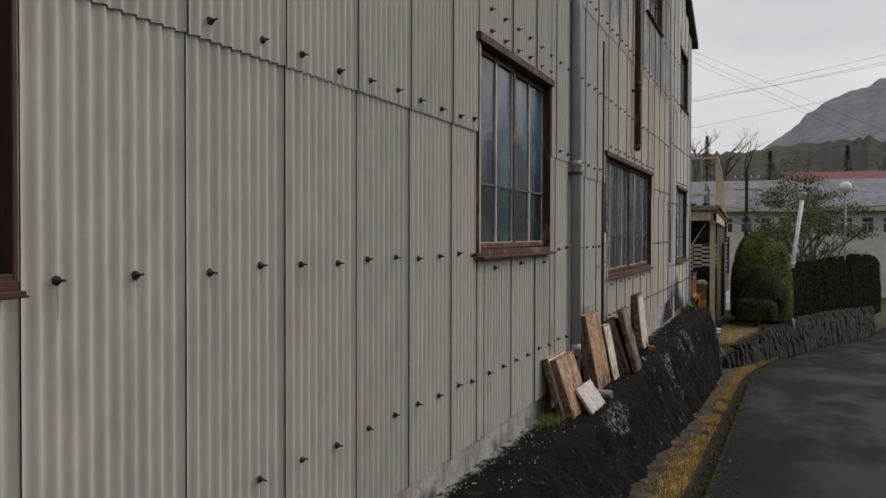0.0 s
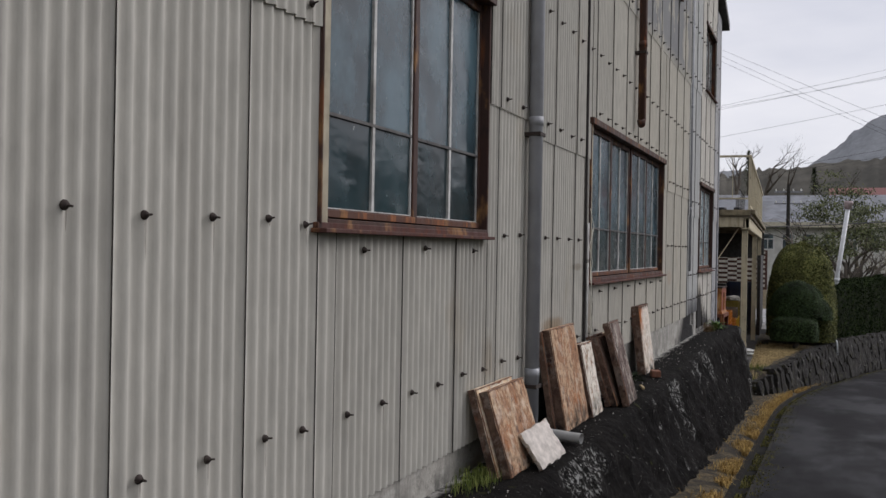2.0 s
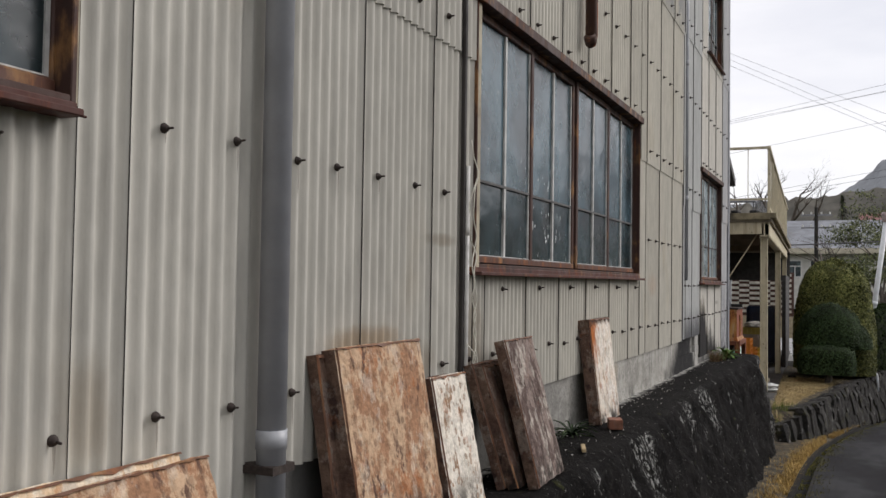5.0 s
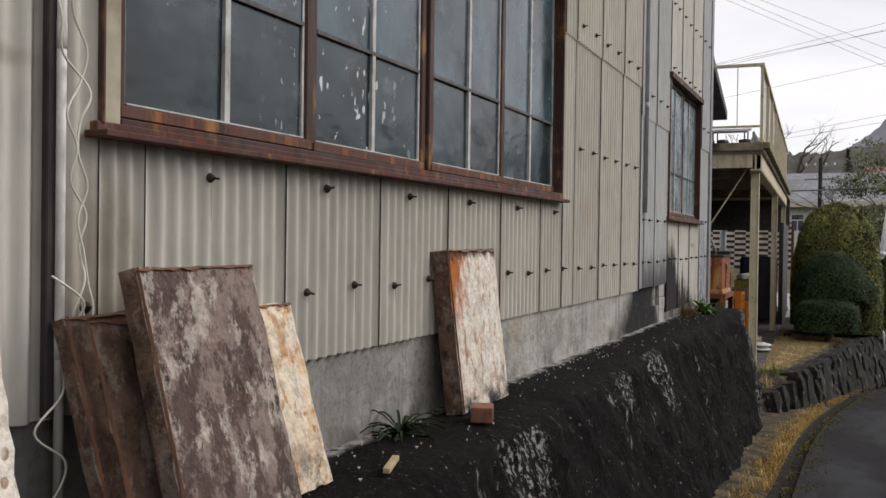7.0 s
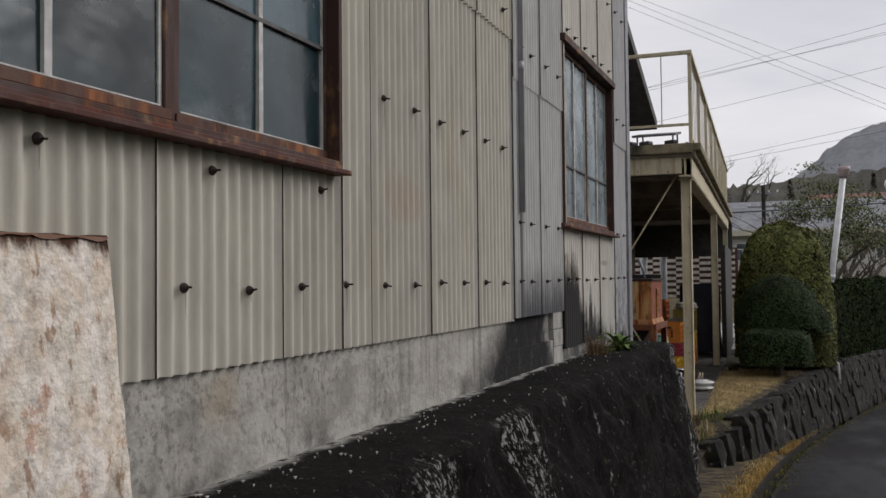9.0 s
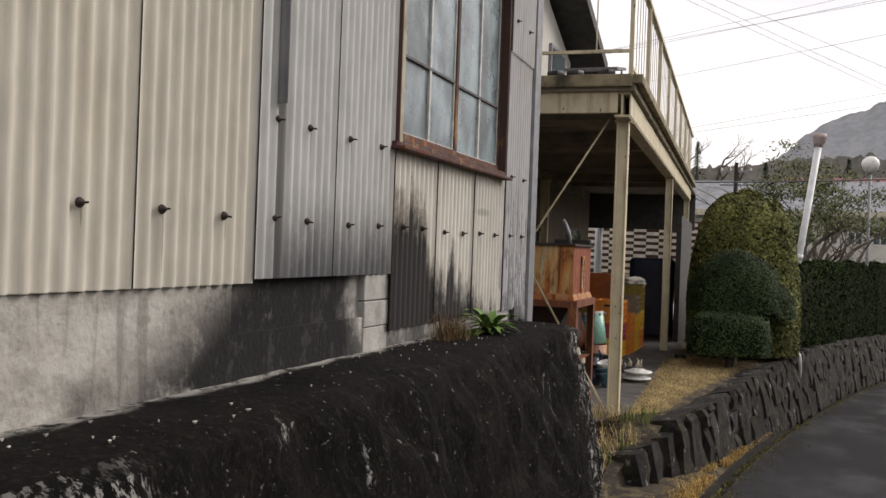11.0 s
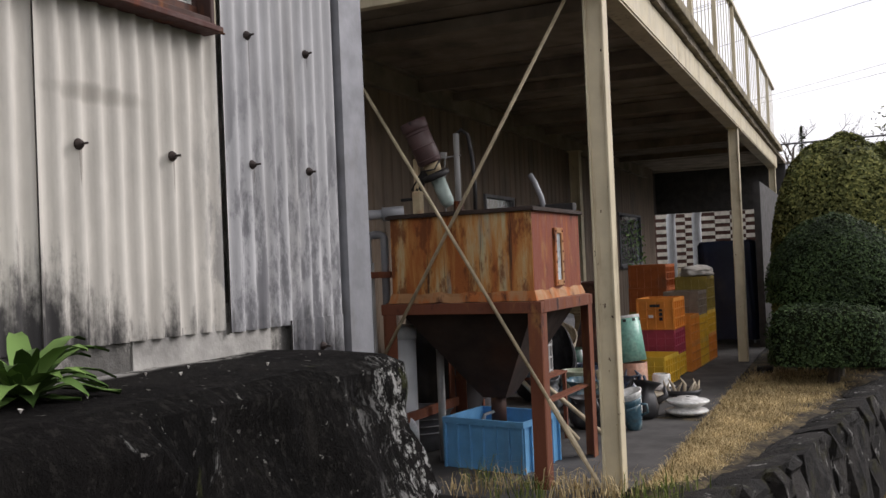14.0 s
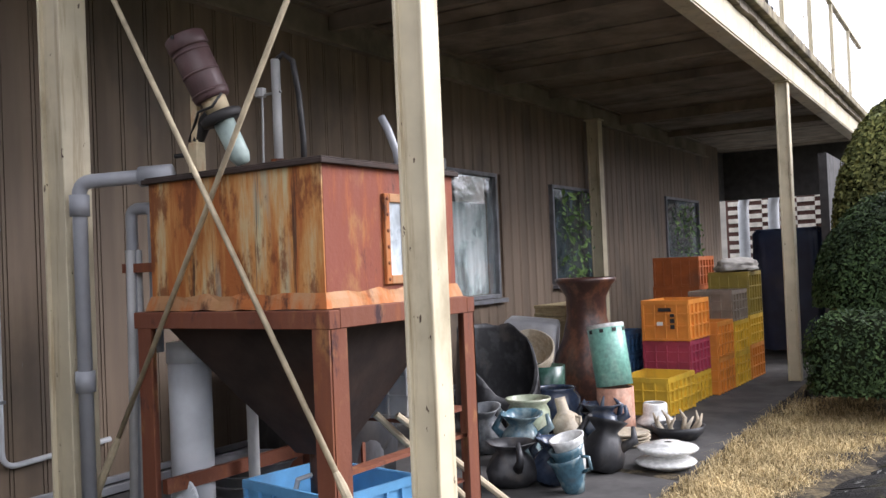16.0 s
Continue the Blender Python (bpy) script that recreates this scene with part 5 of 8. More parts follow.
def ridge(name, dist, angles, crest, material, label, seed, rough, trees=0.0):
    """A backdrop slope seen from the lane: crest(angle) gives its height over the eye as a slope."""
    verts, faces = [], []
    a0, a1, n = angles
    rows = 10
    for i in range(n + 1):
        a = a0 + (a1 - a0) * i / n
        top = crest(math.degrees(a)) * dist
        top += rough * (noise.noise((a * 18, seed, 0)) + 0.35 * noise.noise((a * 70, seed, 1)) + trees * abs(noise.noise((a * 900, seed, 2))))
        for j in range(rows + 1):
            s = j / rows
            d = dist * (0.72 + 0.28 * s)
            bumpz = rough * 0.5 * noise.noise((a * 60, s * 6, seed + 4)) if 0 < j < rows else 0
            verts.append((d * math.sin(a), d * math.cos(a), -8 + (top + 8) * s ** 1.15 + bumpz))
    for i in range(n):
        for j in range(rows):
            q = i * (rows + 1) + j
            faces.append((q, q + rows + 1, q + rows + 2, q + 1))
    return tagged(from_lists(name, verts, faces, material, None, True), label, "hill", "", "structure")


def mountain_crest(deg):
    t = max(0.0, min(1.0, (deg + 2.6) / 6.0))
    return 0.086 + 0.044 * t * t * (3 - 2 * t) + 0.036 * max(0.0, min(1.0, (deg - 1.0) / 6.0)) - 0.10 * max(0.0, min(1.0, (deg - 10.0) / 14.0))


ridge("backdrop_mountain", 620, (radians(-25), radians(75), 420), mountain_crest, HILL_FAR, "wooded mountain with blue-grey haze in its colour", 5, 3.4, 0.9)
ridge("backdrop_slope", 230, (radians(-40), radians(60), 520), lambda d: 0.088 + 0.012 * math.sin(d * 0.23 + 1.0), HILL_NEAR, "brown winter woodland on a nearer slope", 9, 1.5, 1.6)
# Added out of view for the pane reflections, low to let light in.
ridge("backdrop_hill", 75, (radians(62), radians(190), 260), lambda d: 0.14 + 0.03 * math.sin(d * 0.09), HILL_NEAR, "unseen wooded hill added across the lane", 2, 1.6, 1.5)
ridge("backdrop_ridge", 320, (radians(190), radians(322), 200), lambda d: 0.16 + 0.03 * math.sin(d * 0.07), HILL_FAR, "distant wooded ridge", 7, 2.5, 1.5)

# ---- pipes and fittings on the slate wall ----


def downpipe(name, y, z0, z1, r, material, x, label, collars, hook=False):
    root = thing(name, pose(x, y, z0), label, "pipe")
    pts = [(0, 0, 0), (0, 0, z1 - z0)]
    if hook:
        pts = [(0.0, -0.05, 0.03), (0, -0.02, 0.0), (0, 0, 0.04), (0, 0, z1 - z0)]
    part("pipe", tube(pts, r, 14), material, root, "", True)
    for c in collars:
        part("collar", tube([(0, 0, c - z0 - 0.03), (0, 0, c - z0 + 0.03)], r * 1.07, 14), material, root, "", True)
        if r < 0.02:
            continue
        part("bracket", boxes((-0.09, r * 1.05, -r * 1.25, r * 1.25, c - z0 - 0.10, c - z0 - 0.075)), BOLT, root)


downpipe("downpipe", 8.03, 0.0, 7.5, 0.046, PVC, WALL + 0.07, "grey plastic downpipe on the slate wall", (0.46, 2.12, 4.0))
WHITE_PIPE = plain("chalky_white_pipe", (0.58, 0.57, 0.54), 0.6, var=0.2, scale=12, dirty=0.5)
RUST_PIPE = rust_material("rusted_brown_pipe", (0.060, 0.030, 0.022), 0.3)
downpipe("vent_pipe", 11.62, 2.58, 8.0, 0.042, RUST_PIPE, WALL + 0.09, "rusted brown pipe ending above a window", (3.4, 4.9), True)
downpipe("conduit", 9.63, 0.0, 1.50, 0.011, WHITE_PIPE, WALL + 0.038, "thin white conduit on the slate wall", (0.5, 1.2))
# dark upright strip, 26 mm wide, next to the conduit
batten = link("batten", bevelled(boxes((0, 0.020, 0, 0.026, 0, 3.2)), 0.003, 1), DARK_BOARD)
batten.matrix_basis = pose(WALL + 0.012, 9.598, 0.34)
tagged(batten, "dark thin strip running up the slate beside the conduit", "batten")
downpipe("conduit", 15.82, 1.0, 5.6, 0.018, PVC, WALL + 0.03, "thin grey conduit running up the slate wall", (1.9, 3.4))
DARK_PVC = plain("dark_plastic_pipe", (0.085, 0.078, 0.088), 0.5, var=0.2, scale=6, dirty=0.4)
downpipe("downpipe", 20.88, FLOOR, 2.0, 0.036, DARK_PVC, -3.08, "dark plastic downpipe standing before the siding", (0.40, 1.12))

CORD = plain("white_cord", (0.62, 0.60, 0.52), 0.8)


def cord(points, label):
    pts = [Vector(p) for p in points]
    out = []
    for i in range(len(pts) - 1):
        p0, p1, p2, p3 = pts[max(i - 1, 0)], pts[i], pts[i + 1], pts[min(i + 2, len(pts) - 1)]
        for j in range(6):
            t = j / 6
            out.append(0.5 * (2 * p1 + (p2 - p0) * t + (2 * p0 - 5 * p1 + 4 * p2 - p3) * t * t + (3 * p1 - p0 - 3 * p2 + p3) * t ** 3))
    out.append(pts[-1])
    base = out[-1]
    root = thing("hanging_cord", Matrix.Translation(base), label, "cord")
    part("string", tube([p - base for p in out], 0.003, 5), CORD, root, "", True)


CX = WALL + 0.06
rng = random.Random(91)
for top, foot, spread, label in ((1.62, 0.50, 0.035, "loose white cord tangled round the conduit"), (1.45, 0.42, 0.055, "loose white cord looped round the conduit"), (0.62, 0.02, 0.05, "loose white cord hanging down to the ledge"), (0.66, 0.36, 0.075, "knotted tail of white cord")):
    count = max(5, round((top - foot) / 0.075))
    cord([(CX + rng.uniform(-0.004, 0.016), 9.645 + rng.uniform(-spread, spread) - (0.11 * (i / count) if foot < 0.1 else 0.0), top + (foot - top) * i / count) for i in range(count + 1)], label)

part("panel", boxes((WALL - 0.6, WALL - 0.020, 18.9, END - 0.06, -1.35, -0.26)), BASE_CONCRETE, foundation)
# pale blocks walled into the foundation near the end
WHITE_BLOCK = plain("pale_rough_block", (0.34, 0.33, 0.305), 0.95, var=0.4, scale=7, dirt=(0.07, 0.068, 0.065), dirty=0.95, bump=0.9)
blocks = tagged(new("block_infill"), "pale concrete blocks walled into the foundation", "blockwork", "", "structure")
for i in range(3):
    part("block", bevelled(boxes((WALL - 0.05, WALL - 0.010 + 0.003 * (i % 2), 16.67, 16.94, -0.01 + i * 0.122, 0.108 + i * 0.122)), 0.004, 1), WHITE_BLOCK, blocks)
# small end pieces at the corner
put_sheet(19.12, 19.49, -0.10, 0.085, 0)
part("block", boxes((WALL - 0.05, WALL - 0.010, 18.45, 19.04, -0.10, 0.10)), WHITE_BLOCK, blocks)
ob = new("bolt", BOLT_MESH)
ob.parent = cladding
ob.matrix_basis = pose(0.015, 19.30, -0.015, 10, 0, 6)

# ---- kiln shelves leaning on the wall ----
SLAB_ORANGE = slab_material("scorched_orange_board", (0.30, 0.165, 0.095), (0.45, 0.31, 0.20), (0.11, 0.062, 0.045), 1.0, 0.30, 0.55, 0.0, 0.45)
SLAB_GREY = slab_material("scorched_purple_grey_board", (0.085, 0.058, 0.05), (0.20, 0.155, 0.135), (0.045, 0.03, 0.026), 6.0, 0.42, 0.12)
SLAB_WHITE = slab_material("pale_flaking_board", (0.62, 0.57, 0.49), (0.68, 0.63, 0.55), (0.24, 0.14, 0.08), 11.0, 0.8, 0.45, 0.0, 0.8)
SLAB_TAN = slab_material("tan_flaking_board", (0.58, 0.44, 0.29), (0.64, 0.55, 0.42), (0.42, 0.22, 0.10), 16.0, 0.6, 0.8)
SLAB_DARK = slab_material("dark_board_and_side_shade", (0.10, 0.06, 0.045), (0.14, 0.09, 0.065), (0.05, 0.03, 0.025), 21.0, 0.15, 0.2)

SLAB_STAINED = slab_material("pale_rust_stained_board", (0.58, 0.50, 0.41), (0.66, 0.61, 0.55), (0.33, 0.23, 0.16), 26.0, 0.9, 0.5, 11.80)


def board_bm(w, h, t, seed, worn=0.005):
    """A thick refractory board with chipped edges: along y, up z, thick in x."""
    rng = random.Random(seed)
    bm = bmesh.new()
    nu, nv = 10, 12
    front, back = [], []
    for j in range(nv + 1):
        rf, rb = [], []
        for i in range(nu + 1):
            u, v = (i / nu - 0.5) * w, j / nv * h
            edge = i in (0, nu) or j in (0, nv)
            du, dv = (rng.uniform(-worn, worn), rng.uniform(-worn, worn * 0.6)) if edge else (0, 0)
            rf.append(bm.verts.new((t / 2 - (0.006 if edge else 0) + rng.uniform(-0.0015, 0.0015), u + du, v + dv)))
            rb.append(bm.verts.new((-t / 2, u + du * 0.6, v + dv * 0.6)))
        front.append(rf)
        back.append(rb)
    for j in range(nv):
        for i in range(nu):
            bm.faces.new((front[j][i], front[j][i + 1], front[j + 1][i + 1], front[j + 1][i]))
            bm.faces.new((back[j][i + 1], back[j][i], back[j + 1][i], back[j + 1][i + 1]))
        # Side faces take material 1, on shelves a darker brown for their shading.
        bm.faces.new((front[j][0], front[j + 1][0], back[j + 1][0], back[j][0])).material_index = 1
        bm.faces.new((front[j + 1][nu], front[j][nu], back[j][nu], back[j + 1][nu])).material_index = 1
    for i in range(nu):
        bm.faces.new((front[0][i + 1], front[0][i], back[0][i], back[0][i + 1]))
        bm.faces.new((front[nv][i], front[nv][i + 1], back[nv][i + 1], back[nv][i]))
    return bm


CRUST = rust_material("brown_kiln_crust", (0.12, 0.055, 0.03), 0.3, (0.05, 0.026, 0.018), (0.26, 0.10, 0.04))


def crust_bm(w, h, t, seed):
    """Uneven scorched crust along the top and both upright edges of a board's face."""
    rng = random.Random(seed * 7 + 1)
    bm = bmesh.new()
    n = 26
    for kind in ("top", "near"):
        prev = None
        for i in range(n + 1):
            f = i / n
            deep = 0.001 + 0.012 * max(0.0, noise.noise((f * 9, seed * 1.7, len(kind)))) + rng.uniform(0, 0.003)
            if kind == "top":
                a, b = (-w / 2 + w * f, h - 0.002), (-w / 2 + w * f, h - 0.004 - deep * 1.3)
            else:
                sg = -1 if kind == "near" else 1
                a, b = (sg * (w / 2 - 0.002), h * f), (sg * (w / 2 - 0.004 - deep * 0.8), h * f)
            cur = [bm.verts.new((t / 2 - 0.004, *a)), bm.verts.new((t / 2 + 0.0012, *b)), bm.verts.new((t / 2 - 0.004, *b))]
            if prev:
                for q in range(2):
                    bm.faces.new((prev[q], prev[q + 1], cur[q + 1], cur[q]))
            prev = cur
    return bm


def kiln_shelf(y0, y1, h, xb, xt, t, material, seed, label, side=0.0, turn=0.0):
    """A board standing on the ledge at xb and leaning back to xt at its top."""
    lean = math.degrees(math.atan2(xb - xt, h))
    w, tall = y1 - y0, h / math.cos(radians(lean))
    root = thing("kiln_shelf", pose(xb - t / 2, (y0 + y1) / 2, 0.004 + abs(side) * 0.004) @ pose(0, 0, 0, side, -lean, turn), label, "kiln shelf", "kiln shelves along the wall")
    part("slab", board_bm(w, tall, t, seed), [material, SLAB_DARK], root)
    part("crust", crust_bm(w, tall, t, seed), CRUST, root, "rusty crust along the edges")
    return root


kiln_shelf(7.02, 7.66, 0.47, -1.42, -1.57, 0.055, SLAB_ORANGE, 1, "scorched orange refractory board leaning on another board")
kiln_shelf(6.98, 7.62, 0.48, -1.485, -1.63, 0.05, SLAB_TAN, 2, "tan refractory board leaning behind an orange one")
kiln_shelf(8.37, 9.03, 0.71, -1.475, -1.61, 0.06, SLAB_ORANGE, 3, "tall orange-brown refractory board leaning beside the downpipe")
kiln_shelf(8.32, 8.97, 0.69, -1.54, -1.655, 0.045, SLAB_DARK, 4, "dark refractory board leaning behind a tall orange one")
kiln_shelf(9.04, 9.39, 0.55, -1.45, -1.56, 0.045, SLAB_WHITE, 5, "narrow pale flaking refractory board")
kiln_shelf(9.00, 9.34, 0.54, -1.505, -1.615, 0.05, SLAB_DARK, 6, "narrow dark board behind a pale one")
kiln_shelf(9.69, 10.14, 0.67, -1.315, -1.495, 0.055, SLAB_GREY, 7, "purple-grey scorched refractory board leaning on a stack", 0, 2)
kiln_shelf(9.63, 10.06, 0.55, -1.39, -1.575, 0.05, SLAB_DARK, 8, "dark scorched board in a leaning stack")
kiln_shelf(9.61, 10.05, 0.56, -1.445, -1.62, 0.045, SLAB_DARK, 9, "dark scorched board in a leaning stack")
kiln_shelf(10.17, 10.51, 0.54, -1.47, -1.635, 0.05, SLAB_TAN, 10, "narrow tan flaking board beside a stack")
kiln_shelf(11.66, 12.21, 0.70, -1.53, -1.62, 0.085, SLAB_STAINED, 11, "thick pale board with rust stains at its top")
# the small broken plate and other bits on the ledge
ob = link("broken_plate", board_bm(0.34, 0.235, 0.03, 30, 0.010), [plain("white_rough_plate", (0.60, 0.55, 0.50), 0.95, var=0.25, scale=22, dirty=0.4, bump=0.8), SLAB_WHITE])
foot, along, rise = Vector((-1.335, 7.302, 0.012)), Vector((0.045, 0.31, 0.030)).normalized(), Vector((-0.120, -0.085, 0.147))
rise = (rise - along * rise.dot(along)).normalized()
out = along.cross(rise)
ob.matrix_basis = Matrix.Translation(foot + along * 0.16) @ Matrix((out, along, rise)).transposed().to_4x4()
tagged(ob, "broken white refractory plate leaning on a board", "plate")
root = thing("loose_pipe", pose(-1.60, 8.17, 0.042), "short grey plastic pipe lying on the ledge", "pipe")
bm = tube([(0, 0, 0), (0.29, -0.06, -0.004)], 0.034, 18, None, False)
tube([(0.005, 0, 0), (0.289, -0.06, -0.004)], 0.029, 18, bm, False)
part("barrel", bm, PVC_PALE, root, "", True)
ob = link("brick", bevelled(boxes((-0.045, 0.045, -0.06, 0.06, 0, 0.065)), 0.008), plain("worn_red_brick", (0.24, 0.10, 0.06), 0.95, var=0.4, scale=18, dirty=0.6, bump=0.7))
ob.matrix_basis = pose(-1.425, 11.6, 0.004, 0, 0, 20)
tagged(ob, "worn red brick propping a leaning board", "brick")
ob = link("stick", bevelled(boxes((-0.012, 0.012, -0.09, 0.09, 0, 0.018)), 0.004), plain("dry_wood", (0.40, 0.31, 0.17), 0.9, scale=20))
ob.matrix_basis = pose(-1.40, 10.75, 0.006, 0, 0, 18)
tagged(ob, "dry split stick on the ledge", "stick")


def chips(seed):
    """White flakes strewn along the ledge."""
    rng = random.Random(seed)
    verts, faces = [], []
    for _ in range(340):
        if rng.random() < 0.65:
            y = rng.choice((5.0, 5.6, 6.1, 6.6, 8.6, 9.9, 11.2, 12.6, 13.4, 14.3, 17.2)) + rng.gauss(0, 0.35)
        else:
            y = rng.uniform(4.5, 18.9)
        x = rng.choice((-1.66 + abs(rng.gauss(0, 0.04)), rng.uniform(-1.66, -1.34)))
        s = rng.uniform(0.0022, 0.006) * (1.5 if rng.random() < 0.12 else 1)
        a = rng.uniform(0, 6.28)
        i = len(verts)
        z = 0.006 + rng.uniform(0, 0.003)
        for k in range(4):
            q = a + k * 1.571 + rng.uniform(-0.4, 0.4)
            verts.append((x + math.cos(q) * s, y + math.sin(q) * s * 1.4, z + rng.uniform(0, 0.002)))
        verts.append((x, y, z - 0.008))
        faces += [(i, i + 1, i + 2, i + 3), (i, i + 4, i + 1), (i + 1, i + 4, i + 2), (i + 2, i + 4, i + 3), (i + 3, i + 4, i)]
    tagged(from_lists("paint_flakes", verts, faces, plain("white_flake", (0.55, 0.53, 0.48), 0.9)), "white flakes strewn over the black ledge", "debris", "", "stuff")


chips(4)


def rosette(name, x, y, z, count, length, width, material, seed, label, up=0.6):
    """A plant of curved strap leaves round a crown."""
    rng = random.Random(seed)
    root = thing(name, pose(x, y, z), label, "plant")
    verts, faces = [], []
    for i in range(count):
        a = i * 2.4 + rng.uniform(-0.2, 0.2)
        l, e = length * rng.uniform(0.6, 1.1), rng.uniform(0.25, 1.0) * up
        dx, dy = math.cos(a), math.sin(a)
        n = 5
        at = len(verts)
        for j in range(n + 1):
            t = j / n
            r, zz = l * t, l * (e * 1.6 * t - (0.55 + e * 0.5) * t * t)
            w = width * math.sin(math.pi * min(0.97, 0.18 + 0.8 * t))
            verts += [(dx * r - dy * w, dy * r + dx * w, max(0.004, zz) + 0.005), (dx * r, dy * r, max(0.002, zz)), (dx * r + dy * w, dy * r - dx * w, max(0.004, zz) + 0.005)]
        for j in range(n):
            q = at + 3 * j
            faces += [(q, q + 1, q + 4, q + 3), (q + 1, q + 2, q + 5, q + 4)]
    tagged(from_lists("leaves", verts, faces, material, root, True), "", "", "", "stuff")


rosette("grass_clump", -1.60, 11.2, 0.0, 30, 0.17, 0.006, LEAF_DARK, 3, "tuft of strap-leaved green grass on the ledge", 0.9)
rosette("leafy_weed", -1.50, 17.95, 0.0, 46, 0.18, 0.024, LEAF_FRESH, 5, "bright green leafy weed growing on the ledge", 1.25)
rng = random.Random(12)
blades("weed_tuft", [(-1.64 + abs(rng.gauss(0, 0.06)), 17.52 + rng.gauss(0, 0.10), 0.0, rng.uniform(0.5, 1.8)) for _ in range(420)], WEED_DARK, 0.12, 0.0013, 1.5, 5, "dry reddish weeds growing against the slate")
blades("green_tuft", [(-1.58 + rng.gauss(0, 0.05), 6.95 + rng.gauss(0, 0.15), 0.0, rng.uniform(0.5, 1.2)) for _ in range(500)], GREEN, 0.09, 0.0025, 0.9, 6, "low green grass at the foot of the slate")
blades("green_tuft", [(-1.60 + rng.gauss(0, 0.04), 17.75 + rng.gauss(0, 0.12), 0.0, rng.uniform(0.5, 1.2)) for _ in range(90)], GREEN, 0.08, 0.0025, 0.9, 7, "low green grass beside the leafy weed")
blades("green_tuft", [(-1.60 + rng.gauss(0, 0.04), 8.2 + rng.gauss(0, 0.1), 0.0, rng.uniform(0.5, 1.2)) for _ in range(160)], GREEN, 0.08, 0.0025, 0.9, 8, "low green grass behind the loose pipe")

# ---- weeds of the verge, the lawn and the foot of the deck ----
rng = random.Random(21)
spots = []
for _ in range(34000):
    y = 3.0 + 42 * rng.random() ** 1.35
    x = road_x(y) - 0.20 - abs(rng.gauss(0, 0.11))
    if noise.noise((x * 2, y * 1.5, 4)) > -0.25:
        spots.append((x, y, road_z(y) + 0.02, rng.uniform(0.5, 1.3)))
blades("verge_weeds", spots, RUSSET, 0.085, 0.0032, 1.3, 22, "russet and yellow dry weeds along the gutter")
spots = []
for _ in range(14000):
    y = 3.5 + 40 * rng.random() ** 1.35
    x = road_x(y) - 0.15 + abs(rng.gauss(0, 0.14))
    if noise.noise((x * 3, y * 2.2, 9)) > -0.1:
        inside = -0.15 < x - road_x(y) < -0.04
        spots.append((x, y, road_z(y) - (0.055 if inside else 0.0), rng.uniform(0.4, 1.0) * (1.8 if inside else 1.0)))
blades("gutter_moss", spots, MOSS, 0.022, 0.006, 1.0, 23, "yellow-green moss fringing the asphalt")
spots = []
while len(spots) < 34000:
    y = rng.uniform(21.75, 27.6)
    x0, x1 = -1.22 - 0.042 * (y - 21.6), terrace_x(y) - 0.26
    x = rng.uniform(x0, x1)
    edge = min(x - x0, x1 - x, (y - 21.7) * 0.8)
    if edge < 0.10 + 0.12 * noise.noise((x * 4, y * 4, 2)) and rng.random() < 0.75:
        continue
    if y > 25.8 and rng.random() < (y - 25.8) * 0.6:
        continue
    spots.append((x, y, FLOOR - 0.01, rng.uniform(0.5, 1.25)))
blades("dry_lawn", spots, DRY, 0.065, 0.0025, 1.9, 24, "straw-yellow winter grass on the terrace")
spots, greens = [], []
for _ in range(3600):
    y = rng.uniform(19.15, 21.75)
    x = rng.uniform(-2.3, terrace_x(y) - 0.05)
    s = (x, y, terrace_top(y) - 0.0, rng.uniform(0.5, 1.5))
    (greens if noise.noise((x * 2.5, y * 2.5, 7)) > 0.12 else spots).append(s)
blades("long_grass", spots, DRY, 0.15, 0.0035, 1.1, 25, "long dry grass below the end of the retaining wall")
blades("green_tuft", greens, GREEN, 0.15, 0.0035, 1.0, 26, "green grass at the foot of the deck post")

# ---- the rusted settling tank ----
TANK_RUST = tank_front_material()
TANK_SIDE = rust_material("rust_red_steel", (0.20, 0.055, 0.030), 0.28, (0.07, 0.025, 0.016), (0.30, 0.10, 0.035))
TANK_FRAME = rust_material("rusted_angle_iron", (0.155, 0.052, 0.027), 0.28, (0.04, 0.016, 0.017), (0.20, 0.07, 0.03))

SKIRT_RUST = rust_material("bright_flaking_rust", (0.36, 0.19, 0.085), 0.5, (0.08, 0.03, 0.015), (0.40, 0.13, 0.035))
# Dark rust for the rim; on the hopper it also paints deep shade.
HOPPER_DARK = plain("dark_rust_and_hopper_shade", (0.032, 0.019, 0.014), 0.8, var=0.5, scale=5, dirt=(0.075, 0.03, 0.014), dirty=0.6, bump=0.4)


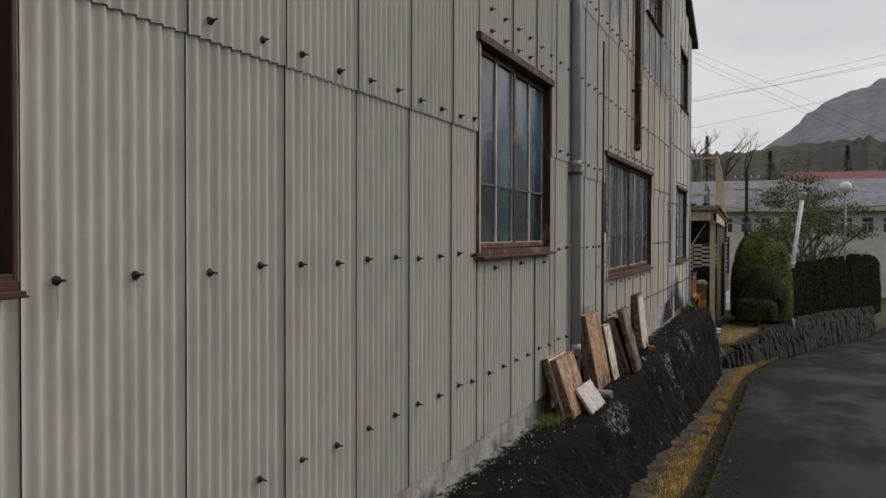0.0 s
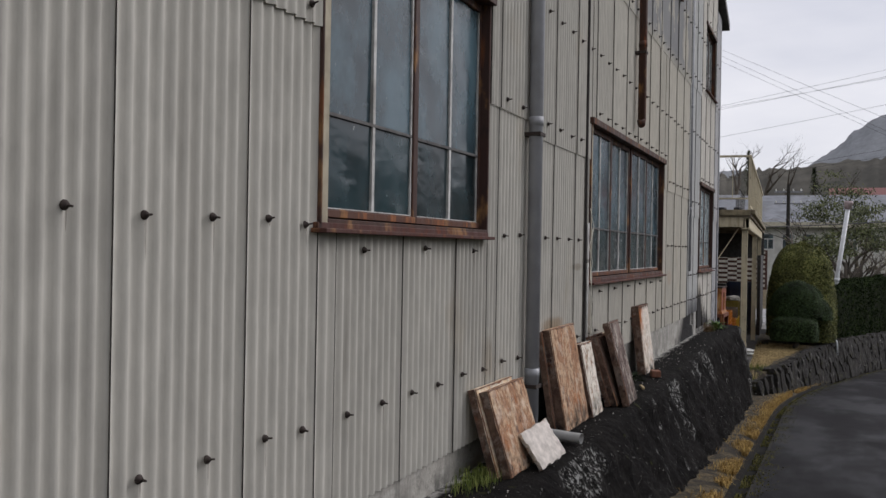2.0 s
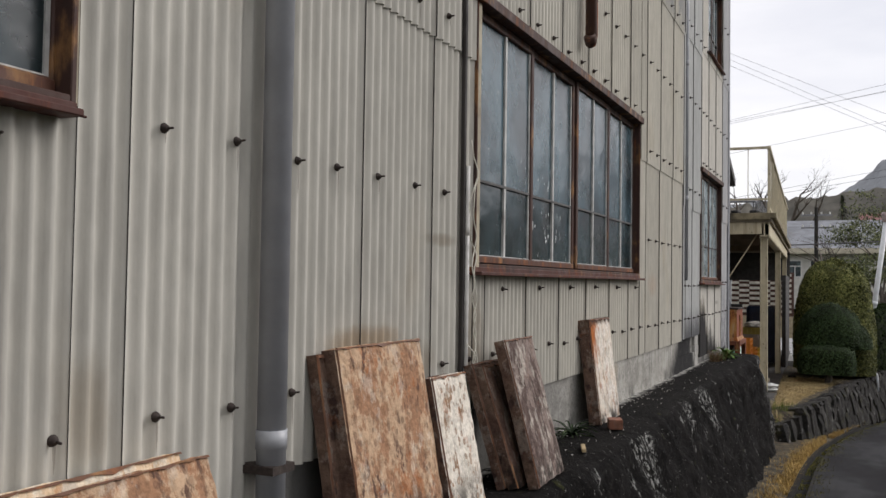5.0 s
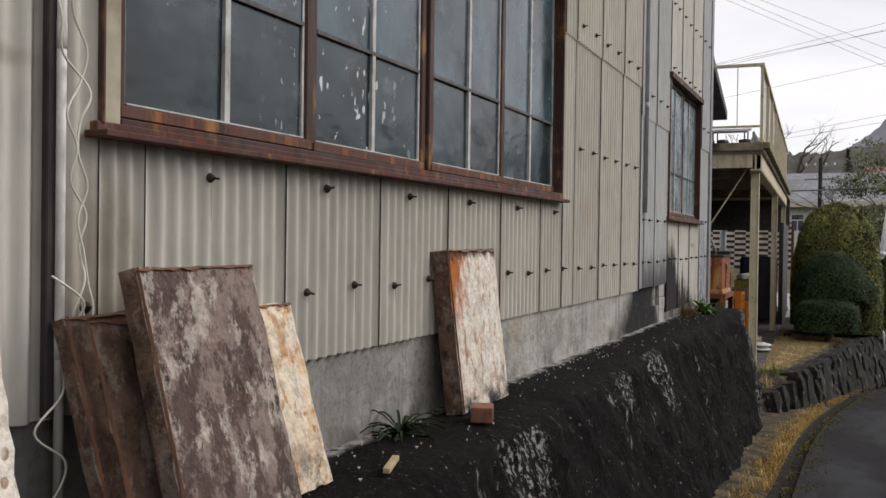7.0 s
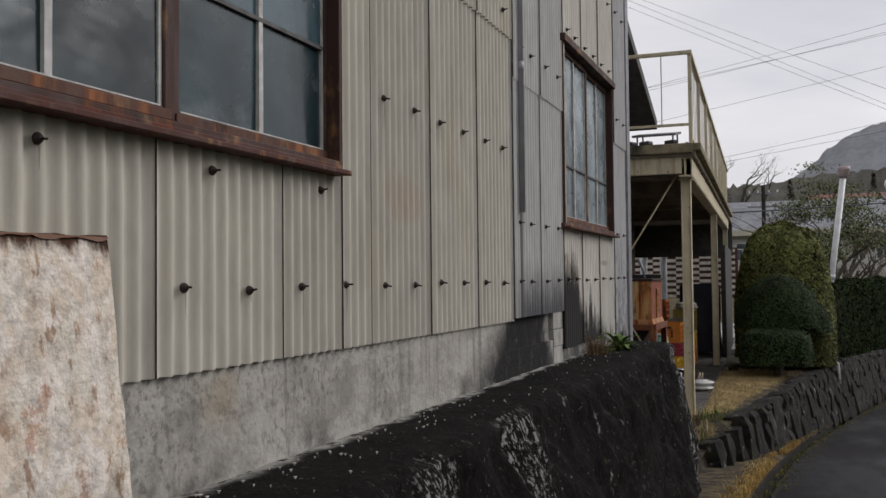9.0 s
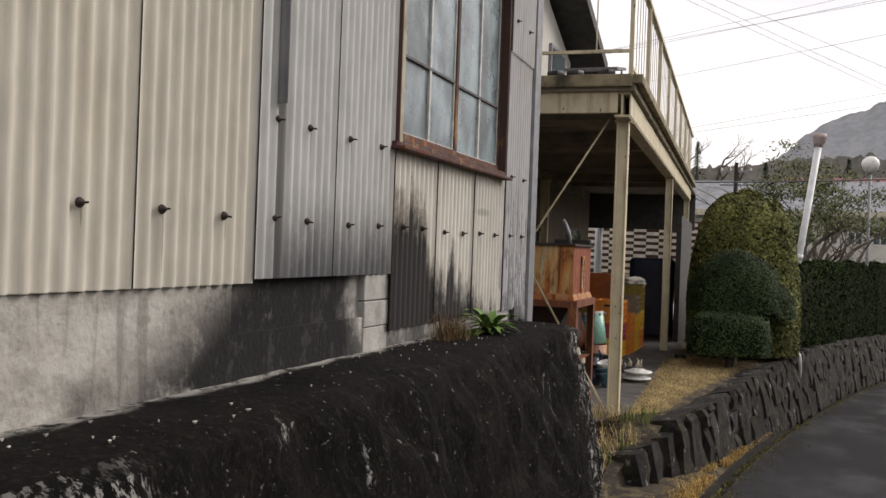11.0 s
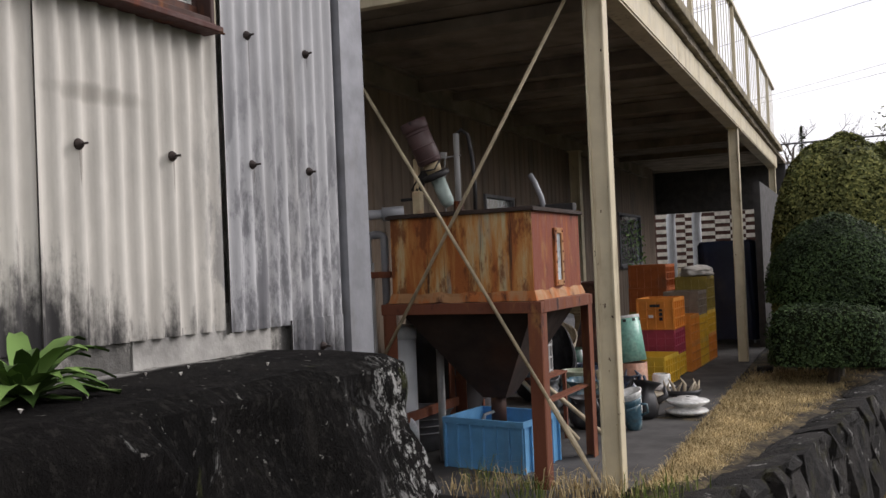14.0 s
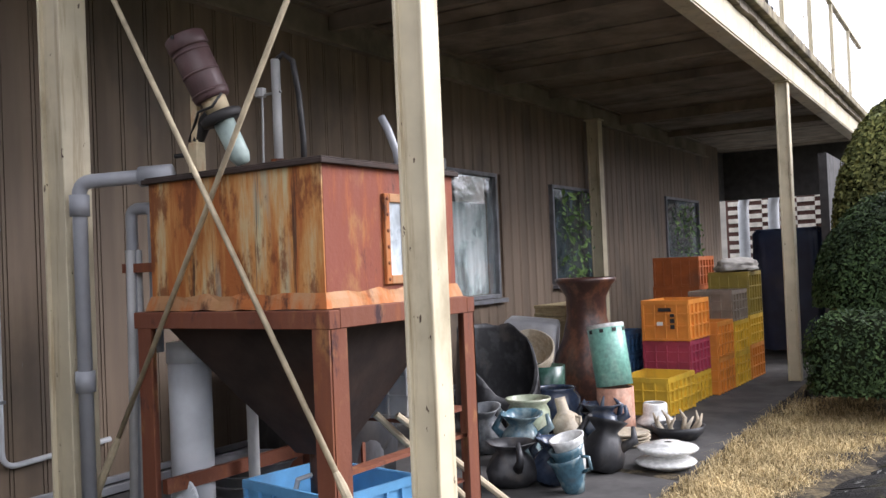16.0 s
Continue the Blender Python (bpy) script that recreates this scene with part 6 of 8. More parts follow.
def settling_tank():
    root = thing("settling_tank", pose(-2.275, 22.08, FLOOR), "rust-streaked steel settling tank on an angle-iron stand", "tank")
    z = lambda v: v - FLOOR
    part("front_plate", boxes((-0.475, 0.475, -0.437, -0.430, z(0.045), z(0.545))), TANK_RUST, root, "cream steel streaked with orange rust")
    part("side_plate", boxes((0.468, 0.477, -0.430, 0.43, z(0.045), z(0.545))), TANK_SIDE, root, "rust-red steel plate")
    part("side_plate", boxes((-0.477, -0.468, -0.430, 0.43, z(0.045), z(0.545))), TANK_RUST, root)
    part("back_plate", boxes((-0.475, 0.475, 0.43, 0.437, z(0.045), z(0.545))), TANK_SIDE, root)
    part("rim", boxes((-0.50, 0.50, -0.46, 0.46, z(0.545), z(0.565)), (-0.49, 0.49, -0.45, 0.45, z(0.565), z(0.572)), bevel=0.003), HOPPER_DARK, root, "dark rusted rim")
    # flared, buckled skirt
    for (ax, ay), (bx, by) in (((-0.477, -0.437), (0.477, -0.437)), ((0.477, -0.437), (0.477, 0.437)), ((-0.477, 0.437), (-0.477, -0.437))):
        bm = bmesh.new()
        n = 14
        d = Vector((by - ay, ax - bx, 0)).normalized()
        prev = None
        for i in range(n + 1):
            p = Vector((ax, ay, 0)).lerp(Vector((bx, by, 0)), i / n)
            wob = 0.006 * math.sin(i * 1.7) + 0.004 * math.sin(i * 4.1) if 0 < i < n else 0.0
            e = Vector((bx - ax, by - ay, 0)).normalized() * (-1 if i == 0 else 1 if i == n else 0)
            cur = [bm.verts.new((p + (d + e) * 0.003).to_tuple()[:2] + (z(0.075 + wob),)), bm.verts.new((p + (d + e) * (0.012 + wob)).to_tuple()[:2] + (z(0.05),)), bm.verts.new((p + (d + e) * (0.022 + wob * 0.6)).to_tuple()[:2] + (z(0.016 + wob * 0.4),))]
            if prev:
                for q in range(2):
                    bm.faces.new((prev[q], prev[q + 1], cur[q + 1], cur[q]))
            prev = cur
        part("skirt", bm, SKIRT_RUST, root, "buckled rusty skirt")
    part("frame", boxes((-0.535, 0.535, -0.49, -0.43, z(-0.055), z(0.012)), (-0.535, 0.535, 0.43, 0.49, z(-0.055), z(0.012)), (0.475, 0.535, -0.43, 0.43, z(-0.055), z(0.0178)), (-0.535, -0.475, -0.43, 0.43, z(-0.055), z(0.0178)), bevel=0.003), TANK_FRAME, root)
    for sx in (-1, 1):
        for sy in (-1, 1):
            x, y = sx * 0.48, sy * 0.44
            part("leg", boxes((min(x, x - sx * 0.008) + sx * 0.05, max(x, x - sx * 0.008) + sx * 0.05, y - 0.035, y + 0.05, 0, z(-0.055)), (x - 0.03, x + 0.05, y + sy * 0.042, y + sy * 0.05, 0, z(-0.055))), TANK_FRAME, root)
    part("cross_bar", boxes((-0.50, -0.47, -0.40, 0.44, z(-0.76), z(-0.70))), TANK_FRAME, root)
    part("cross_bar", boxes((0.44, 0.50, -0.40, 0.44, z(-0.60), z(-0.585))), TANK_FRAME, root)
    bm = bmesh.new()
    top = [bm.verts.new(p) for p in ((-0.46, -0.42, z(-0.02)), (0.46, -0.42, z(-0.02)), (0.46, 0.42, z(-0.02)), (-0.46, 0.42, z(-0.02)))]
    low = [bm.verts.new(p) for p in ((-0.06, -0.05, z(-0.62)), (0.10, -0.05, z(-0.62)), (0.10, 0.10, z(-0.62)), (-0.06, 0.10, z(-0.62)))]
    for i in range(4):
        bm.faces.new((top[i], low[i], low[(i + 1) % 4], top[(i + 1) % 4]))
    bm.faces.new(low)
    part("hopper", bm, HOPPER_DARK, root)
    part("outlet", tube([(0.02, 0.02, z(-0.6)), (0.02, 0.02, z(-0.80))], 0.05, 12), RUST_PIPE, root, "", True)
    sight = part("sight_frame", boxes((0.477, 0.494, -0.085, -0.052, z(0.09), z(0.45)), (0.477, 0.494, 0.035, 0.068, z(0.09), z(0.45)), (0.477, 0.494, -0.052, 0.035, z(0.09), z(0.125)), (0.477, 0.494, -0.052, 0.035, z(0.415), z(0.45)), bevel=0.003), SKIRT_RUST, root, "flaking orange frame")
    for q in range(6):
        for yy in (-0.068, 0.052):
            part("rivet", lathe([(0.0, 0.006), (0.006, 0.004), (0.008, 0.0)], 8), TANK_FRAME, sight)
            sight.children[-1].matrix_basis = pose(0.494, yy, z(0.11 + q * 0.064), 0, 90, 0)
    part("sight_glass", boxes((0.477, 0.483, -0.052, 0.035, z(0.125), z(0.415))), PALE_GLASS, sight, "milky sight glass")


PALE_GLASS = glass_material("milky_glass", (0.42, 0.47, 0.50), 0.3, 0.1)
settling_tank()

MAROON = plain("maroon_motor_paint", (0.085, 0.045, 0.045), 0.5, var=0.3, scale=10, dirty=0.5)
TEAL_PALE = plain("pale_teal_enamel", (0.38, 0.47, 0.43), 0.5, var=0.25, scale=12, dirty=0.5)
BLACK_IRON = plain("black_cast_iron", (0.022, 0.020, 0.020), 0.6)
CREAM_PAINT = plain("chipped_cream_enamel", (0.55, 0.45, 0.28), 0.6, var=0.2, scale=14, dirt=(0.35, 0.10, 0.03), dirty=0.9)


def mixer():
    base = Vector((-2.50, 21.98, 0.575))
    root = thing("stirring_motor", Matrix.Translation(base), "maroon electric stirring motor clamped to the tank", "motor")
    top, low = Vector((-2.615, 21.74, 1.17)) - base, Vector((-2.535, 21.82, 0.90)) - base
    ax = (top - low)
    o = lambda t: low + ax * t
    part("housing", tube([o(0.0), o(0.04), o(0.78), o(0.80)], [0.072, 0.079, 0.079, 0.074], 24), MAROON, root, "", True)
    part("fan_cover", tube([o(0.78), o(0.80), o(0.97), o(1.0)], [0.083, 0.087, 0.087, 0.076], 24), MAROON, root, "", True)
    for q in (0.10, 0.40, 0.72):
        part("band", tube([o(q - 0.018), o(q + 0.018)], 0.0815, 24), MAROON, root, "", True)
    part("bolt", tube([o(0.9) + Vector((0.02, -0.086, 0)), o(0.9) + Vector((0.02, -0.094, 0))], 0.008, 8), BLACK_IRON, root)
    part("neck", tube([o(-0.22), o(0.02)], [0.05, 0.055], 16), CREAM_PAINT, root, "", True)
    part("flange", tube([o(-0.36), o(-0.34), o(-0.24), o(-0.21)], [0.075, 0.09, 0.09, 0.07], 20), BLACK_IRON, root, "", True)
    part("shaft_tube", tube([o(-0.34), o(-0.9), o(-1.02)], [0.046, 0.044, 0.03], 16), TEAL_PALE, root, "pale teal shaft tube", True)
    part("clamp", boxes((-0.16, -0.10, -0.20, -0.15, 0.0, 0.15), (-0.15, -0.11, -0.19, -0.16, 0.14, 0.36), bevel=0.006), CREAM_PAINT, root, "chipped cream clamp")
    part("clamp_arm", tube([(-0.13, -0.17, 0.15), (-0.10, -0.15, 0.24), o(-0.15)], [0.024, 0.03, 0.03], 10), BLACK_IRON, root, "", True)
    part("screw", tube([(-0.24, -0.20, 0.10), (-0.12, -0.17, 0.105)], 0.010, 8), BLACK_IRON, root)
    part("cable", tube([o(0.05) + Vector((0.08, -0.02, 0)), o(-0.1) + Vector((0.05, -0.07, -0.02)), o(-0.2) + Vector((-0.06, -0.06, 0)), (-0.17, -0.18, 0.16)], 0.006, 6), BLACK_IRON, root, "", True)


mixer()
root = thing("standpipe", pose(-2.53, 22.2, 0.573), "pale plastic standpipe with a black hose on the tank", "pipe")
part("pipe", tube([(0, 0, 0.0), (0, 0, 0.56)], 0.021, 12), PVC_PALE, root, "", True)
part("valve", tube([(0, 0, 0.03), (0, 0, 0.10)], 0.036, 10), RUST_PIPE, root)
part("hose", tube([(0, 0, 0.55), (0.03, 0.02, 0.585), (0.07, 0.04, 0.55), (0.09, 0.05, 0.4), (0.10, 0.06, 0.2), (0.09, 0.07, 0.0)], 0.014, 8), BLACK_IRON, root, "black rubber hose", True)
part("float_rod", tube([(-0.10, 0.0, 0.0), (-0.09, 0, 0.40)], 0.005, 6), PVC_PALE, root)
part("float_cap", tube([(-0.10, 0, 0.40), (-0.10, 0, 0.44)], 0.026, 10), PVC_PALE, root)
part("tie", tube([(-0.10, 0, 0.405), (0.03, 0, 0.41)], 0.006, 6), PVC_PALE, root)
root = thing("hose", pose(-2.05, 22.40, 0.573), "bent grey hose standing out of the tank", "hose")
part("hose_end", tube([(0.06, 0, 0), (0.04, 0, 0.1), (0.0, 0, 0.2), (-0.035, 0, 0.26)], 0.018, 10), PVC, root, "", True)
root = thing("screen_panel", pose(-1.95, 22.42, 0.573), "dark framed panel lying across the tank", "panel")
part("frame", bevelled(boxes((-0.22, 0.16, -0.03, 0.05, 0.0, 0.05)), 0.004, 1), BLACK_IRON, root)

root = thing("supply_pipe", pose(-3.05, 21.52, FLOOR), "grey plastic pipe rising beside the post to the tank", "pipe")
part("riser", tube(bend((0, 0, 0.05), (0, 0, 1.645), (0.33, 0.18, 1.66), 0.06), 0.031, 14), PVC, root, "", True)
for q in ((0, 0, 1.50), (0, 0, 0.75)):
    part("socket", tube([q, (0, 0, q[2] + 0.09)], 0.042, 14), PVC, root, "", True)
part("socket", tube([(0.24, 0.13, 1.655), (0.36, 0.20, 1.66)], 0.044, 14), PVC, root, "", True)
part("run", tube([(0, 0, 0.05), (0.05, 0.03, 0.04), (0.34, 0.2, 0.05)], 0.036, 12), PVC, root, "", True)
root = thing("siphon_pipe", pose(-2.97, 21.72, FLOOR), "pair of wrapped grey pipes hooked beside the tank", "pipe")
part("pipe", tube(bend((0, 0, 0.0), (0, 0, 1.53), (0.12, 0.03, 1.53), 0.04)[:-1] + bend((0.05, 0.015, 1.53), (0.11, 0.03, 1.53), (0.11, 0.03, 0.9), 0.04), 0.026, 12), PVC, root, "", True)
for i in range(3):
    a = i * 2.1
    part("hose", tube([(0.034 * math.cos(a), 0.034 * math.sin(a), 0.0), (0.02 * math.cos(a + 0.5), 0.02 * math.sin(a + 0.5), 0.7), (0.018 * math.cos(a + 1), 0.018 * math.sin(a + 1), 1.35)], 0.021, 8), PVC_PALE, root, "", True)
part("hanger", boxes((-0.05, 0.18, -0.02, 0.02, 1.25, 1.29)), TANK_FRAME, root)
WHITE_PVC = plain("white_plastic", (0.62, 0.64, 0.66), 0.4, var=0.15, scale=6, dirty=0.4)
root = thing("standing_duct", pose(-2.86, 21.92, FLOOR), "fat white plastic pipe standing under the tank", "pipe")
part("duct", tube([(0, 0, 0), (0, 0, 0.90)], 0.095, 20), WHITE_PVC, root, "", True)
part("socket", tube([(0, 0, 0.84), (0, 0, 0.93)], 0.101, 20), WHITE_PVC, root, "", True)
root = thing("standing_pipe", pose(-2.68, 22.12, FLOOR), "thin grey pipe standing under the tank", "pipe")
part("pipe", tube([(0, 0, 0), (0, 0, 0.85)], 0.026, 12), PVC_PALE, root, "", True)
part("tail", tube([(0.32, -0.1, 0.22), (0.36, -0.1, 0.34), (0.42, -0.05, 0.36)], 0.012, 8), PVC_PALE, root)
G_GREY = plain("pale_grey_plastic", (0.42, 0.45, 0.47), 0.5, dirty=0.5)
root = thing("round_grille", pose(-2.78, 21.80, FLOOR), "round white wire grille leaning under the tank", "grille")
bm = bmesh.new()
for i in range(12):
    a = i * math.pi / 12
    tube([(math.cos(a) * 0.085, -0.005, 0.24 + math.sin(a) * 0.105), (0, -0.035, 0.24), (-math.cos(a) * 0.085, -0.005, 0.24 - math.sin(a) * 0.105)], 0.0035, 4, bm)
part("wires", bm, WHITE_PVC, root)
ring = [(math.cos(i * 0.3307) * 0.085, 0, 0.24 + math.sin(i * 0.3307) * 0.105) for i in range(20)]
part("ring", tube(ring, 0.006, 6), WHITE_PVC, root)
disc = part("back", lathe([(0.0, 0.03), (0.05, 0.028), (0.082, 0.012), (0.088, 0.0), (0.0, -0.012)], 22), G_GREY, root, "", True)
disc.matrix_basis = pose(0, 0.004, 0.24, 90, 0, 0) @ Matrix.Diagonal((1, 1.22, 1, 1))
part("foot", tube([(0, 0.03, 0), (0, 0.03, 0.15)], 0.012, 6), WHITE_PVC, root)


def crate_mesh_parts(w, d, h, slats=True):
    """Bins of thin walls: outer size w x d x h."""
    t = 0.006
    body = bmesh.new()
    rings = [[body.verts.new((sx * (w / 2 - i), sy * (d / 2 - i), z)) for sx, sy in ((-1, -1), (1, -1), (1, 1), (-1, 1))] for i, z in ((0, 0), (0, h), (t, h), (t, 0.012))]
    body.faces.new(rings[0][::-1])
    body.faces.new(rings[3])
    for lo, hi in zip(rings, rings[1:]):
        for i in range(4):
            body.faces.new((lo[i], lo[(i + 1) % 4], hi[(i + 1) % 4], hi[i]))
    rim = boxes((-w / 2 - 0.014, w / 2 + 0.014, -d / 2 - 0.014, -d / 2, h - 0.035, h + 0.003), (-w / 2 - 0.014, w / 2 + 0.014, d / 2, d / 2 + 0.014, h - 0.035, h + 0.003), (-w / 2 - 0.014, -w / 2, -d / 2, d / 2, h - 0.035, h + 0.003), (w / 2, w / 2 + 0.014, -d / 2, d / 2, h - 0.035, h + 0.003))
    ribs = []
    n, m = max(3, int(w / 0.09)), max(3, int(d / 0.09))
    for i in range(n + 1):
        x = -w / 2 + w * i / n
        for s in (-1, 1):
            ribs.append((x - 0.006, x + 0.006, min(s * d / 2, s * (d / 2 + 0.017)), max(s * d / 2, s * (d / 2 + 0.017)), 0.0, h - 0.035))
    for i in range(m + 1):
        y = -d / 2 + d * i / m
        for s in (-1, 1):
            ribs.append((min(s * w / 2, s * (w / 2 + 0.017)), max(s * w / 2, s * (w / 2 + 0.017)), y - 0.006, y + 0.006, 0.0, h - 0.035))
    bands = [[(-w / 2 - 0.015, w / 2 + 0.015, -d / 2 - 0.015, -d / 2, z - 0.006, z + 0.006), (w / 2, w / 2 + 0.015, -d / 2, d / 2, z - 0.006, z + 0.006)] for z in (0.012, h * 0.36, h * 0.66)] if slats else []
    return body, rim, ribs, bands


def crate(x, y, z, w, d, h, material, label, turn=0.0, slats=True, group="plastic crates under the deck"):
    root = thing("crate", pose(x, y, z, 0, 0, turn), label, "crate", group)
    body, rim, ribs, bands = crate_mesh_parts(w, d, h, slats)
    part("body", body, material, root)
    part("rim", rim, material, root)
    for dims in ribs:
        part("rib", boxes(dims), material, root)
    for level in bands:
        part("band", boxes(*level), material, root)
    return root


BLUE = plain("blue_plastic", (0.13, 0.36, 0.62), 0.45, var=0.15, scale=7, dirty=0.35)
ORANGE = plain("orange_plastic", (0.66, 0.245, 0.035), 0.5, var=0.15, scale=8, dirty=0.3)
BURNT = plain("burnt_orange_plastic", (0.40, 0.105, 0.020), 0.55, var=0.2, scale=8, dirty=0.4)
YELLOW = plain("yellow_plastic", (0.68, 0.43, 0.035), 0.5, var=0.15, scale=8, dirty=0.35)
OLIVE_Y = plain("olive_yellow_plastic", (0.30, 0.22, 0.035), 0.55, var=0.2, scale=8, dirty=0.5)
RED_P = plain("crimson_plastic", (0.36, 0.048, 0.085), 0.5, var=0.2, scale=8, dirty=0.35)
BEIGE_P = plain("grey_beige_plastic", (0.24, 0.19, 0.14), 0.6, var=0.2, scale=8, dirty=0.5)
crate(-2.27, 22.17, FLOOR, 0.58, 0.46, 0.32, BLUE, "light blue plastic bin standing under the tank", -8, False, "")
CR = FLOOR
crate(-2.24, 26.10, CR, 0.40, 0.54, 0.29, YELLOW, "open yellow plastic crate on the floor", -2)
crate(-2.27, 26.71, CR, 0.38, 0.50, 0.235, YELLOW, "yellow crate at the foot of a stack")
crate(-2.27, 26.71, CR + 0.24, 0.38, 0.50, 0.275, RED_P, "crimson plastic crate in a stack")
top_crate = crate(-2.26, 26.69, CR + 0.52, 0.38, 0.51, 0.335, ORANGE, "orange plastic crate topping a stack")
part("label_plate", boxes((-0.07, -0.02, -0.277, -0.270, 0.13, 0.16)), WHITE_PVC, top_crate, "pale stuck-on label")
part("mark", boxes((0.045, 0.08, -0.277, -0.270, 0.10, 0.135), (0.045, 0.08, -0.277, -0.270, 0.15, 0.185), (0.045, 0.08, -0.277, -0.270, 0.20, 0.225)), BLACK_IRON, top_crate, "dark printed mark")
# Black plate paints the dark of an open handle slot.
part("handle_slot", boxes((-0.055, 0.055, -0.2755, -0.269, 0.245, 0.275)), BLACK_IRON, top_crate)
crate(-2.20, 27.25, CR, 0.36, 0.46, 0.31, ORANGE, "orange crate on the floor in a row of stacks")
crate(-2.20, 27.25, CR + 0.315, 0.36, 0.46, 0.31, ORANGE, "orange crate upon another")
crate(-2.20, 27.77, CR, 0.36, 0.46, 0.30, YELLOW, "yellow crate on the floor in a row of stacks")
crate(-2.20, 27.77, CR + 0.305, 0.36, 0.46, 0.29, YELLOW, "yellow crate in the middle of a stack")
crate(-2.21, 27.75, CR + 0.60, 0.38, 0.48, 0.28, BEIGE_P, "grey-beige crate topping a stack")
crate(-2.20, 28.31, CR, 0.36, 0.46, 0.33, ORANGE, "orange crate at the end of the row")
crate(-2.20, 28.31, CR + 0.335, 0.36, 0.46, 0.28, YELLOW, "yellow crate at the end of the row")
crate(-2.20, 28.31, CR + 0.62, 0.36, 0.46, 0.42, OLIVE_Y, "olive-yellow crate under a crumpled cloth")
for i, mt in enumerate((BURNT, OLIVE_Y, BURNT, BURNT)):
    crate(-2.80, 28.5 + 0.02 * i, CR + i * 0.302, 0.46, 0.48, 0.298, mt, "burnt-orange crate stacked by the wall" if mt is BURNT else "olive crate stacked by the wall")
for i in range(3):
    crate(-2.82, 26.55, CR + i * 0.20, 0.42, 0.4, 0.195, plain("dull_blue_plastic", (0.05, 0.13, 0.26), 0.55, dirty=0.5) if i == 0 else bpy.data.materials["dull_blue_plastic"], "dull blue shallow crate stacked by the wall")


def lump(name, x, y, z, rx, ry, rz, material, seed, label, category, rough=0.35):
    bm = bmesh.new()
    bmesh.ops.create_icosphere(bm, subdivisions=4, radius=1.0)
    for v in bm.verts:
        k = 1 + rough * noise.noise(v.co * 1.6 + Vector((seed, 0, 0))) + rough * 0.4 * noise.noise(v.co * 5 + Vector((0, seed, 0)))
        v.co = Vector((v.co.x * rx * k, v.co.y * ry * k, max(0.0, (v.co.z * k + 0.75)) * rz))
    ob = link(name, bm, material, None, True)
    ob.matrix_basis = pose(x, y, z)
    return tagged(ob, label, category)


CLOTH = plain("grubby_white_cloth", (0.50, 0.47, 0.42), 0.9, var=0.25, scale=12, dirty=0.5)
lump("cloth", -2.18, 28.29, CR + 1.045, 0.22, 0.26, 0.075, CLOTH, 3, "crumpled grubby white cloth over a crate", "cloth")
NAVY = plain("dark_navy_sheeting", (0.012, 0.022, 0.055), 0.45, var=0.3, scale=4, dirty=0.4)
root = thing("covered_rack", pose(-2.15, 30.6, FLOOR, 0, 0, 3), "rack wrapped in dark navy plastic sheeting", "rack")
verts, faces = [], []
for j in range(15):
    for i in range(61):
        a = i / 60 * 2 * math.pi
        sx, sy = math.copysign(abs(math.cos(a)) ** 0.35, math.cos(a)), math.copysign(abs(math.sin(a)) ** 0.35, math.sin(a))
        q = 1 + 0.025 * math.sin(a * 17 + j * 0.4) + 0.03 * noise.noise((sx * 2, sy * 2, j * 0.3)) - (0.10 if j == 14 else 0)
        verts.append((sx * 0.41 * q, sy * 0.29 * q, 0.06 + j * 0.106 - (0.05 if j == 14 else 0) + 0.02 * noise.noise((sx * 3, sy * 3, j))))
faces = [(j * 61 + i, j * 61 + i + 1, (j + 1) * 61 + i + 1, (j + 1) * 61 + i) for j in range(14) for i in range(60)] + [tuple(14 * 61 + i for i in range(60))]
tagged(from_lists("sheeting", verts, faces, NAVY, root, True), "folded navy plastic sheeting")
for sx in (-0.36, 0.33):
    for sy in (-0.25, 0.22):
        part("leg", boxes((sx, sx + 0.03, sy, sy + 0.03, 0, 1.45)), GALV, root)

# ---- pottery waiting on the floor ----


def glaze(name, a, b, rough=0.25, patch=0.5, scale=9.0):
    k = Mat(name, rough, spec=0.5)
    k.base(a).over(b, k.step(k.noise(scale, (1, 1, 0.7), 5, 0.6, a[0] * 30), 0.62 - patch * 0.3, 0.75 - patch * 0.3))
    k.scaled(k.step(k.noise(scale * 4, detail=4), 0.25, 0.75, 0.75, 1.15))
    k.over((0.12, 0.10, 0.08), k.math("MULTIPLY", k.step(k.noise(scale * 0.7, detail=5, shift=4.0), 0.56, 0.72), 0.4))
    k.bump(k.noise(40, detail=3), 0.12, 0.004)
    return k.done()


G_BLACK = glaze("black_stoneware", (0.022, 0.022, 0.024), (0.05, 0.05, 0.052), 0.5)
G_NAVY = glaze("navy_glaze", (0.035, 0.05, 0.085), (0.08, 0.10, 0.13), 0.2)
G_CELADON = glaze("celadon_glaze", (0.32, 0.36, 0.25), (0.42, 0.43, 0.32), 0.3)
G_MINT = glaze("mint_glaze", (0.22, 0.46, 0.37), (0.30, 0.52, 0.42), 0.3, 0.3)
G_TERRA = glaze("pink_terracotta", (0.46, 0.24, 0.16), (0.52, 0.32, 0.23), 0.8, 0.4)
G_BROWN = glaze("iron_brown_glaze", (0.060, 0.028, 0.022), (0.13, 0.055, 0.033), 0.3)
G_TEAL = glaze("blue_green_glaze", (0.06, 0.13, 0.17), (0.17, 0.23, 0.24), 0.22, 0.6)
G_WHITE = glaze("white_glaze", (0.66, 0.66, 0.63), (0.74, 0.74, 0.71), 0.25, 0.3)
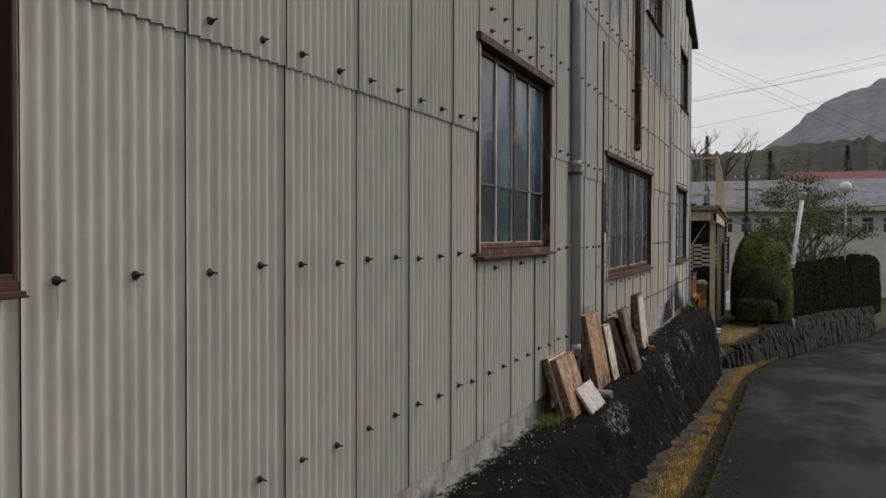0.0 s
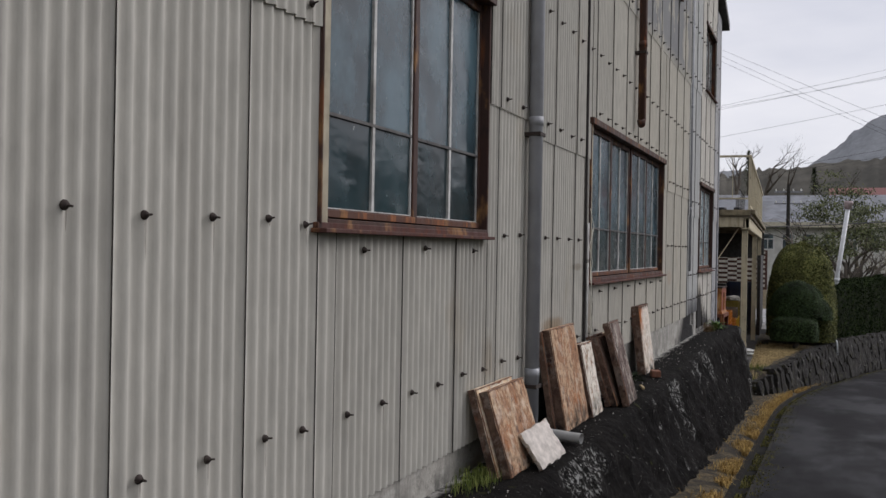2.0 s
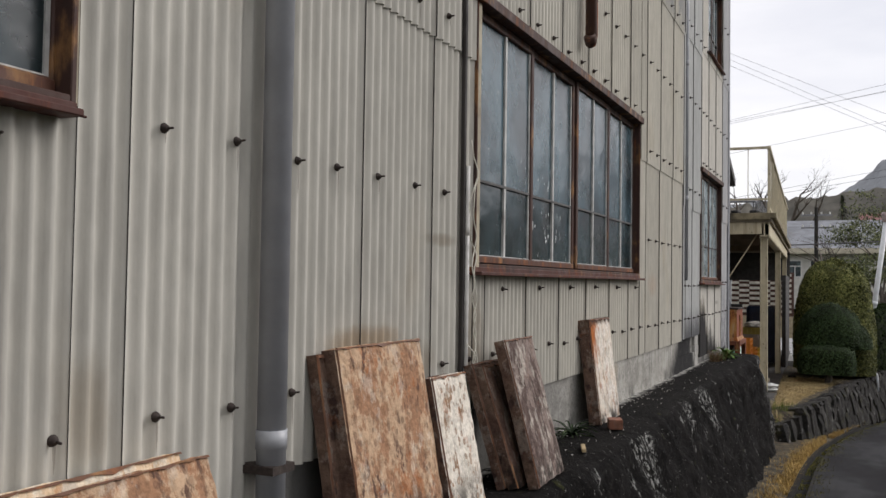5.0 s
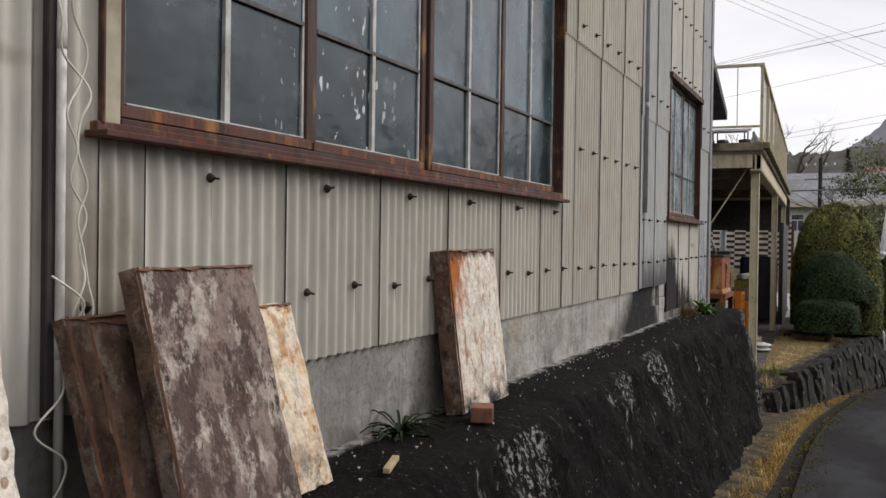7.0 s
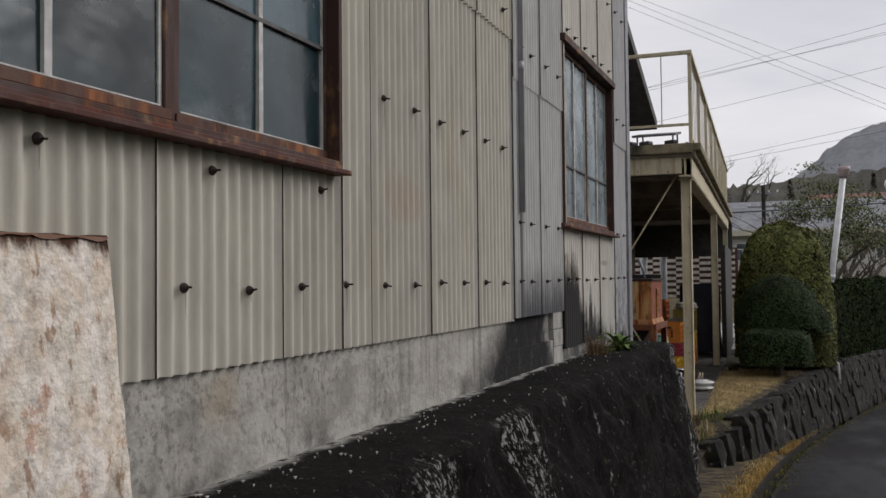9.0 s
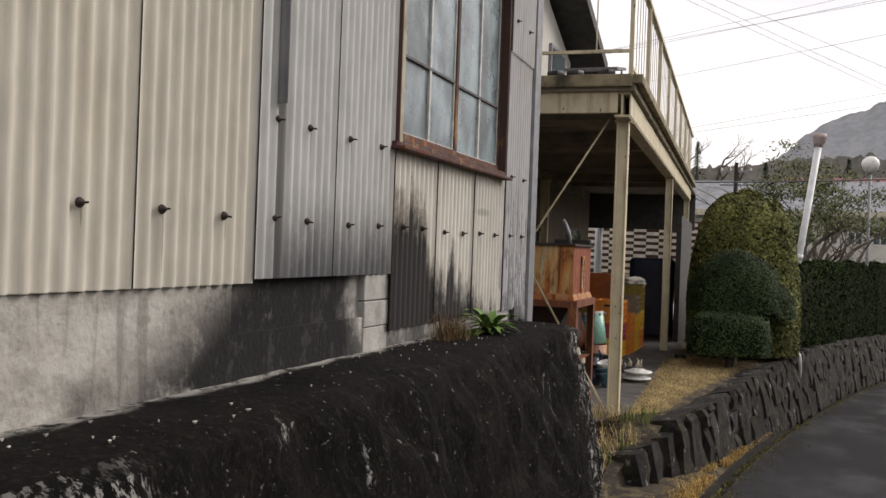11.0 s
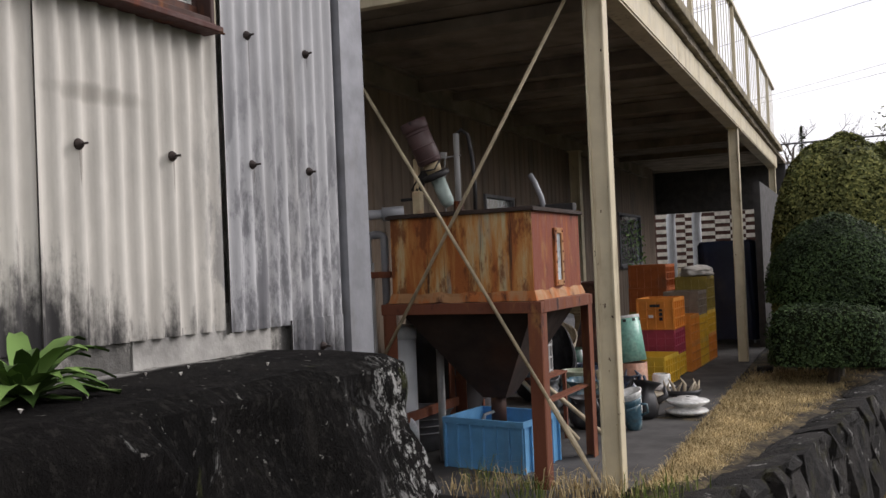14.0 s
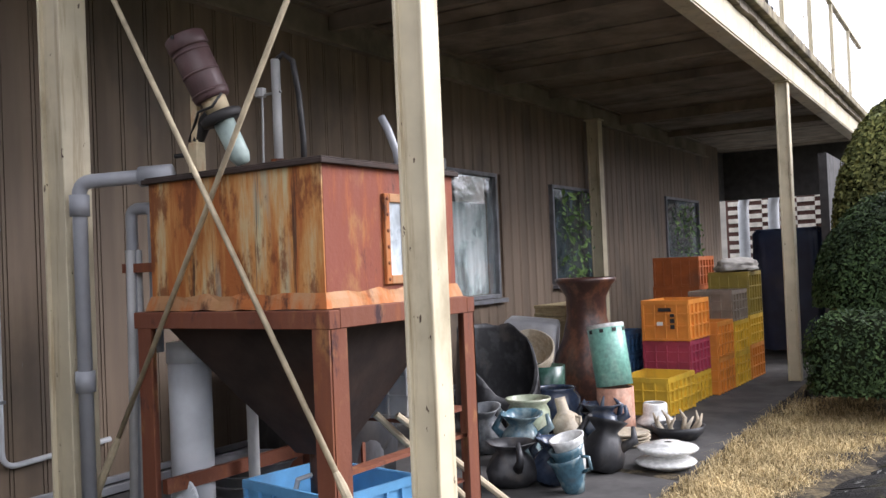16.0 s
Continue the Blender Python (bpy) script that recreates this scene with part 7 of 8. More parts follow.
G_SAND = glaze("sandy_stoneware", (0.42, 0.35, 0.25), (0.50, 0.44, 0.34), 0.7)
G_GREY = glaze("grey_ash_glaze", (0.13, 0.14, 0.15), (0.26, 0.27, 0.27), 0.4)


def vessel(name, x, y, z, profile, material, label, category="pot", tilt=(0, 0, 0), seg=28, wobble=0.0, seed=0, extras=()):
    """A thrown pot: outer profile up, inner profile down, so that it is hollow."""
    inner = [(max(0.0, r - 0.012), h) for r, h in profile[::-1] if r > 0.012]
    full = [(0.0, profile[0][1])] + list(profile) + [(inner[0][0], profile[-1][1])] + [(r, max(h, profile[0][1] + 0.015)) for r, h in inner[1:]] + [(0.0, profile[0][1] + 0.016)]
    root = thing(name, pose(x, y, z, *tilt), label, category, "pottery under the deck")
    part("body", lathe(full, seg, None, wobble, seed), material, root, "", True)
    for nm, bm, mt in extras:
        part(nm, bm, mt, root, "", True)
    return root


F = FLOOR
vessel("tall_vase", -2.77, 26.0, F, [(0.15, 0), (0.25, 0.08), (0.30, 0.22), (0.28, 0.40), (0.20, 0.60), (0.165, 0.76), (0.165, 0.92), (0.22, 1.02), (0.25, 1.05), (0.245, 1.075)], G_BROWN, "tall iron-brown vase with a flared rim", "vase")
vessel("ring_stand", -2.16, 25.08, F, [(0.135, 0), (0.132, 0.1), (0.128, 0.33)], G_TERRA, "pink terracotta tube painted with a dark motif", "vase", extras=[
    ("motif", tube([(0.10, -0.092, 0.08), (0.07, -0.118, 0.14), (0.085, -0.108, 0.22), (0.045, -0.128, 0.27)], [0.010, 0.02, 0.022, 0.006], 8), G_NAVY), ("motif", tube([(-0.02, -0.133, 0.10), (-0.05, -0.125, 0.2), (-0.03, -0.13, 0.28)], [0.006, 0.018, 0.006], 8), G_NAVY)])
mint = vessel("mint_cylinder", -2.16, 25.08, F + 0.335, [(0.128, 0), (0.128, 0.2), (0.13, 0.43)], G_MINT, "mint-green glazed cylinder leaning upon another tube", "vase", (-4, -9, 0))
for i in range(9):
    a = i * 0.698
    # Black plates paint the dark of small openings below the rim.
    part("window_cut", boxes((-0.014, 0.014, -0.002, 0.002, -0.012, 0.012)), BLACK_IRON, mint)
    mint.children[-1].matrix_basis = pose(0.1305 * math.cos(a), 0.1305 * math.sin(a), 0.385, 0, 0, math.degrees(a) + 90)
part("rim_band", tube([(0, 0, 0.405), (0, 0, 0.432)], 0.1315, 28, None, False), G_WHITE, mint, "white rim", True)
jar = vessel("black_jar", -2.93, 24.78, F, [(0.19, 0), (0.27, 0.06), (0.305, 0.16), (0.31, 0.27), (0.30, 0.37), (0.295, 0.46), (0.29, 0.55), (0.285, 0.64), (0.28, 0.74), (0.28, 0.84)], G_BLACK, "large black stoneware jar with one side cut away", "jar", (0, 0, 0), 40)
cut = bmesh.new()
cut.from_mesh(jar.children[0].data)
for v in cut.verts:
    turn = abs((math.atan2(v.co.y, v.co.x) + 0.55 + math.pi) % (2 * math.pi) - math.pi)
    v.co.z = min(v.co.z, 0.27 + 0.5 * (0.5 - 0.5 * math.cos(min(math.pi, turn * 1.3))) + 0.012 * math.sin(turn * 9))
cut.to_mesh(jar.children[0].data)
cut.free()
vessel("tilted_bowl", -3.12, 25.66, F + 0.32, [(0.05, 0), (0.10, 0.02), (0.17, 0.10), (0.20, 0.2), (0.21, 0.30)], G_SAND, "sandy bowl tilted towards the lane on an orange foot", "bowl", (38, 18, 0), wobble=0.05)
vessel("bowl_stand", -3.06, 25.6, F, [(0.10, 0), (0.10, 0.1), (0.075, 0.22), (0.09, 0.34)], G_TERRA, "orange terracotta stand under a bowl", "stand")
# The hole is a black disc painted as the dark inside.
vessel("navy_pot", -2.60, 25.03, F, [(0.10, 0), (0.16, 0.06), (0.19, 0.15), (0.175, 0.25), (0.14, 0.30), (0.15, 0.315)], G_NAVY, "round dark blue pot with a pierced side", "pot", extras=[("hole", lathe([(0.0, 0.0), (0.025, 0.0), (0.028, 0.004), (0.0, 0.006)], 14), BLACK_IRON)])
vessel("celadon_pot", -2.50, 24.43, F, [(0.07, 0), (0.12, 0.06), (0.15, 0.16), (0.14, 0.25), (0.12, 0.29), (0.15, 0.315), (0.15, 0.33)], G_CELADON, "pale celadon pot with a rolled rim", "pot")
vessel("green_bowl", -2.88, 25.42, F, [(0.07, 0), (0.13, 0.1), (0.155, 0.24), (0.16, 0.42)], glaze("dark_green_glaze", (0.03, 0.08, 0.06), (0.06, 0.12, 0.09)), "dark green deep glazed bowl", "bowl")
for i, (x, y, r, h, mt, lab, tl) in enumerate((
        (-2.36, 24.08, 0.14, 0.30, G_TEAL, "blue-green vase with a pinched rim", (6, 0, 30)), (-2.68, 24.22, 0.13, 0.30, G_GREY, "grey ash-glazed pinched vase", (0, -10, 80)),
        (-1.93, 23.62, 0.12, 0.25, G_NAVY, "dark blue crumpled glazed vase", (0, 6, 0)), (-2.12, 23.50, 0.15, 0.24, G_BLACK, "black crumpled stoneware vase", (0, 0, 140)), (-1.80, 23.98, 0.13, 0.30, G_BLACK, "dark crumpled stoneware vase", (-12, 10, 20)),
        (-2.19, 24.90, 0.15, 0.24, G_NAVY, "dark blue ribbed glazed bowl", (0, 0, 0)))):
    vessel("crumpled_vase", x, y, F, [(r * 0.55, 0), (r * 0.9, h * 0.15), (r, h * 0.4), (r * 0.75, h * 0.65), (r * 0.5, h * 0.78), (r * 0.75, h * 0.92), (r * 0.95, h)], mt, lab, "vase", tl, 24, 0.28, i * 3.1,
           [("lug", tube([(r * 0.7, 0, h * 0.5), (r * 1.25, 0, h * 0.7), (r * 1.1, 0.02, h * 0.95)], [0.03, 0.026, 0.012], 8), mt), ("lug", tube([(-r * 0.7, 0, h * 0.45), (-r * 1.2, 0.01, h * 0.7), (-r * 0.8, 0, h * 1.05)], [0.03, 0.024, 0.012], 8), mt)])
for i in range(3):
    vessel("cup", -1.74, 23.51 + 0.012 * i, F + 0.05 * i, [(0.05, 0), (0.062, 0.04), (0.085, 0.17), (0.098, 0.20)], G_TEAL if i < 2 else G_WHITE, "blue-green cup in a leaning stack" if i < 2 else "pale cup on top of a stack", "cup", (12, -10, 0), extras=[("handle", tube([(0.075, -0.02, 0.15), (0.13, -0.03, 0.14), (0.125, -0.03, 0.08), (0.068, -0.02, 0.06)], 0.010, 8), G_TEAL)] if i == 1 else ())
vessel("sandy_jug", -2.25, 24.55, F, [(0.06, 0), (0.09, 0.05), (0.098, 0.13), (0.085, 0.20), (0.040, 0.24), (0.036, 0.33)], G_SAND, "sandy stoneware jug with a narrow neck", "jug", (0, -14, 0), 24, 0.12, 5,
       [("handle", tube([(0.05, 0.0, 0.2), (0.11, 0, 0.18), (0.09, 0, 0.08)], 0.012, 8), G_SAND)])
for i in range(4):
    vessel("oval_plate", -1.97, 24.76, F + 0.022 * i, [(0.10, 0), (0.15, 0.008), (0.165, 0.02)], G_SAND, "sandy ribbed plate in a stack", "plate", (0, 0, 12 * i), 28, 0.06, i)
vessel("white_jar", -1.95, 25.28, F, [(0.055, 0), (0.075, 0.02), (0.14, 0.055), (0.145, 0.07), (0.10, 0.10), (0.085, 0.12), (0.085, 0.19), (0.075, 0.2)], G_WHITE, "white lidded jar with a broad flange", "jar")
for i, (x, y, z) in enumerate(((-1.50, 24.22, F), (-1.49, 24.23, F + 0.075))):
    vessel("flat_dish", x, y, z, [(0.10, 0.0), (0.165, 0.028), (0.178, 0.04), (0.165, 0.052), (0.09, 0.066), (0.085, 0.074), (0.03, 0.075)], G_WHITE, "large white glazed dish stacked on the floor", "dish", (0, 0, 30 * i))
tray = vessel("dark_basin", -1.72, 25.08, F, [(0.12, 0), (0.17, 0.05), (0.18, 0.09)], G_BLACK, "dark basin holding pale horn-shaped sherds", "basin")
for i in range(8):
    a = i * 0.785
    ob = link("sherd", tube([(0.10 * math.cos(a), 0.10 * math.sin(a), 0.045), (0.15 * math.cos(a), 0.15 * math.sin(a), 0.12), (0.16 * math.cos(a + 0.25), 0.16 * math.sin(a + 0.25), 0.18)], [0.018, 0.015, 0.005], 7), G_SAND, None, True)
    ob.matrix_basis = pose(-1.72, 25.08, F - 0.012)
    tagged(ob, "pale horn-shaped pottery sherd in a basin", "sherd", "sherds in the basin")
# odds and ends at the back wall
CARD = plain("grey_cardboard", (0.44, 0.44, 0.45), 0.9, var=0.2, scale=6)
ob = link("paper_sack", bevelled(boxes((-0.22, 0.22, -0.18, 0.18, 0, 0.75)), 0.05, 3), CARD, None, True)
ob.matrix_basis = pose(-3.3, 25.9, F, 4, 6, 20)
tagged(ob, "crumpled grey paper sack against the siding", "sack")
root = thing("plank_stack", pose(-3.15, 26.5, F), "stack of weathered boards by the wall", "boards")
for i in range(5):
    part("plank", bevelled(boxes((-0.16 + 0.01 * (i % 2), 0.16, -0.4, 0.4, 0.68 + i * 0.034, 0.71 + i * 0.034)), 0.004, 1), bpy.data.materials["dry_wood"], root)
for sy in (-0.36, 0.32):
    part("trestle", boxes((-0.14, 0.14, sy, sy + 0.04, 0, 0.68)), bpy.data.materials["dry_wood"], root)

# behind the tank: a low shelf, white bins, leaning timber
root = thing("low_shelf", pose(-2.42, 22.84, F), "low rusty steel shelf behind the tank", "shelf")
part("top", boxes((-0.42, 0.30, -0.22, 0.25, 0.485, 0.50)), TANK_FRAME, root)
for sx in (-0.40, 0.27):
    for sy in (-0.2, 0.21):
        part("leg", boxes((sx, sx + 0.025, sy, sy + 0.025, 0, 0.485)), TANK_FRAME, root)
part("lower_top", boxes((-0.40, 0.28, -0.2, 0.23, 0.12, 0.13)), TANK_FRAME, root)
crate(-2.36, 22.81, F + 0.50, 0.32, 0.36, 0.30, PVC_PALE, "white plastic bin on a low shelf", 6, True, "")
crate(-2.72, 22.86, F + 0.50, 0.34, 0.34, 0.26, plain("grey_plastic_bin", (0.16, 0.17, 0.18), 0.6, dirty=0.5), "grey plastic bin on a low shelf", 0, False, "")
for i, (a, b) in enumerate((((-2.20, 22.58, F + 0.53), (-1.80, 23.02, F + 0.015)), ((-2.32, 22.57, F + 0.53), (-2.02, 22.97, F + 0.015)))):
    a, b = Vector(a), Vector(b)
    root = thing("pole", Matrix.Translation(b), "pale wooden pole leaning on the shelf", "pole")
    part("shaft", tube([a - b, (a - b) * 0.5, (0, 0, 0)], 0.017, 8), plain("pale_pole", (0.48, 0.40, 0.27), 0.8) if i == 0 else bpy.data.materials["pale_pole"], root)
root = thing("metal_drum", pose(-2.98, 23.15, F), "galvanised drum in the dark behind the tank", "drum")
part("shell", lathe([(0.0, 0.02), (0.2, 0.0), (0.2, 0.42), (0.21, 0.43), (0.2, 0.44), (0.2, 0.80), (0.0, 0.81)], 28), GALV, root, "", True)

# Lump added to darken the siding seen under and behind the tank.
HEAP = plain("dark_filler", (0.018, 0.018, 0.020), 0.6, var=0.3, scale=6, dirty=0.3)
lump("plastic_sheet", -3.15, 23.25, F, 0.34, 0.55, 0.62, HEAP, 7, "near-black lump added to darken the space behind the tank", "heap", 0.3)
for i in range(4):
    root = thing("basin", pose(-3.02 + 0.01 * i, 22.42, F + 0.01 + i * 0.05, 0, 0, 25 * i), "dented grey metal basin in a low stack", "basin", "stacked metal basins")
    part("bowl", lathe([(0.0, 0.0), (0.16, 0.0), (0.20, 0.10), (0.215, 0.13), (0.22, 0.132), (0.205, 0.12), (0.155, 0.012), (0.0, 0.010)], 26), GALV, root, "", True)
    part("rim", tube([(0.218 * math.cos(k * 0.2618), 0.218 * math.sin(k * 0.2618), 0.132) for k in range(25)], 0.006, 6), GALV, root)

# conduit on the siding and creepers before the dark windows
root = thing("white_conduit", DM @ pose(-2.345, 0.0, -0.70), "white conduit bending along the foot of the siding", "conduit")
part("pipe", tube([(0, 0, 2.2)] + bend((0, 0, 1.0), (0, 0, 0), (0, 0.6, 0.03), 0.08), 0.014, 10), WHITE_PVC, root, "", True)
for q in (0.3, 1.1, 1.9):
    part("clip", boxes((-0.025, 0.017, -0.02, 0.02, q, q + 0.015)), GALV, root)


def creeper(y0, y1, z0, z1, count, seed):
    rg = random.Random(seed)
    root = thing("creeper", DM @ pose(-2.30, (y0 + y1) / 2, FLOOR), "green climbing plant before a dark window", "plant")
    for i in range(5):
        bm = bmesh.new()
        yy = rg.uniform(y0, y1) - (y0 + y1) / 2
        tube([(0, yy * 0.4, 0), (0.02, yy * 0.8, (z0 - FLOOR) * 0.6), (0.0, yy, z0 - FLOOR), (0.01, yy + 0.05, z1 - FLOOR)], 0.004, 5, bm)
        part("stem", bm, BARK, root)
    def shape(u, v):
        return Vector((rg.uniform(-0.03, 0.06), (y0 - y1) / 2 + (y1 - y0) * u, z0 - FLOOR + (z1 - z0) * v)), Vector((1, -0.3, 0.3)).normalized()
    tagged(leaves_on("leaves", shape, count, 0.045, LEAF_FRESH, root, seed, 0.05), "", "", "", "stuff")


creeper(6.45, 7.15, -0.1, 0.9, 170, 5)
creeper(10.6, 11.9, 0.1, 0.9, 150, 6)

# ---- beyond the deck ----
LATTICE_W = plain("white_painted_board", (0.60, 0.56, 0.48), 0.7)
LATTICE_B = plain("dark_brown_board", (0.085, 0.035, 0.025), 0.7)
screen = tagged(new("lattice_screen"), "screen of staggered white and brown boards beyond the deck", "screen", "", "structure")
screen.matrix_basis = pose(-4.9, 37.5, -0.05)
part("backing", boxes((0, 3.1, 0.05, 0.10, 0, 1.45)), LATTICE_B, screen)
me = bpy.data.meshes.new("board")
b = boxes((0.0, 0.322, 0.0, 0.045, 0, 0.088))
b.to_mesh(me)
b.free()
me.materials.append(LATTICE_W)
for j in range(8):
    for i in range(9):
        ob = new("board", me)
        ob.parent = screen
        ob.matrix_basis = pose(0.06 + i * 0.33, 0, (0.02 if i % 2 else 0.11) + j * 0.172)
structure("wall_far", boxes((-4.9, -1.8, 37.4, 37.5, -0.75, -0.05)), plain("buff_render", (0.50, 0.42, 0.28), 0.9), "low buff rendered wall beyond the deck", "wall")
structure("yard", boxes((-8, -0.9, 33.0, 60, -1.6, -1.15)), plain("wet_pale_yard", (0.30, 0.30, 0.29), 0.3, var=0.3, scale=2), "wet pale yard beyond the deck", "yard")
for i in range(2):
    root = thing("white_duct", pose(-4.3 + i * 0.55, 36.6, -1.15), "white curved duct standing beyond the deck", "duct")
    part("duct", tube([(0, 0, 0), (0, 0, 2.2), (0.06, 0, 2.45), (0.22, 0, 2.55), (0.4, 0, 2.45)], 0.10, 14), WHITE_PVC, root, "", True)

# the house standing on the deck
HOUSE_W = plain("off_white_render", (0.55, 0.54, 0.50), 0.9, var=0.15, scale=2)
house = thing("upper_house", pose(-3.2, 23.4, 2.12), "off-white house with a dark sloping verge on the deck", "house")
bm = bmesh.new()
vs = [[bm.verts.new((x, y, z)) for y, z in ((-1.2, 0), (2.2, 0), (2.2, 1.05), (-1.2, 2.35))] for x in (-2.5, 0.42)]
bm.faces.new(vs[1])
bm.faces.new(vs[0][::-1])
for i in range(4):
    bm.faces.new((vs[0][i], vs[0][(i + 1) % 4], vs[1][(i + 1) % 4], vs[1][i]))
part("wall", bm, HOUSE_W, house)
bm = bmesh.new()
vs = [bm.verts.new((x, y, z + t)) for x in (-2.6, 0.86) for (y, z) in ((-3.0, 3.16), (2.72, 0.98)) for t in (0.0, 0.16)]
for f in ((0, 1, 3, 2), (4, 6, 7, 5), (0, 4, 5, 1), (2, 3, 7, 6), (0, 2, 6, 4), (1, 5, 7, 3)):
    bm.faces.new([vs[i] for i in f])
part("roof", bm, ROOF_DARK, house)
for yy in (-0.6, 0.9):
    wnd = part("window", boxes((0.42, 0.46, yy, yy + 0.8, 0.25, 1.05), bevel=0.004), GALV, house)
    part("pane", boxes((0.455, 0.465, yy + 0.05, yy + 0.75, 0.30, 1.0)), GLASS_DARK, wnd)
root = thing("metal_hood", pose(-1.85, 22.75, 2.12), "small metal hood on legs upon the deck", "hood")
part("roof", boxes((-0.28, 0.28, -0.3, 0.3, 0.30, 0.33)), GALV, root)
root.children[-1].matrix_basis = pose(0, 0, 0.05, 10, 0, 0)
for sx in (-0.24, 0.22):
    for sy in (-0.24, 0.22):
        part("leg", boxes((sx, sx + 0.02, sy, sy + 0.02, 0, 0.40 if sy > 0 else 0.31)), GALV, root)
rg = random.Random(44)
for i in range(9):
    ob = link("roof_tile", bevelled(boxes((-0.07, 0.07, -0.05, 0.05, 0, 0.05)), 0.018, 2), G_BLACK)
    ob.matrix_basis = DM @ pose(-2.1 + i * 0.24 + rg.uniform(-0.05, 0.05), -0.26, 2.146, rg.uniform(-8, 8) * 0, 0, rg.uniform(-40, 40))
    tagged(ob, "dark glazed tile shard on the deck edge", "tile", "tile shards on the deck edge")

# a low slatted screen lying back from the deck edge
root = thing("slat_screen", DM @ pose(-0.35, 4.6, 2.122), "weathered grey slatted screen standing on the deck", "screen")
for i in range(26):
    part("slat", boxes((-0.012, 0.012, i * 0.135, i * 0.135 + 0.11, 0.03, 0.74 + 0.02 * (i % 3))), GUTTER_CONC if i % 3 else PVC, root)
part("rail", boxes((-0.03, -0.012, 0, 3.5, 0.18, 0.23)), PVC, root)
part("rail", boxes((-0.03, -0.012, 0, 3.5, 0.58, 0.63)), PVC, root)
for yy in (0.05, 1.7, 3.4):
    part("foot", boxes((-0.16, -0.03, yy, yy + 0.04, 0, 0.04), (-0.05, -0.03, yy, yy + 0.04, 0.04, 0.6)), PVC, root)

# lamps and pipes near the hedges
root = thing("leaning_lamp_post", pose(0.22, 31.0, -1.4), "white leaning lamp post with a ribbed cap", "lamp post")
part("post", tube([(0, 0, 0), (0.52, 0, 4.05)], 0.062, 14), WHITE_PVC, root, "", True)
part("collar", tube([(0.24, 0, 1.9), (0.255, 0, 2.0)], 0.075, 14), WHITE_PVC, root, "", True)
part("cap", tube([(0.51, 0, 4.0), (0.515, 0, 4.06), (0.52, 0, 4.08), (0.527, 0, 4.14), (0.53, 0, 4.16), (0.537, 0, 4.24)], [0.085, 0.085, 0.11, 0.11, 0.125, 0.12], 16), plain("faded_pink_cap", (0.42, 0.34, 0.34), 0.6), root, "faded ribbed cap", True)
root = thing("globe_lamp", pose(2.85, 45.0, -3.2), "street lamp with a pale globe on a thin post", "street lamp")
part("post", tube([(0, 0, 0), (0, 0, 6.6)], 0.05, 10), GALV, root, "", True)
part("globe", lathe([(0.0, 6.56), (0.12, 6.58), (0.24, 6.72), (0.28, 6.86), (0.24, 7.0), (0.12, 7.1), (0.0, 7.12)], 20), G_WHITE, root, "", True)
root = thing("drain_pipe", pose(0.42, 28.35, -1.02), "white plastic drain pipe bending over the terrace edge", "pipe")
part("pipe", tube([(-0.30, 0.1, 0.02)] + bend((-0.2, 0.06, 0.03), (0.05, 0, 0.03), (0.07, -0.01, -0.35), 0.05), 0.025, 10), WHITE_PVC, root, "", True)
ob = link("rock", bevelled(boxes((-0.08, 0.08, -0.06, 0.06, 0, 0.07)), 0.02, 2), STONE)
ob.matrix_basis = pose(-1.25, 27.1, FLOOR - 0.005, 0, 0, 15)
tagged(ob, "dark stone lying at the edge of the dry grass", "rock")

# the low white building down the lane
far = thing("white_building", pose(4.0, 78.0, -4.0), "long low white building with a grey sheet roof", "building")
part("wall", boxes((-14, 16, 0, 8, 0, 7.7)), HOUSE_W, far)
ROOF_GREY = plain("grey_roof_sheets", (0.17, 0.18, 0.20), 0.6, var=0.3, scale=1.2)
bm = bmesh.new()
vs = [bm.verts.new(p) for p in ((-14.8, -0.9, 7.75), (16.8, -0.9, 7.75), (16.8, 5.5, 10.2), (-14.8, 5.5, 10.2), (-14.8, -0.9, 7.55), (16.8, -0.9, 7.55), (16.8, 12, 7.6), (-14.8, 12, 7.6))]
bm.faces.new((vs[0], vs[1], vs[2], vs[3]))
bm.faces.new((vs[4], vs[5], vs[1], vs[0]))
bm.faces.new((vs[3], vs[2], vs[6], vs[7]))
part("roof", bm, ROOF_GREY, far)
part("fascia", boxes((-14.8, 16.8, -0.98, -0.9, 7.35, 7.75)), plain("cream_fascia", (0.50, 0.46, 0.36), 0.8), far)
for i in range(19):
    a = -13 + i * 1.5
    wnd = part("window", boxes((a, a + 0.95, -0.05, 0.0, 5.6, 6.9)), G_WHITE, far)
    part("pane", boxes((a + 0.08, a + 0.44, -0.07, -0.05, 5.68, 6.4), (a + 0.51, a + 0.87, -0.07, -0.05, 5.68, 6.4), (a + 0.08, a + 0.87, -0.07, -0.05, 6.48, 6.82)), GLASS_DARK, wnd)
red = thing("red_roof_house", pose(14.0, 96.0, -4.0), "long house with a dull red roof behind the white building", "building")
part("wall", boxes((-13, 14, 0, 8, 0, 10.3)), HOUSE_W, red)
bm = bmesh.new()
vs = [bm.verts.new(p) for p in ((-13.6, -0.6, 10.3), (14.6, -0.6, 10.3), (14.6, 4, 11.9), (-13.6, 4, 11.9), (14.6, 8.6, 10.3), (-13.6, 8.6, 10.3))]
bm.faces.new(vs[:4])
bm.faces.new((vs[3], vs[2], vs[4], vs[5]))
part("roof", bm, plain("dull_red_roof", (0.17, 0.055, 0.05), 0.7), red)


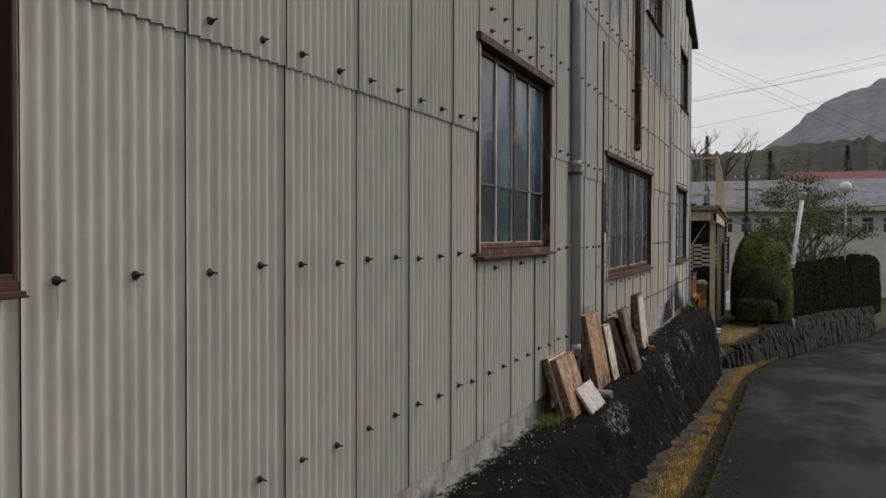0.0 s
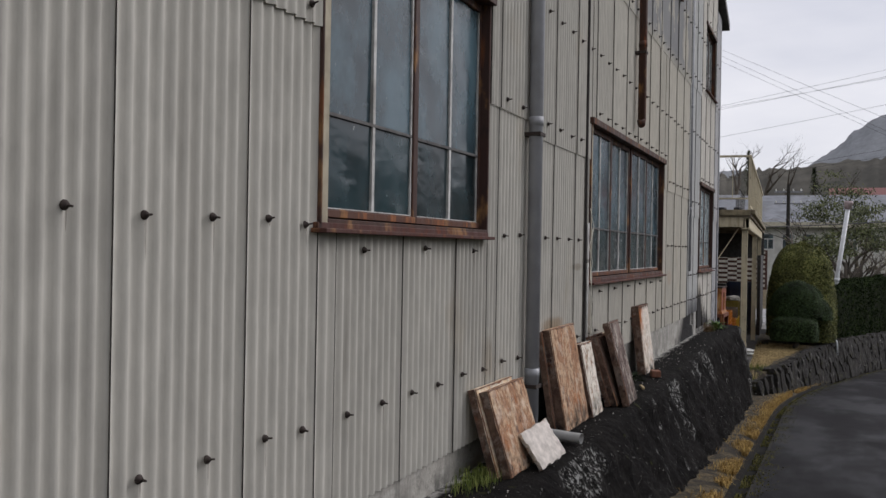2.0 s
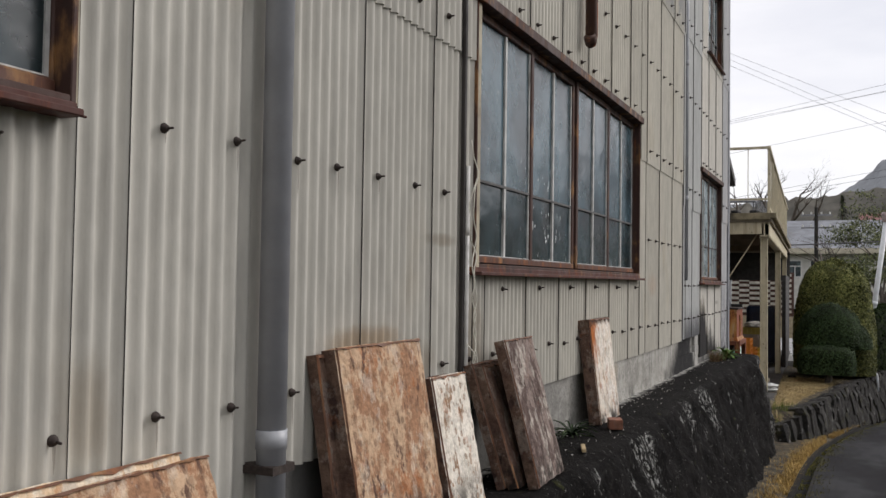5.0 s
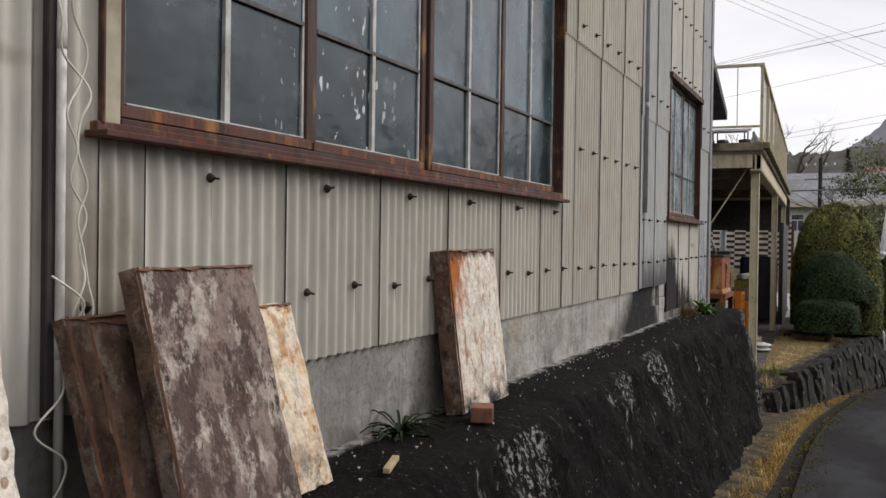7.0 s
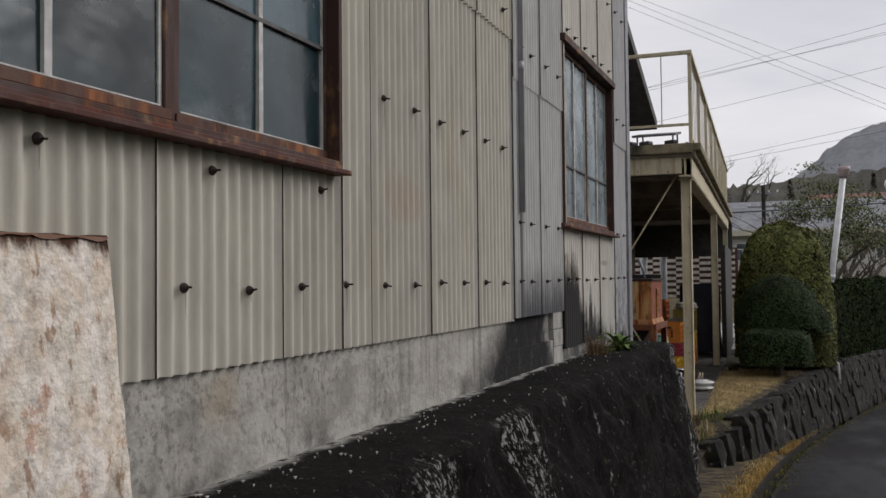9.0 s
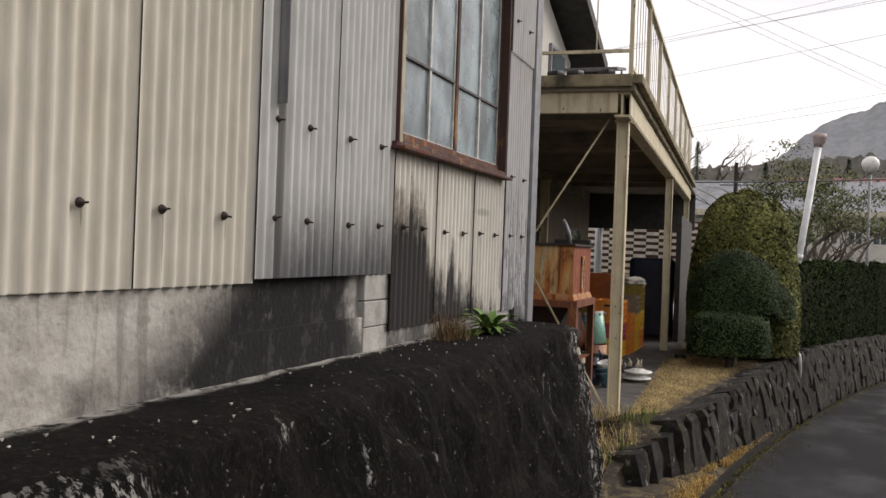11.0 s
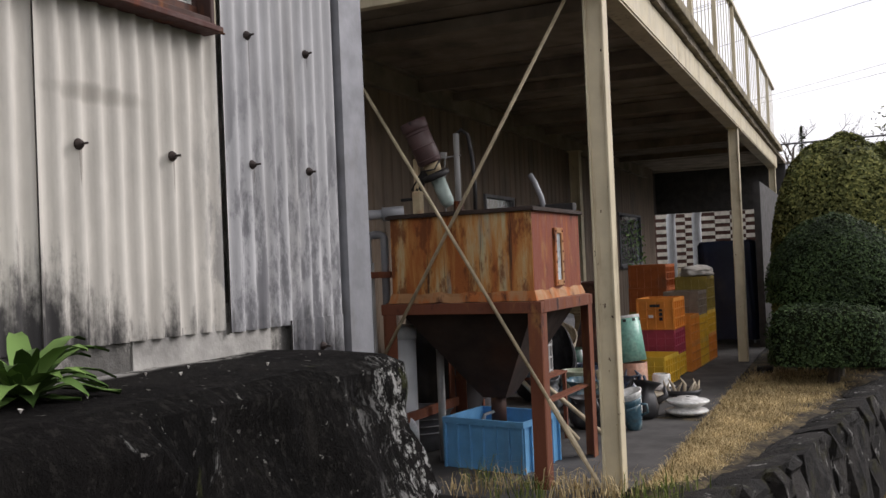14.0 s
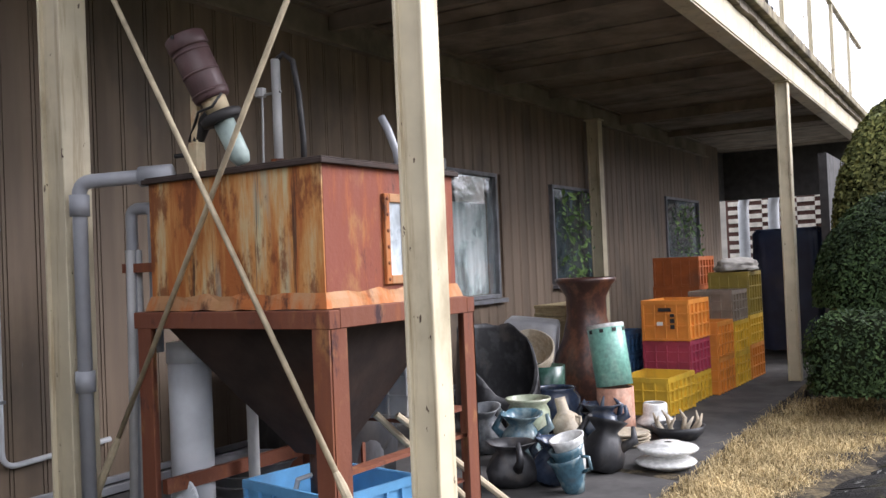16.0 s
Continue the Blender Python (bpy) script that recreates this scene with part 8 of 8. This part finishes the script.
def pole(x, y, z, h):
    root = thing("utility_pole", pose(x, y, z), "concrete utility pole with crossarms", "utility pole")
    part("post", tube([(0, 0, 0), (0, 0, h)], [0.17, 0.11], 10), GUTTER_CONC, root, "", True)
    for q in (0.5, 1.3):
        part("crossarm", boxes((-0.9, 0.9, -0.05, 0.05, h - q - 0.05, h - q + 0.05)), GALV, root)
        for s in (-0.8, -0.3, 0.3, 0.8):
            part("insulator", tube([(s, 0, h - q + 0.05), (s, 0, h - q + 0.2)], 0.05, 8), G_WHITE, root)


pole(-2.2, 68.0, -4.0, 10.0)
CABLE = plain("black_cable", (0.06, 0.06, 0.065), 0.6)


def cable(a, b, sag, r, label="thin black overhead cable across the sky"):
    a, b = Vector(a), Vector(b)
    root = thing("overhead_cable", Matrix.Translation(a), label, "cable", "overhead cables")
    part("wire", tube([(b - a) * (i / 16) + Vector((0, 0, -sag * 4 * (i / 16) * (1 - i / 16))) for i in range(17)], r, 5), CABLE, root)


pole(-9.0, 45.0, -1.3, 15.0)
pole(17.0, 45.0, -2.0, 16.5)
for (xa, za), (xb, zb) in (((-5.7, 10.75), (3.45, 6.0)), ((-4.9, 10.85), (1.5, 7.7)), ((-5.3, 10.8), (3.5, 6.15)), ((-2.3, 8.4), (4.0, 9.6)), ((-2.9, 8.1), (4.0, 9.28)), ((-1.9, 8.3), (4.0, 9.18)), ((-1.6, 5.2), (4.0, 6.2)), ((-1.6, 5.0), (4.0, 5.85)), ((1.5, 7.65), (4.0, 8.1))):
    rise = (zb - za) / (xb - xa)
    cable((-9.0, 45.0, za + rise * (-9.0 - xa)), (17.0, 45.0, zb + rise * (17.0 - xb)), 0.12, 0.006)
cable((-1.75, 33.9, 2.15), (17.0, 45.0, 4.6), 0.35, 0.018)
# far trees standing on the slope's crest
rg = random.Random(77)
for i, (deg, dist, h, kind) in enumerate(((-4.2, 150, 9, 1), (-3.1, 150, 12, 0), (-2.3, 160, 11, 0), (-5.0, 155, 13, 0), (-0.6, 170, 7, 1), (1.5, 175, 8, 0), (-6.5, 150, 11, 0), (3.6, 180, 8, 1), (5.2, 180, 8, 0))):
    a = radians(deg)
    x, y = dist * math.sin(a), dist * math.cos(a)
    z = 0.055 * dist
    if kind == 0:
        tree("bare_tree", x, y, z, h, 50 + i, "leafless tree on the far slope")
    else:
        root = thing("conifer", pose(x, y, z), "dark conifer on the far slope", "tree")
        part("trunk", tube([(0, 0, 0), (0, 0, h)], [0.25, 0.04], 6), BARK, root)
        verts, faces = [], []
        for _ in range(900):
            t = rg.random() ** 0.7
            r = (1 - t) * h * 0.2 * rg.uniform(0.3, 1.0)
            q = rg.uniform(0, 6.283)
            p = Vector((r * math.cos(q), r * math.sin(q), h * (0.1 + 0.9 * t)))
            s = rg.uniform(0.2, 0.5)
            k = len(verts)
            verts += [tuple(p), tuple(p + Vector((math.cos(q) * s, math.sin(q) * s, -s * 0.4))), tuple(p + Vector((-math.sin(q) * s * 0.5, math.cos(q) * s * 0.5, -s * 0.1)))]
            faces.append((k, k + 1, k + 2))
        tagged(from_lists("crown", verts, faces, LEAF_PINE, root), "", "", "", "stuff")
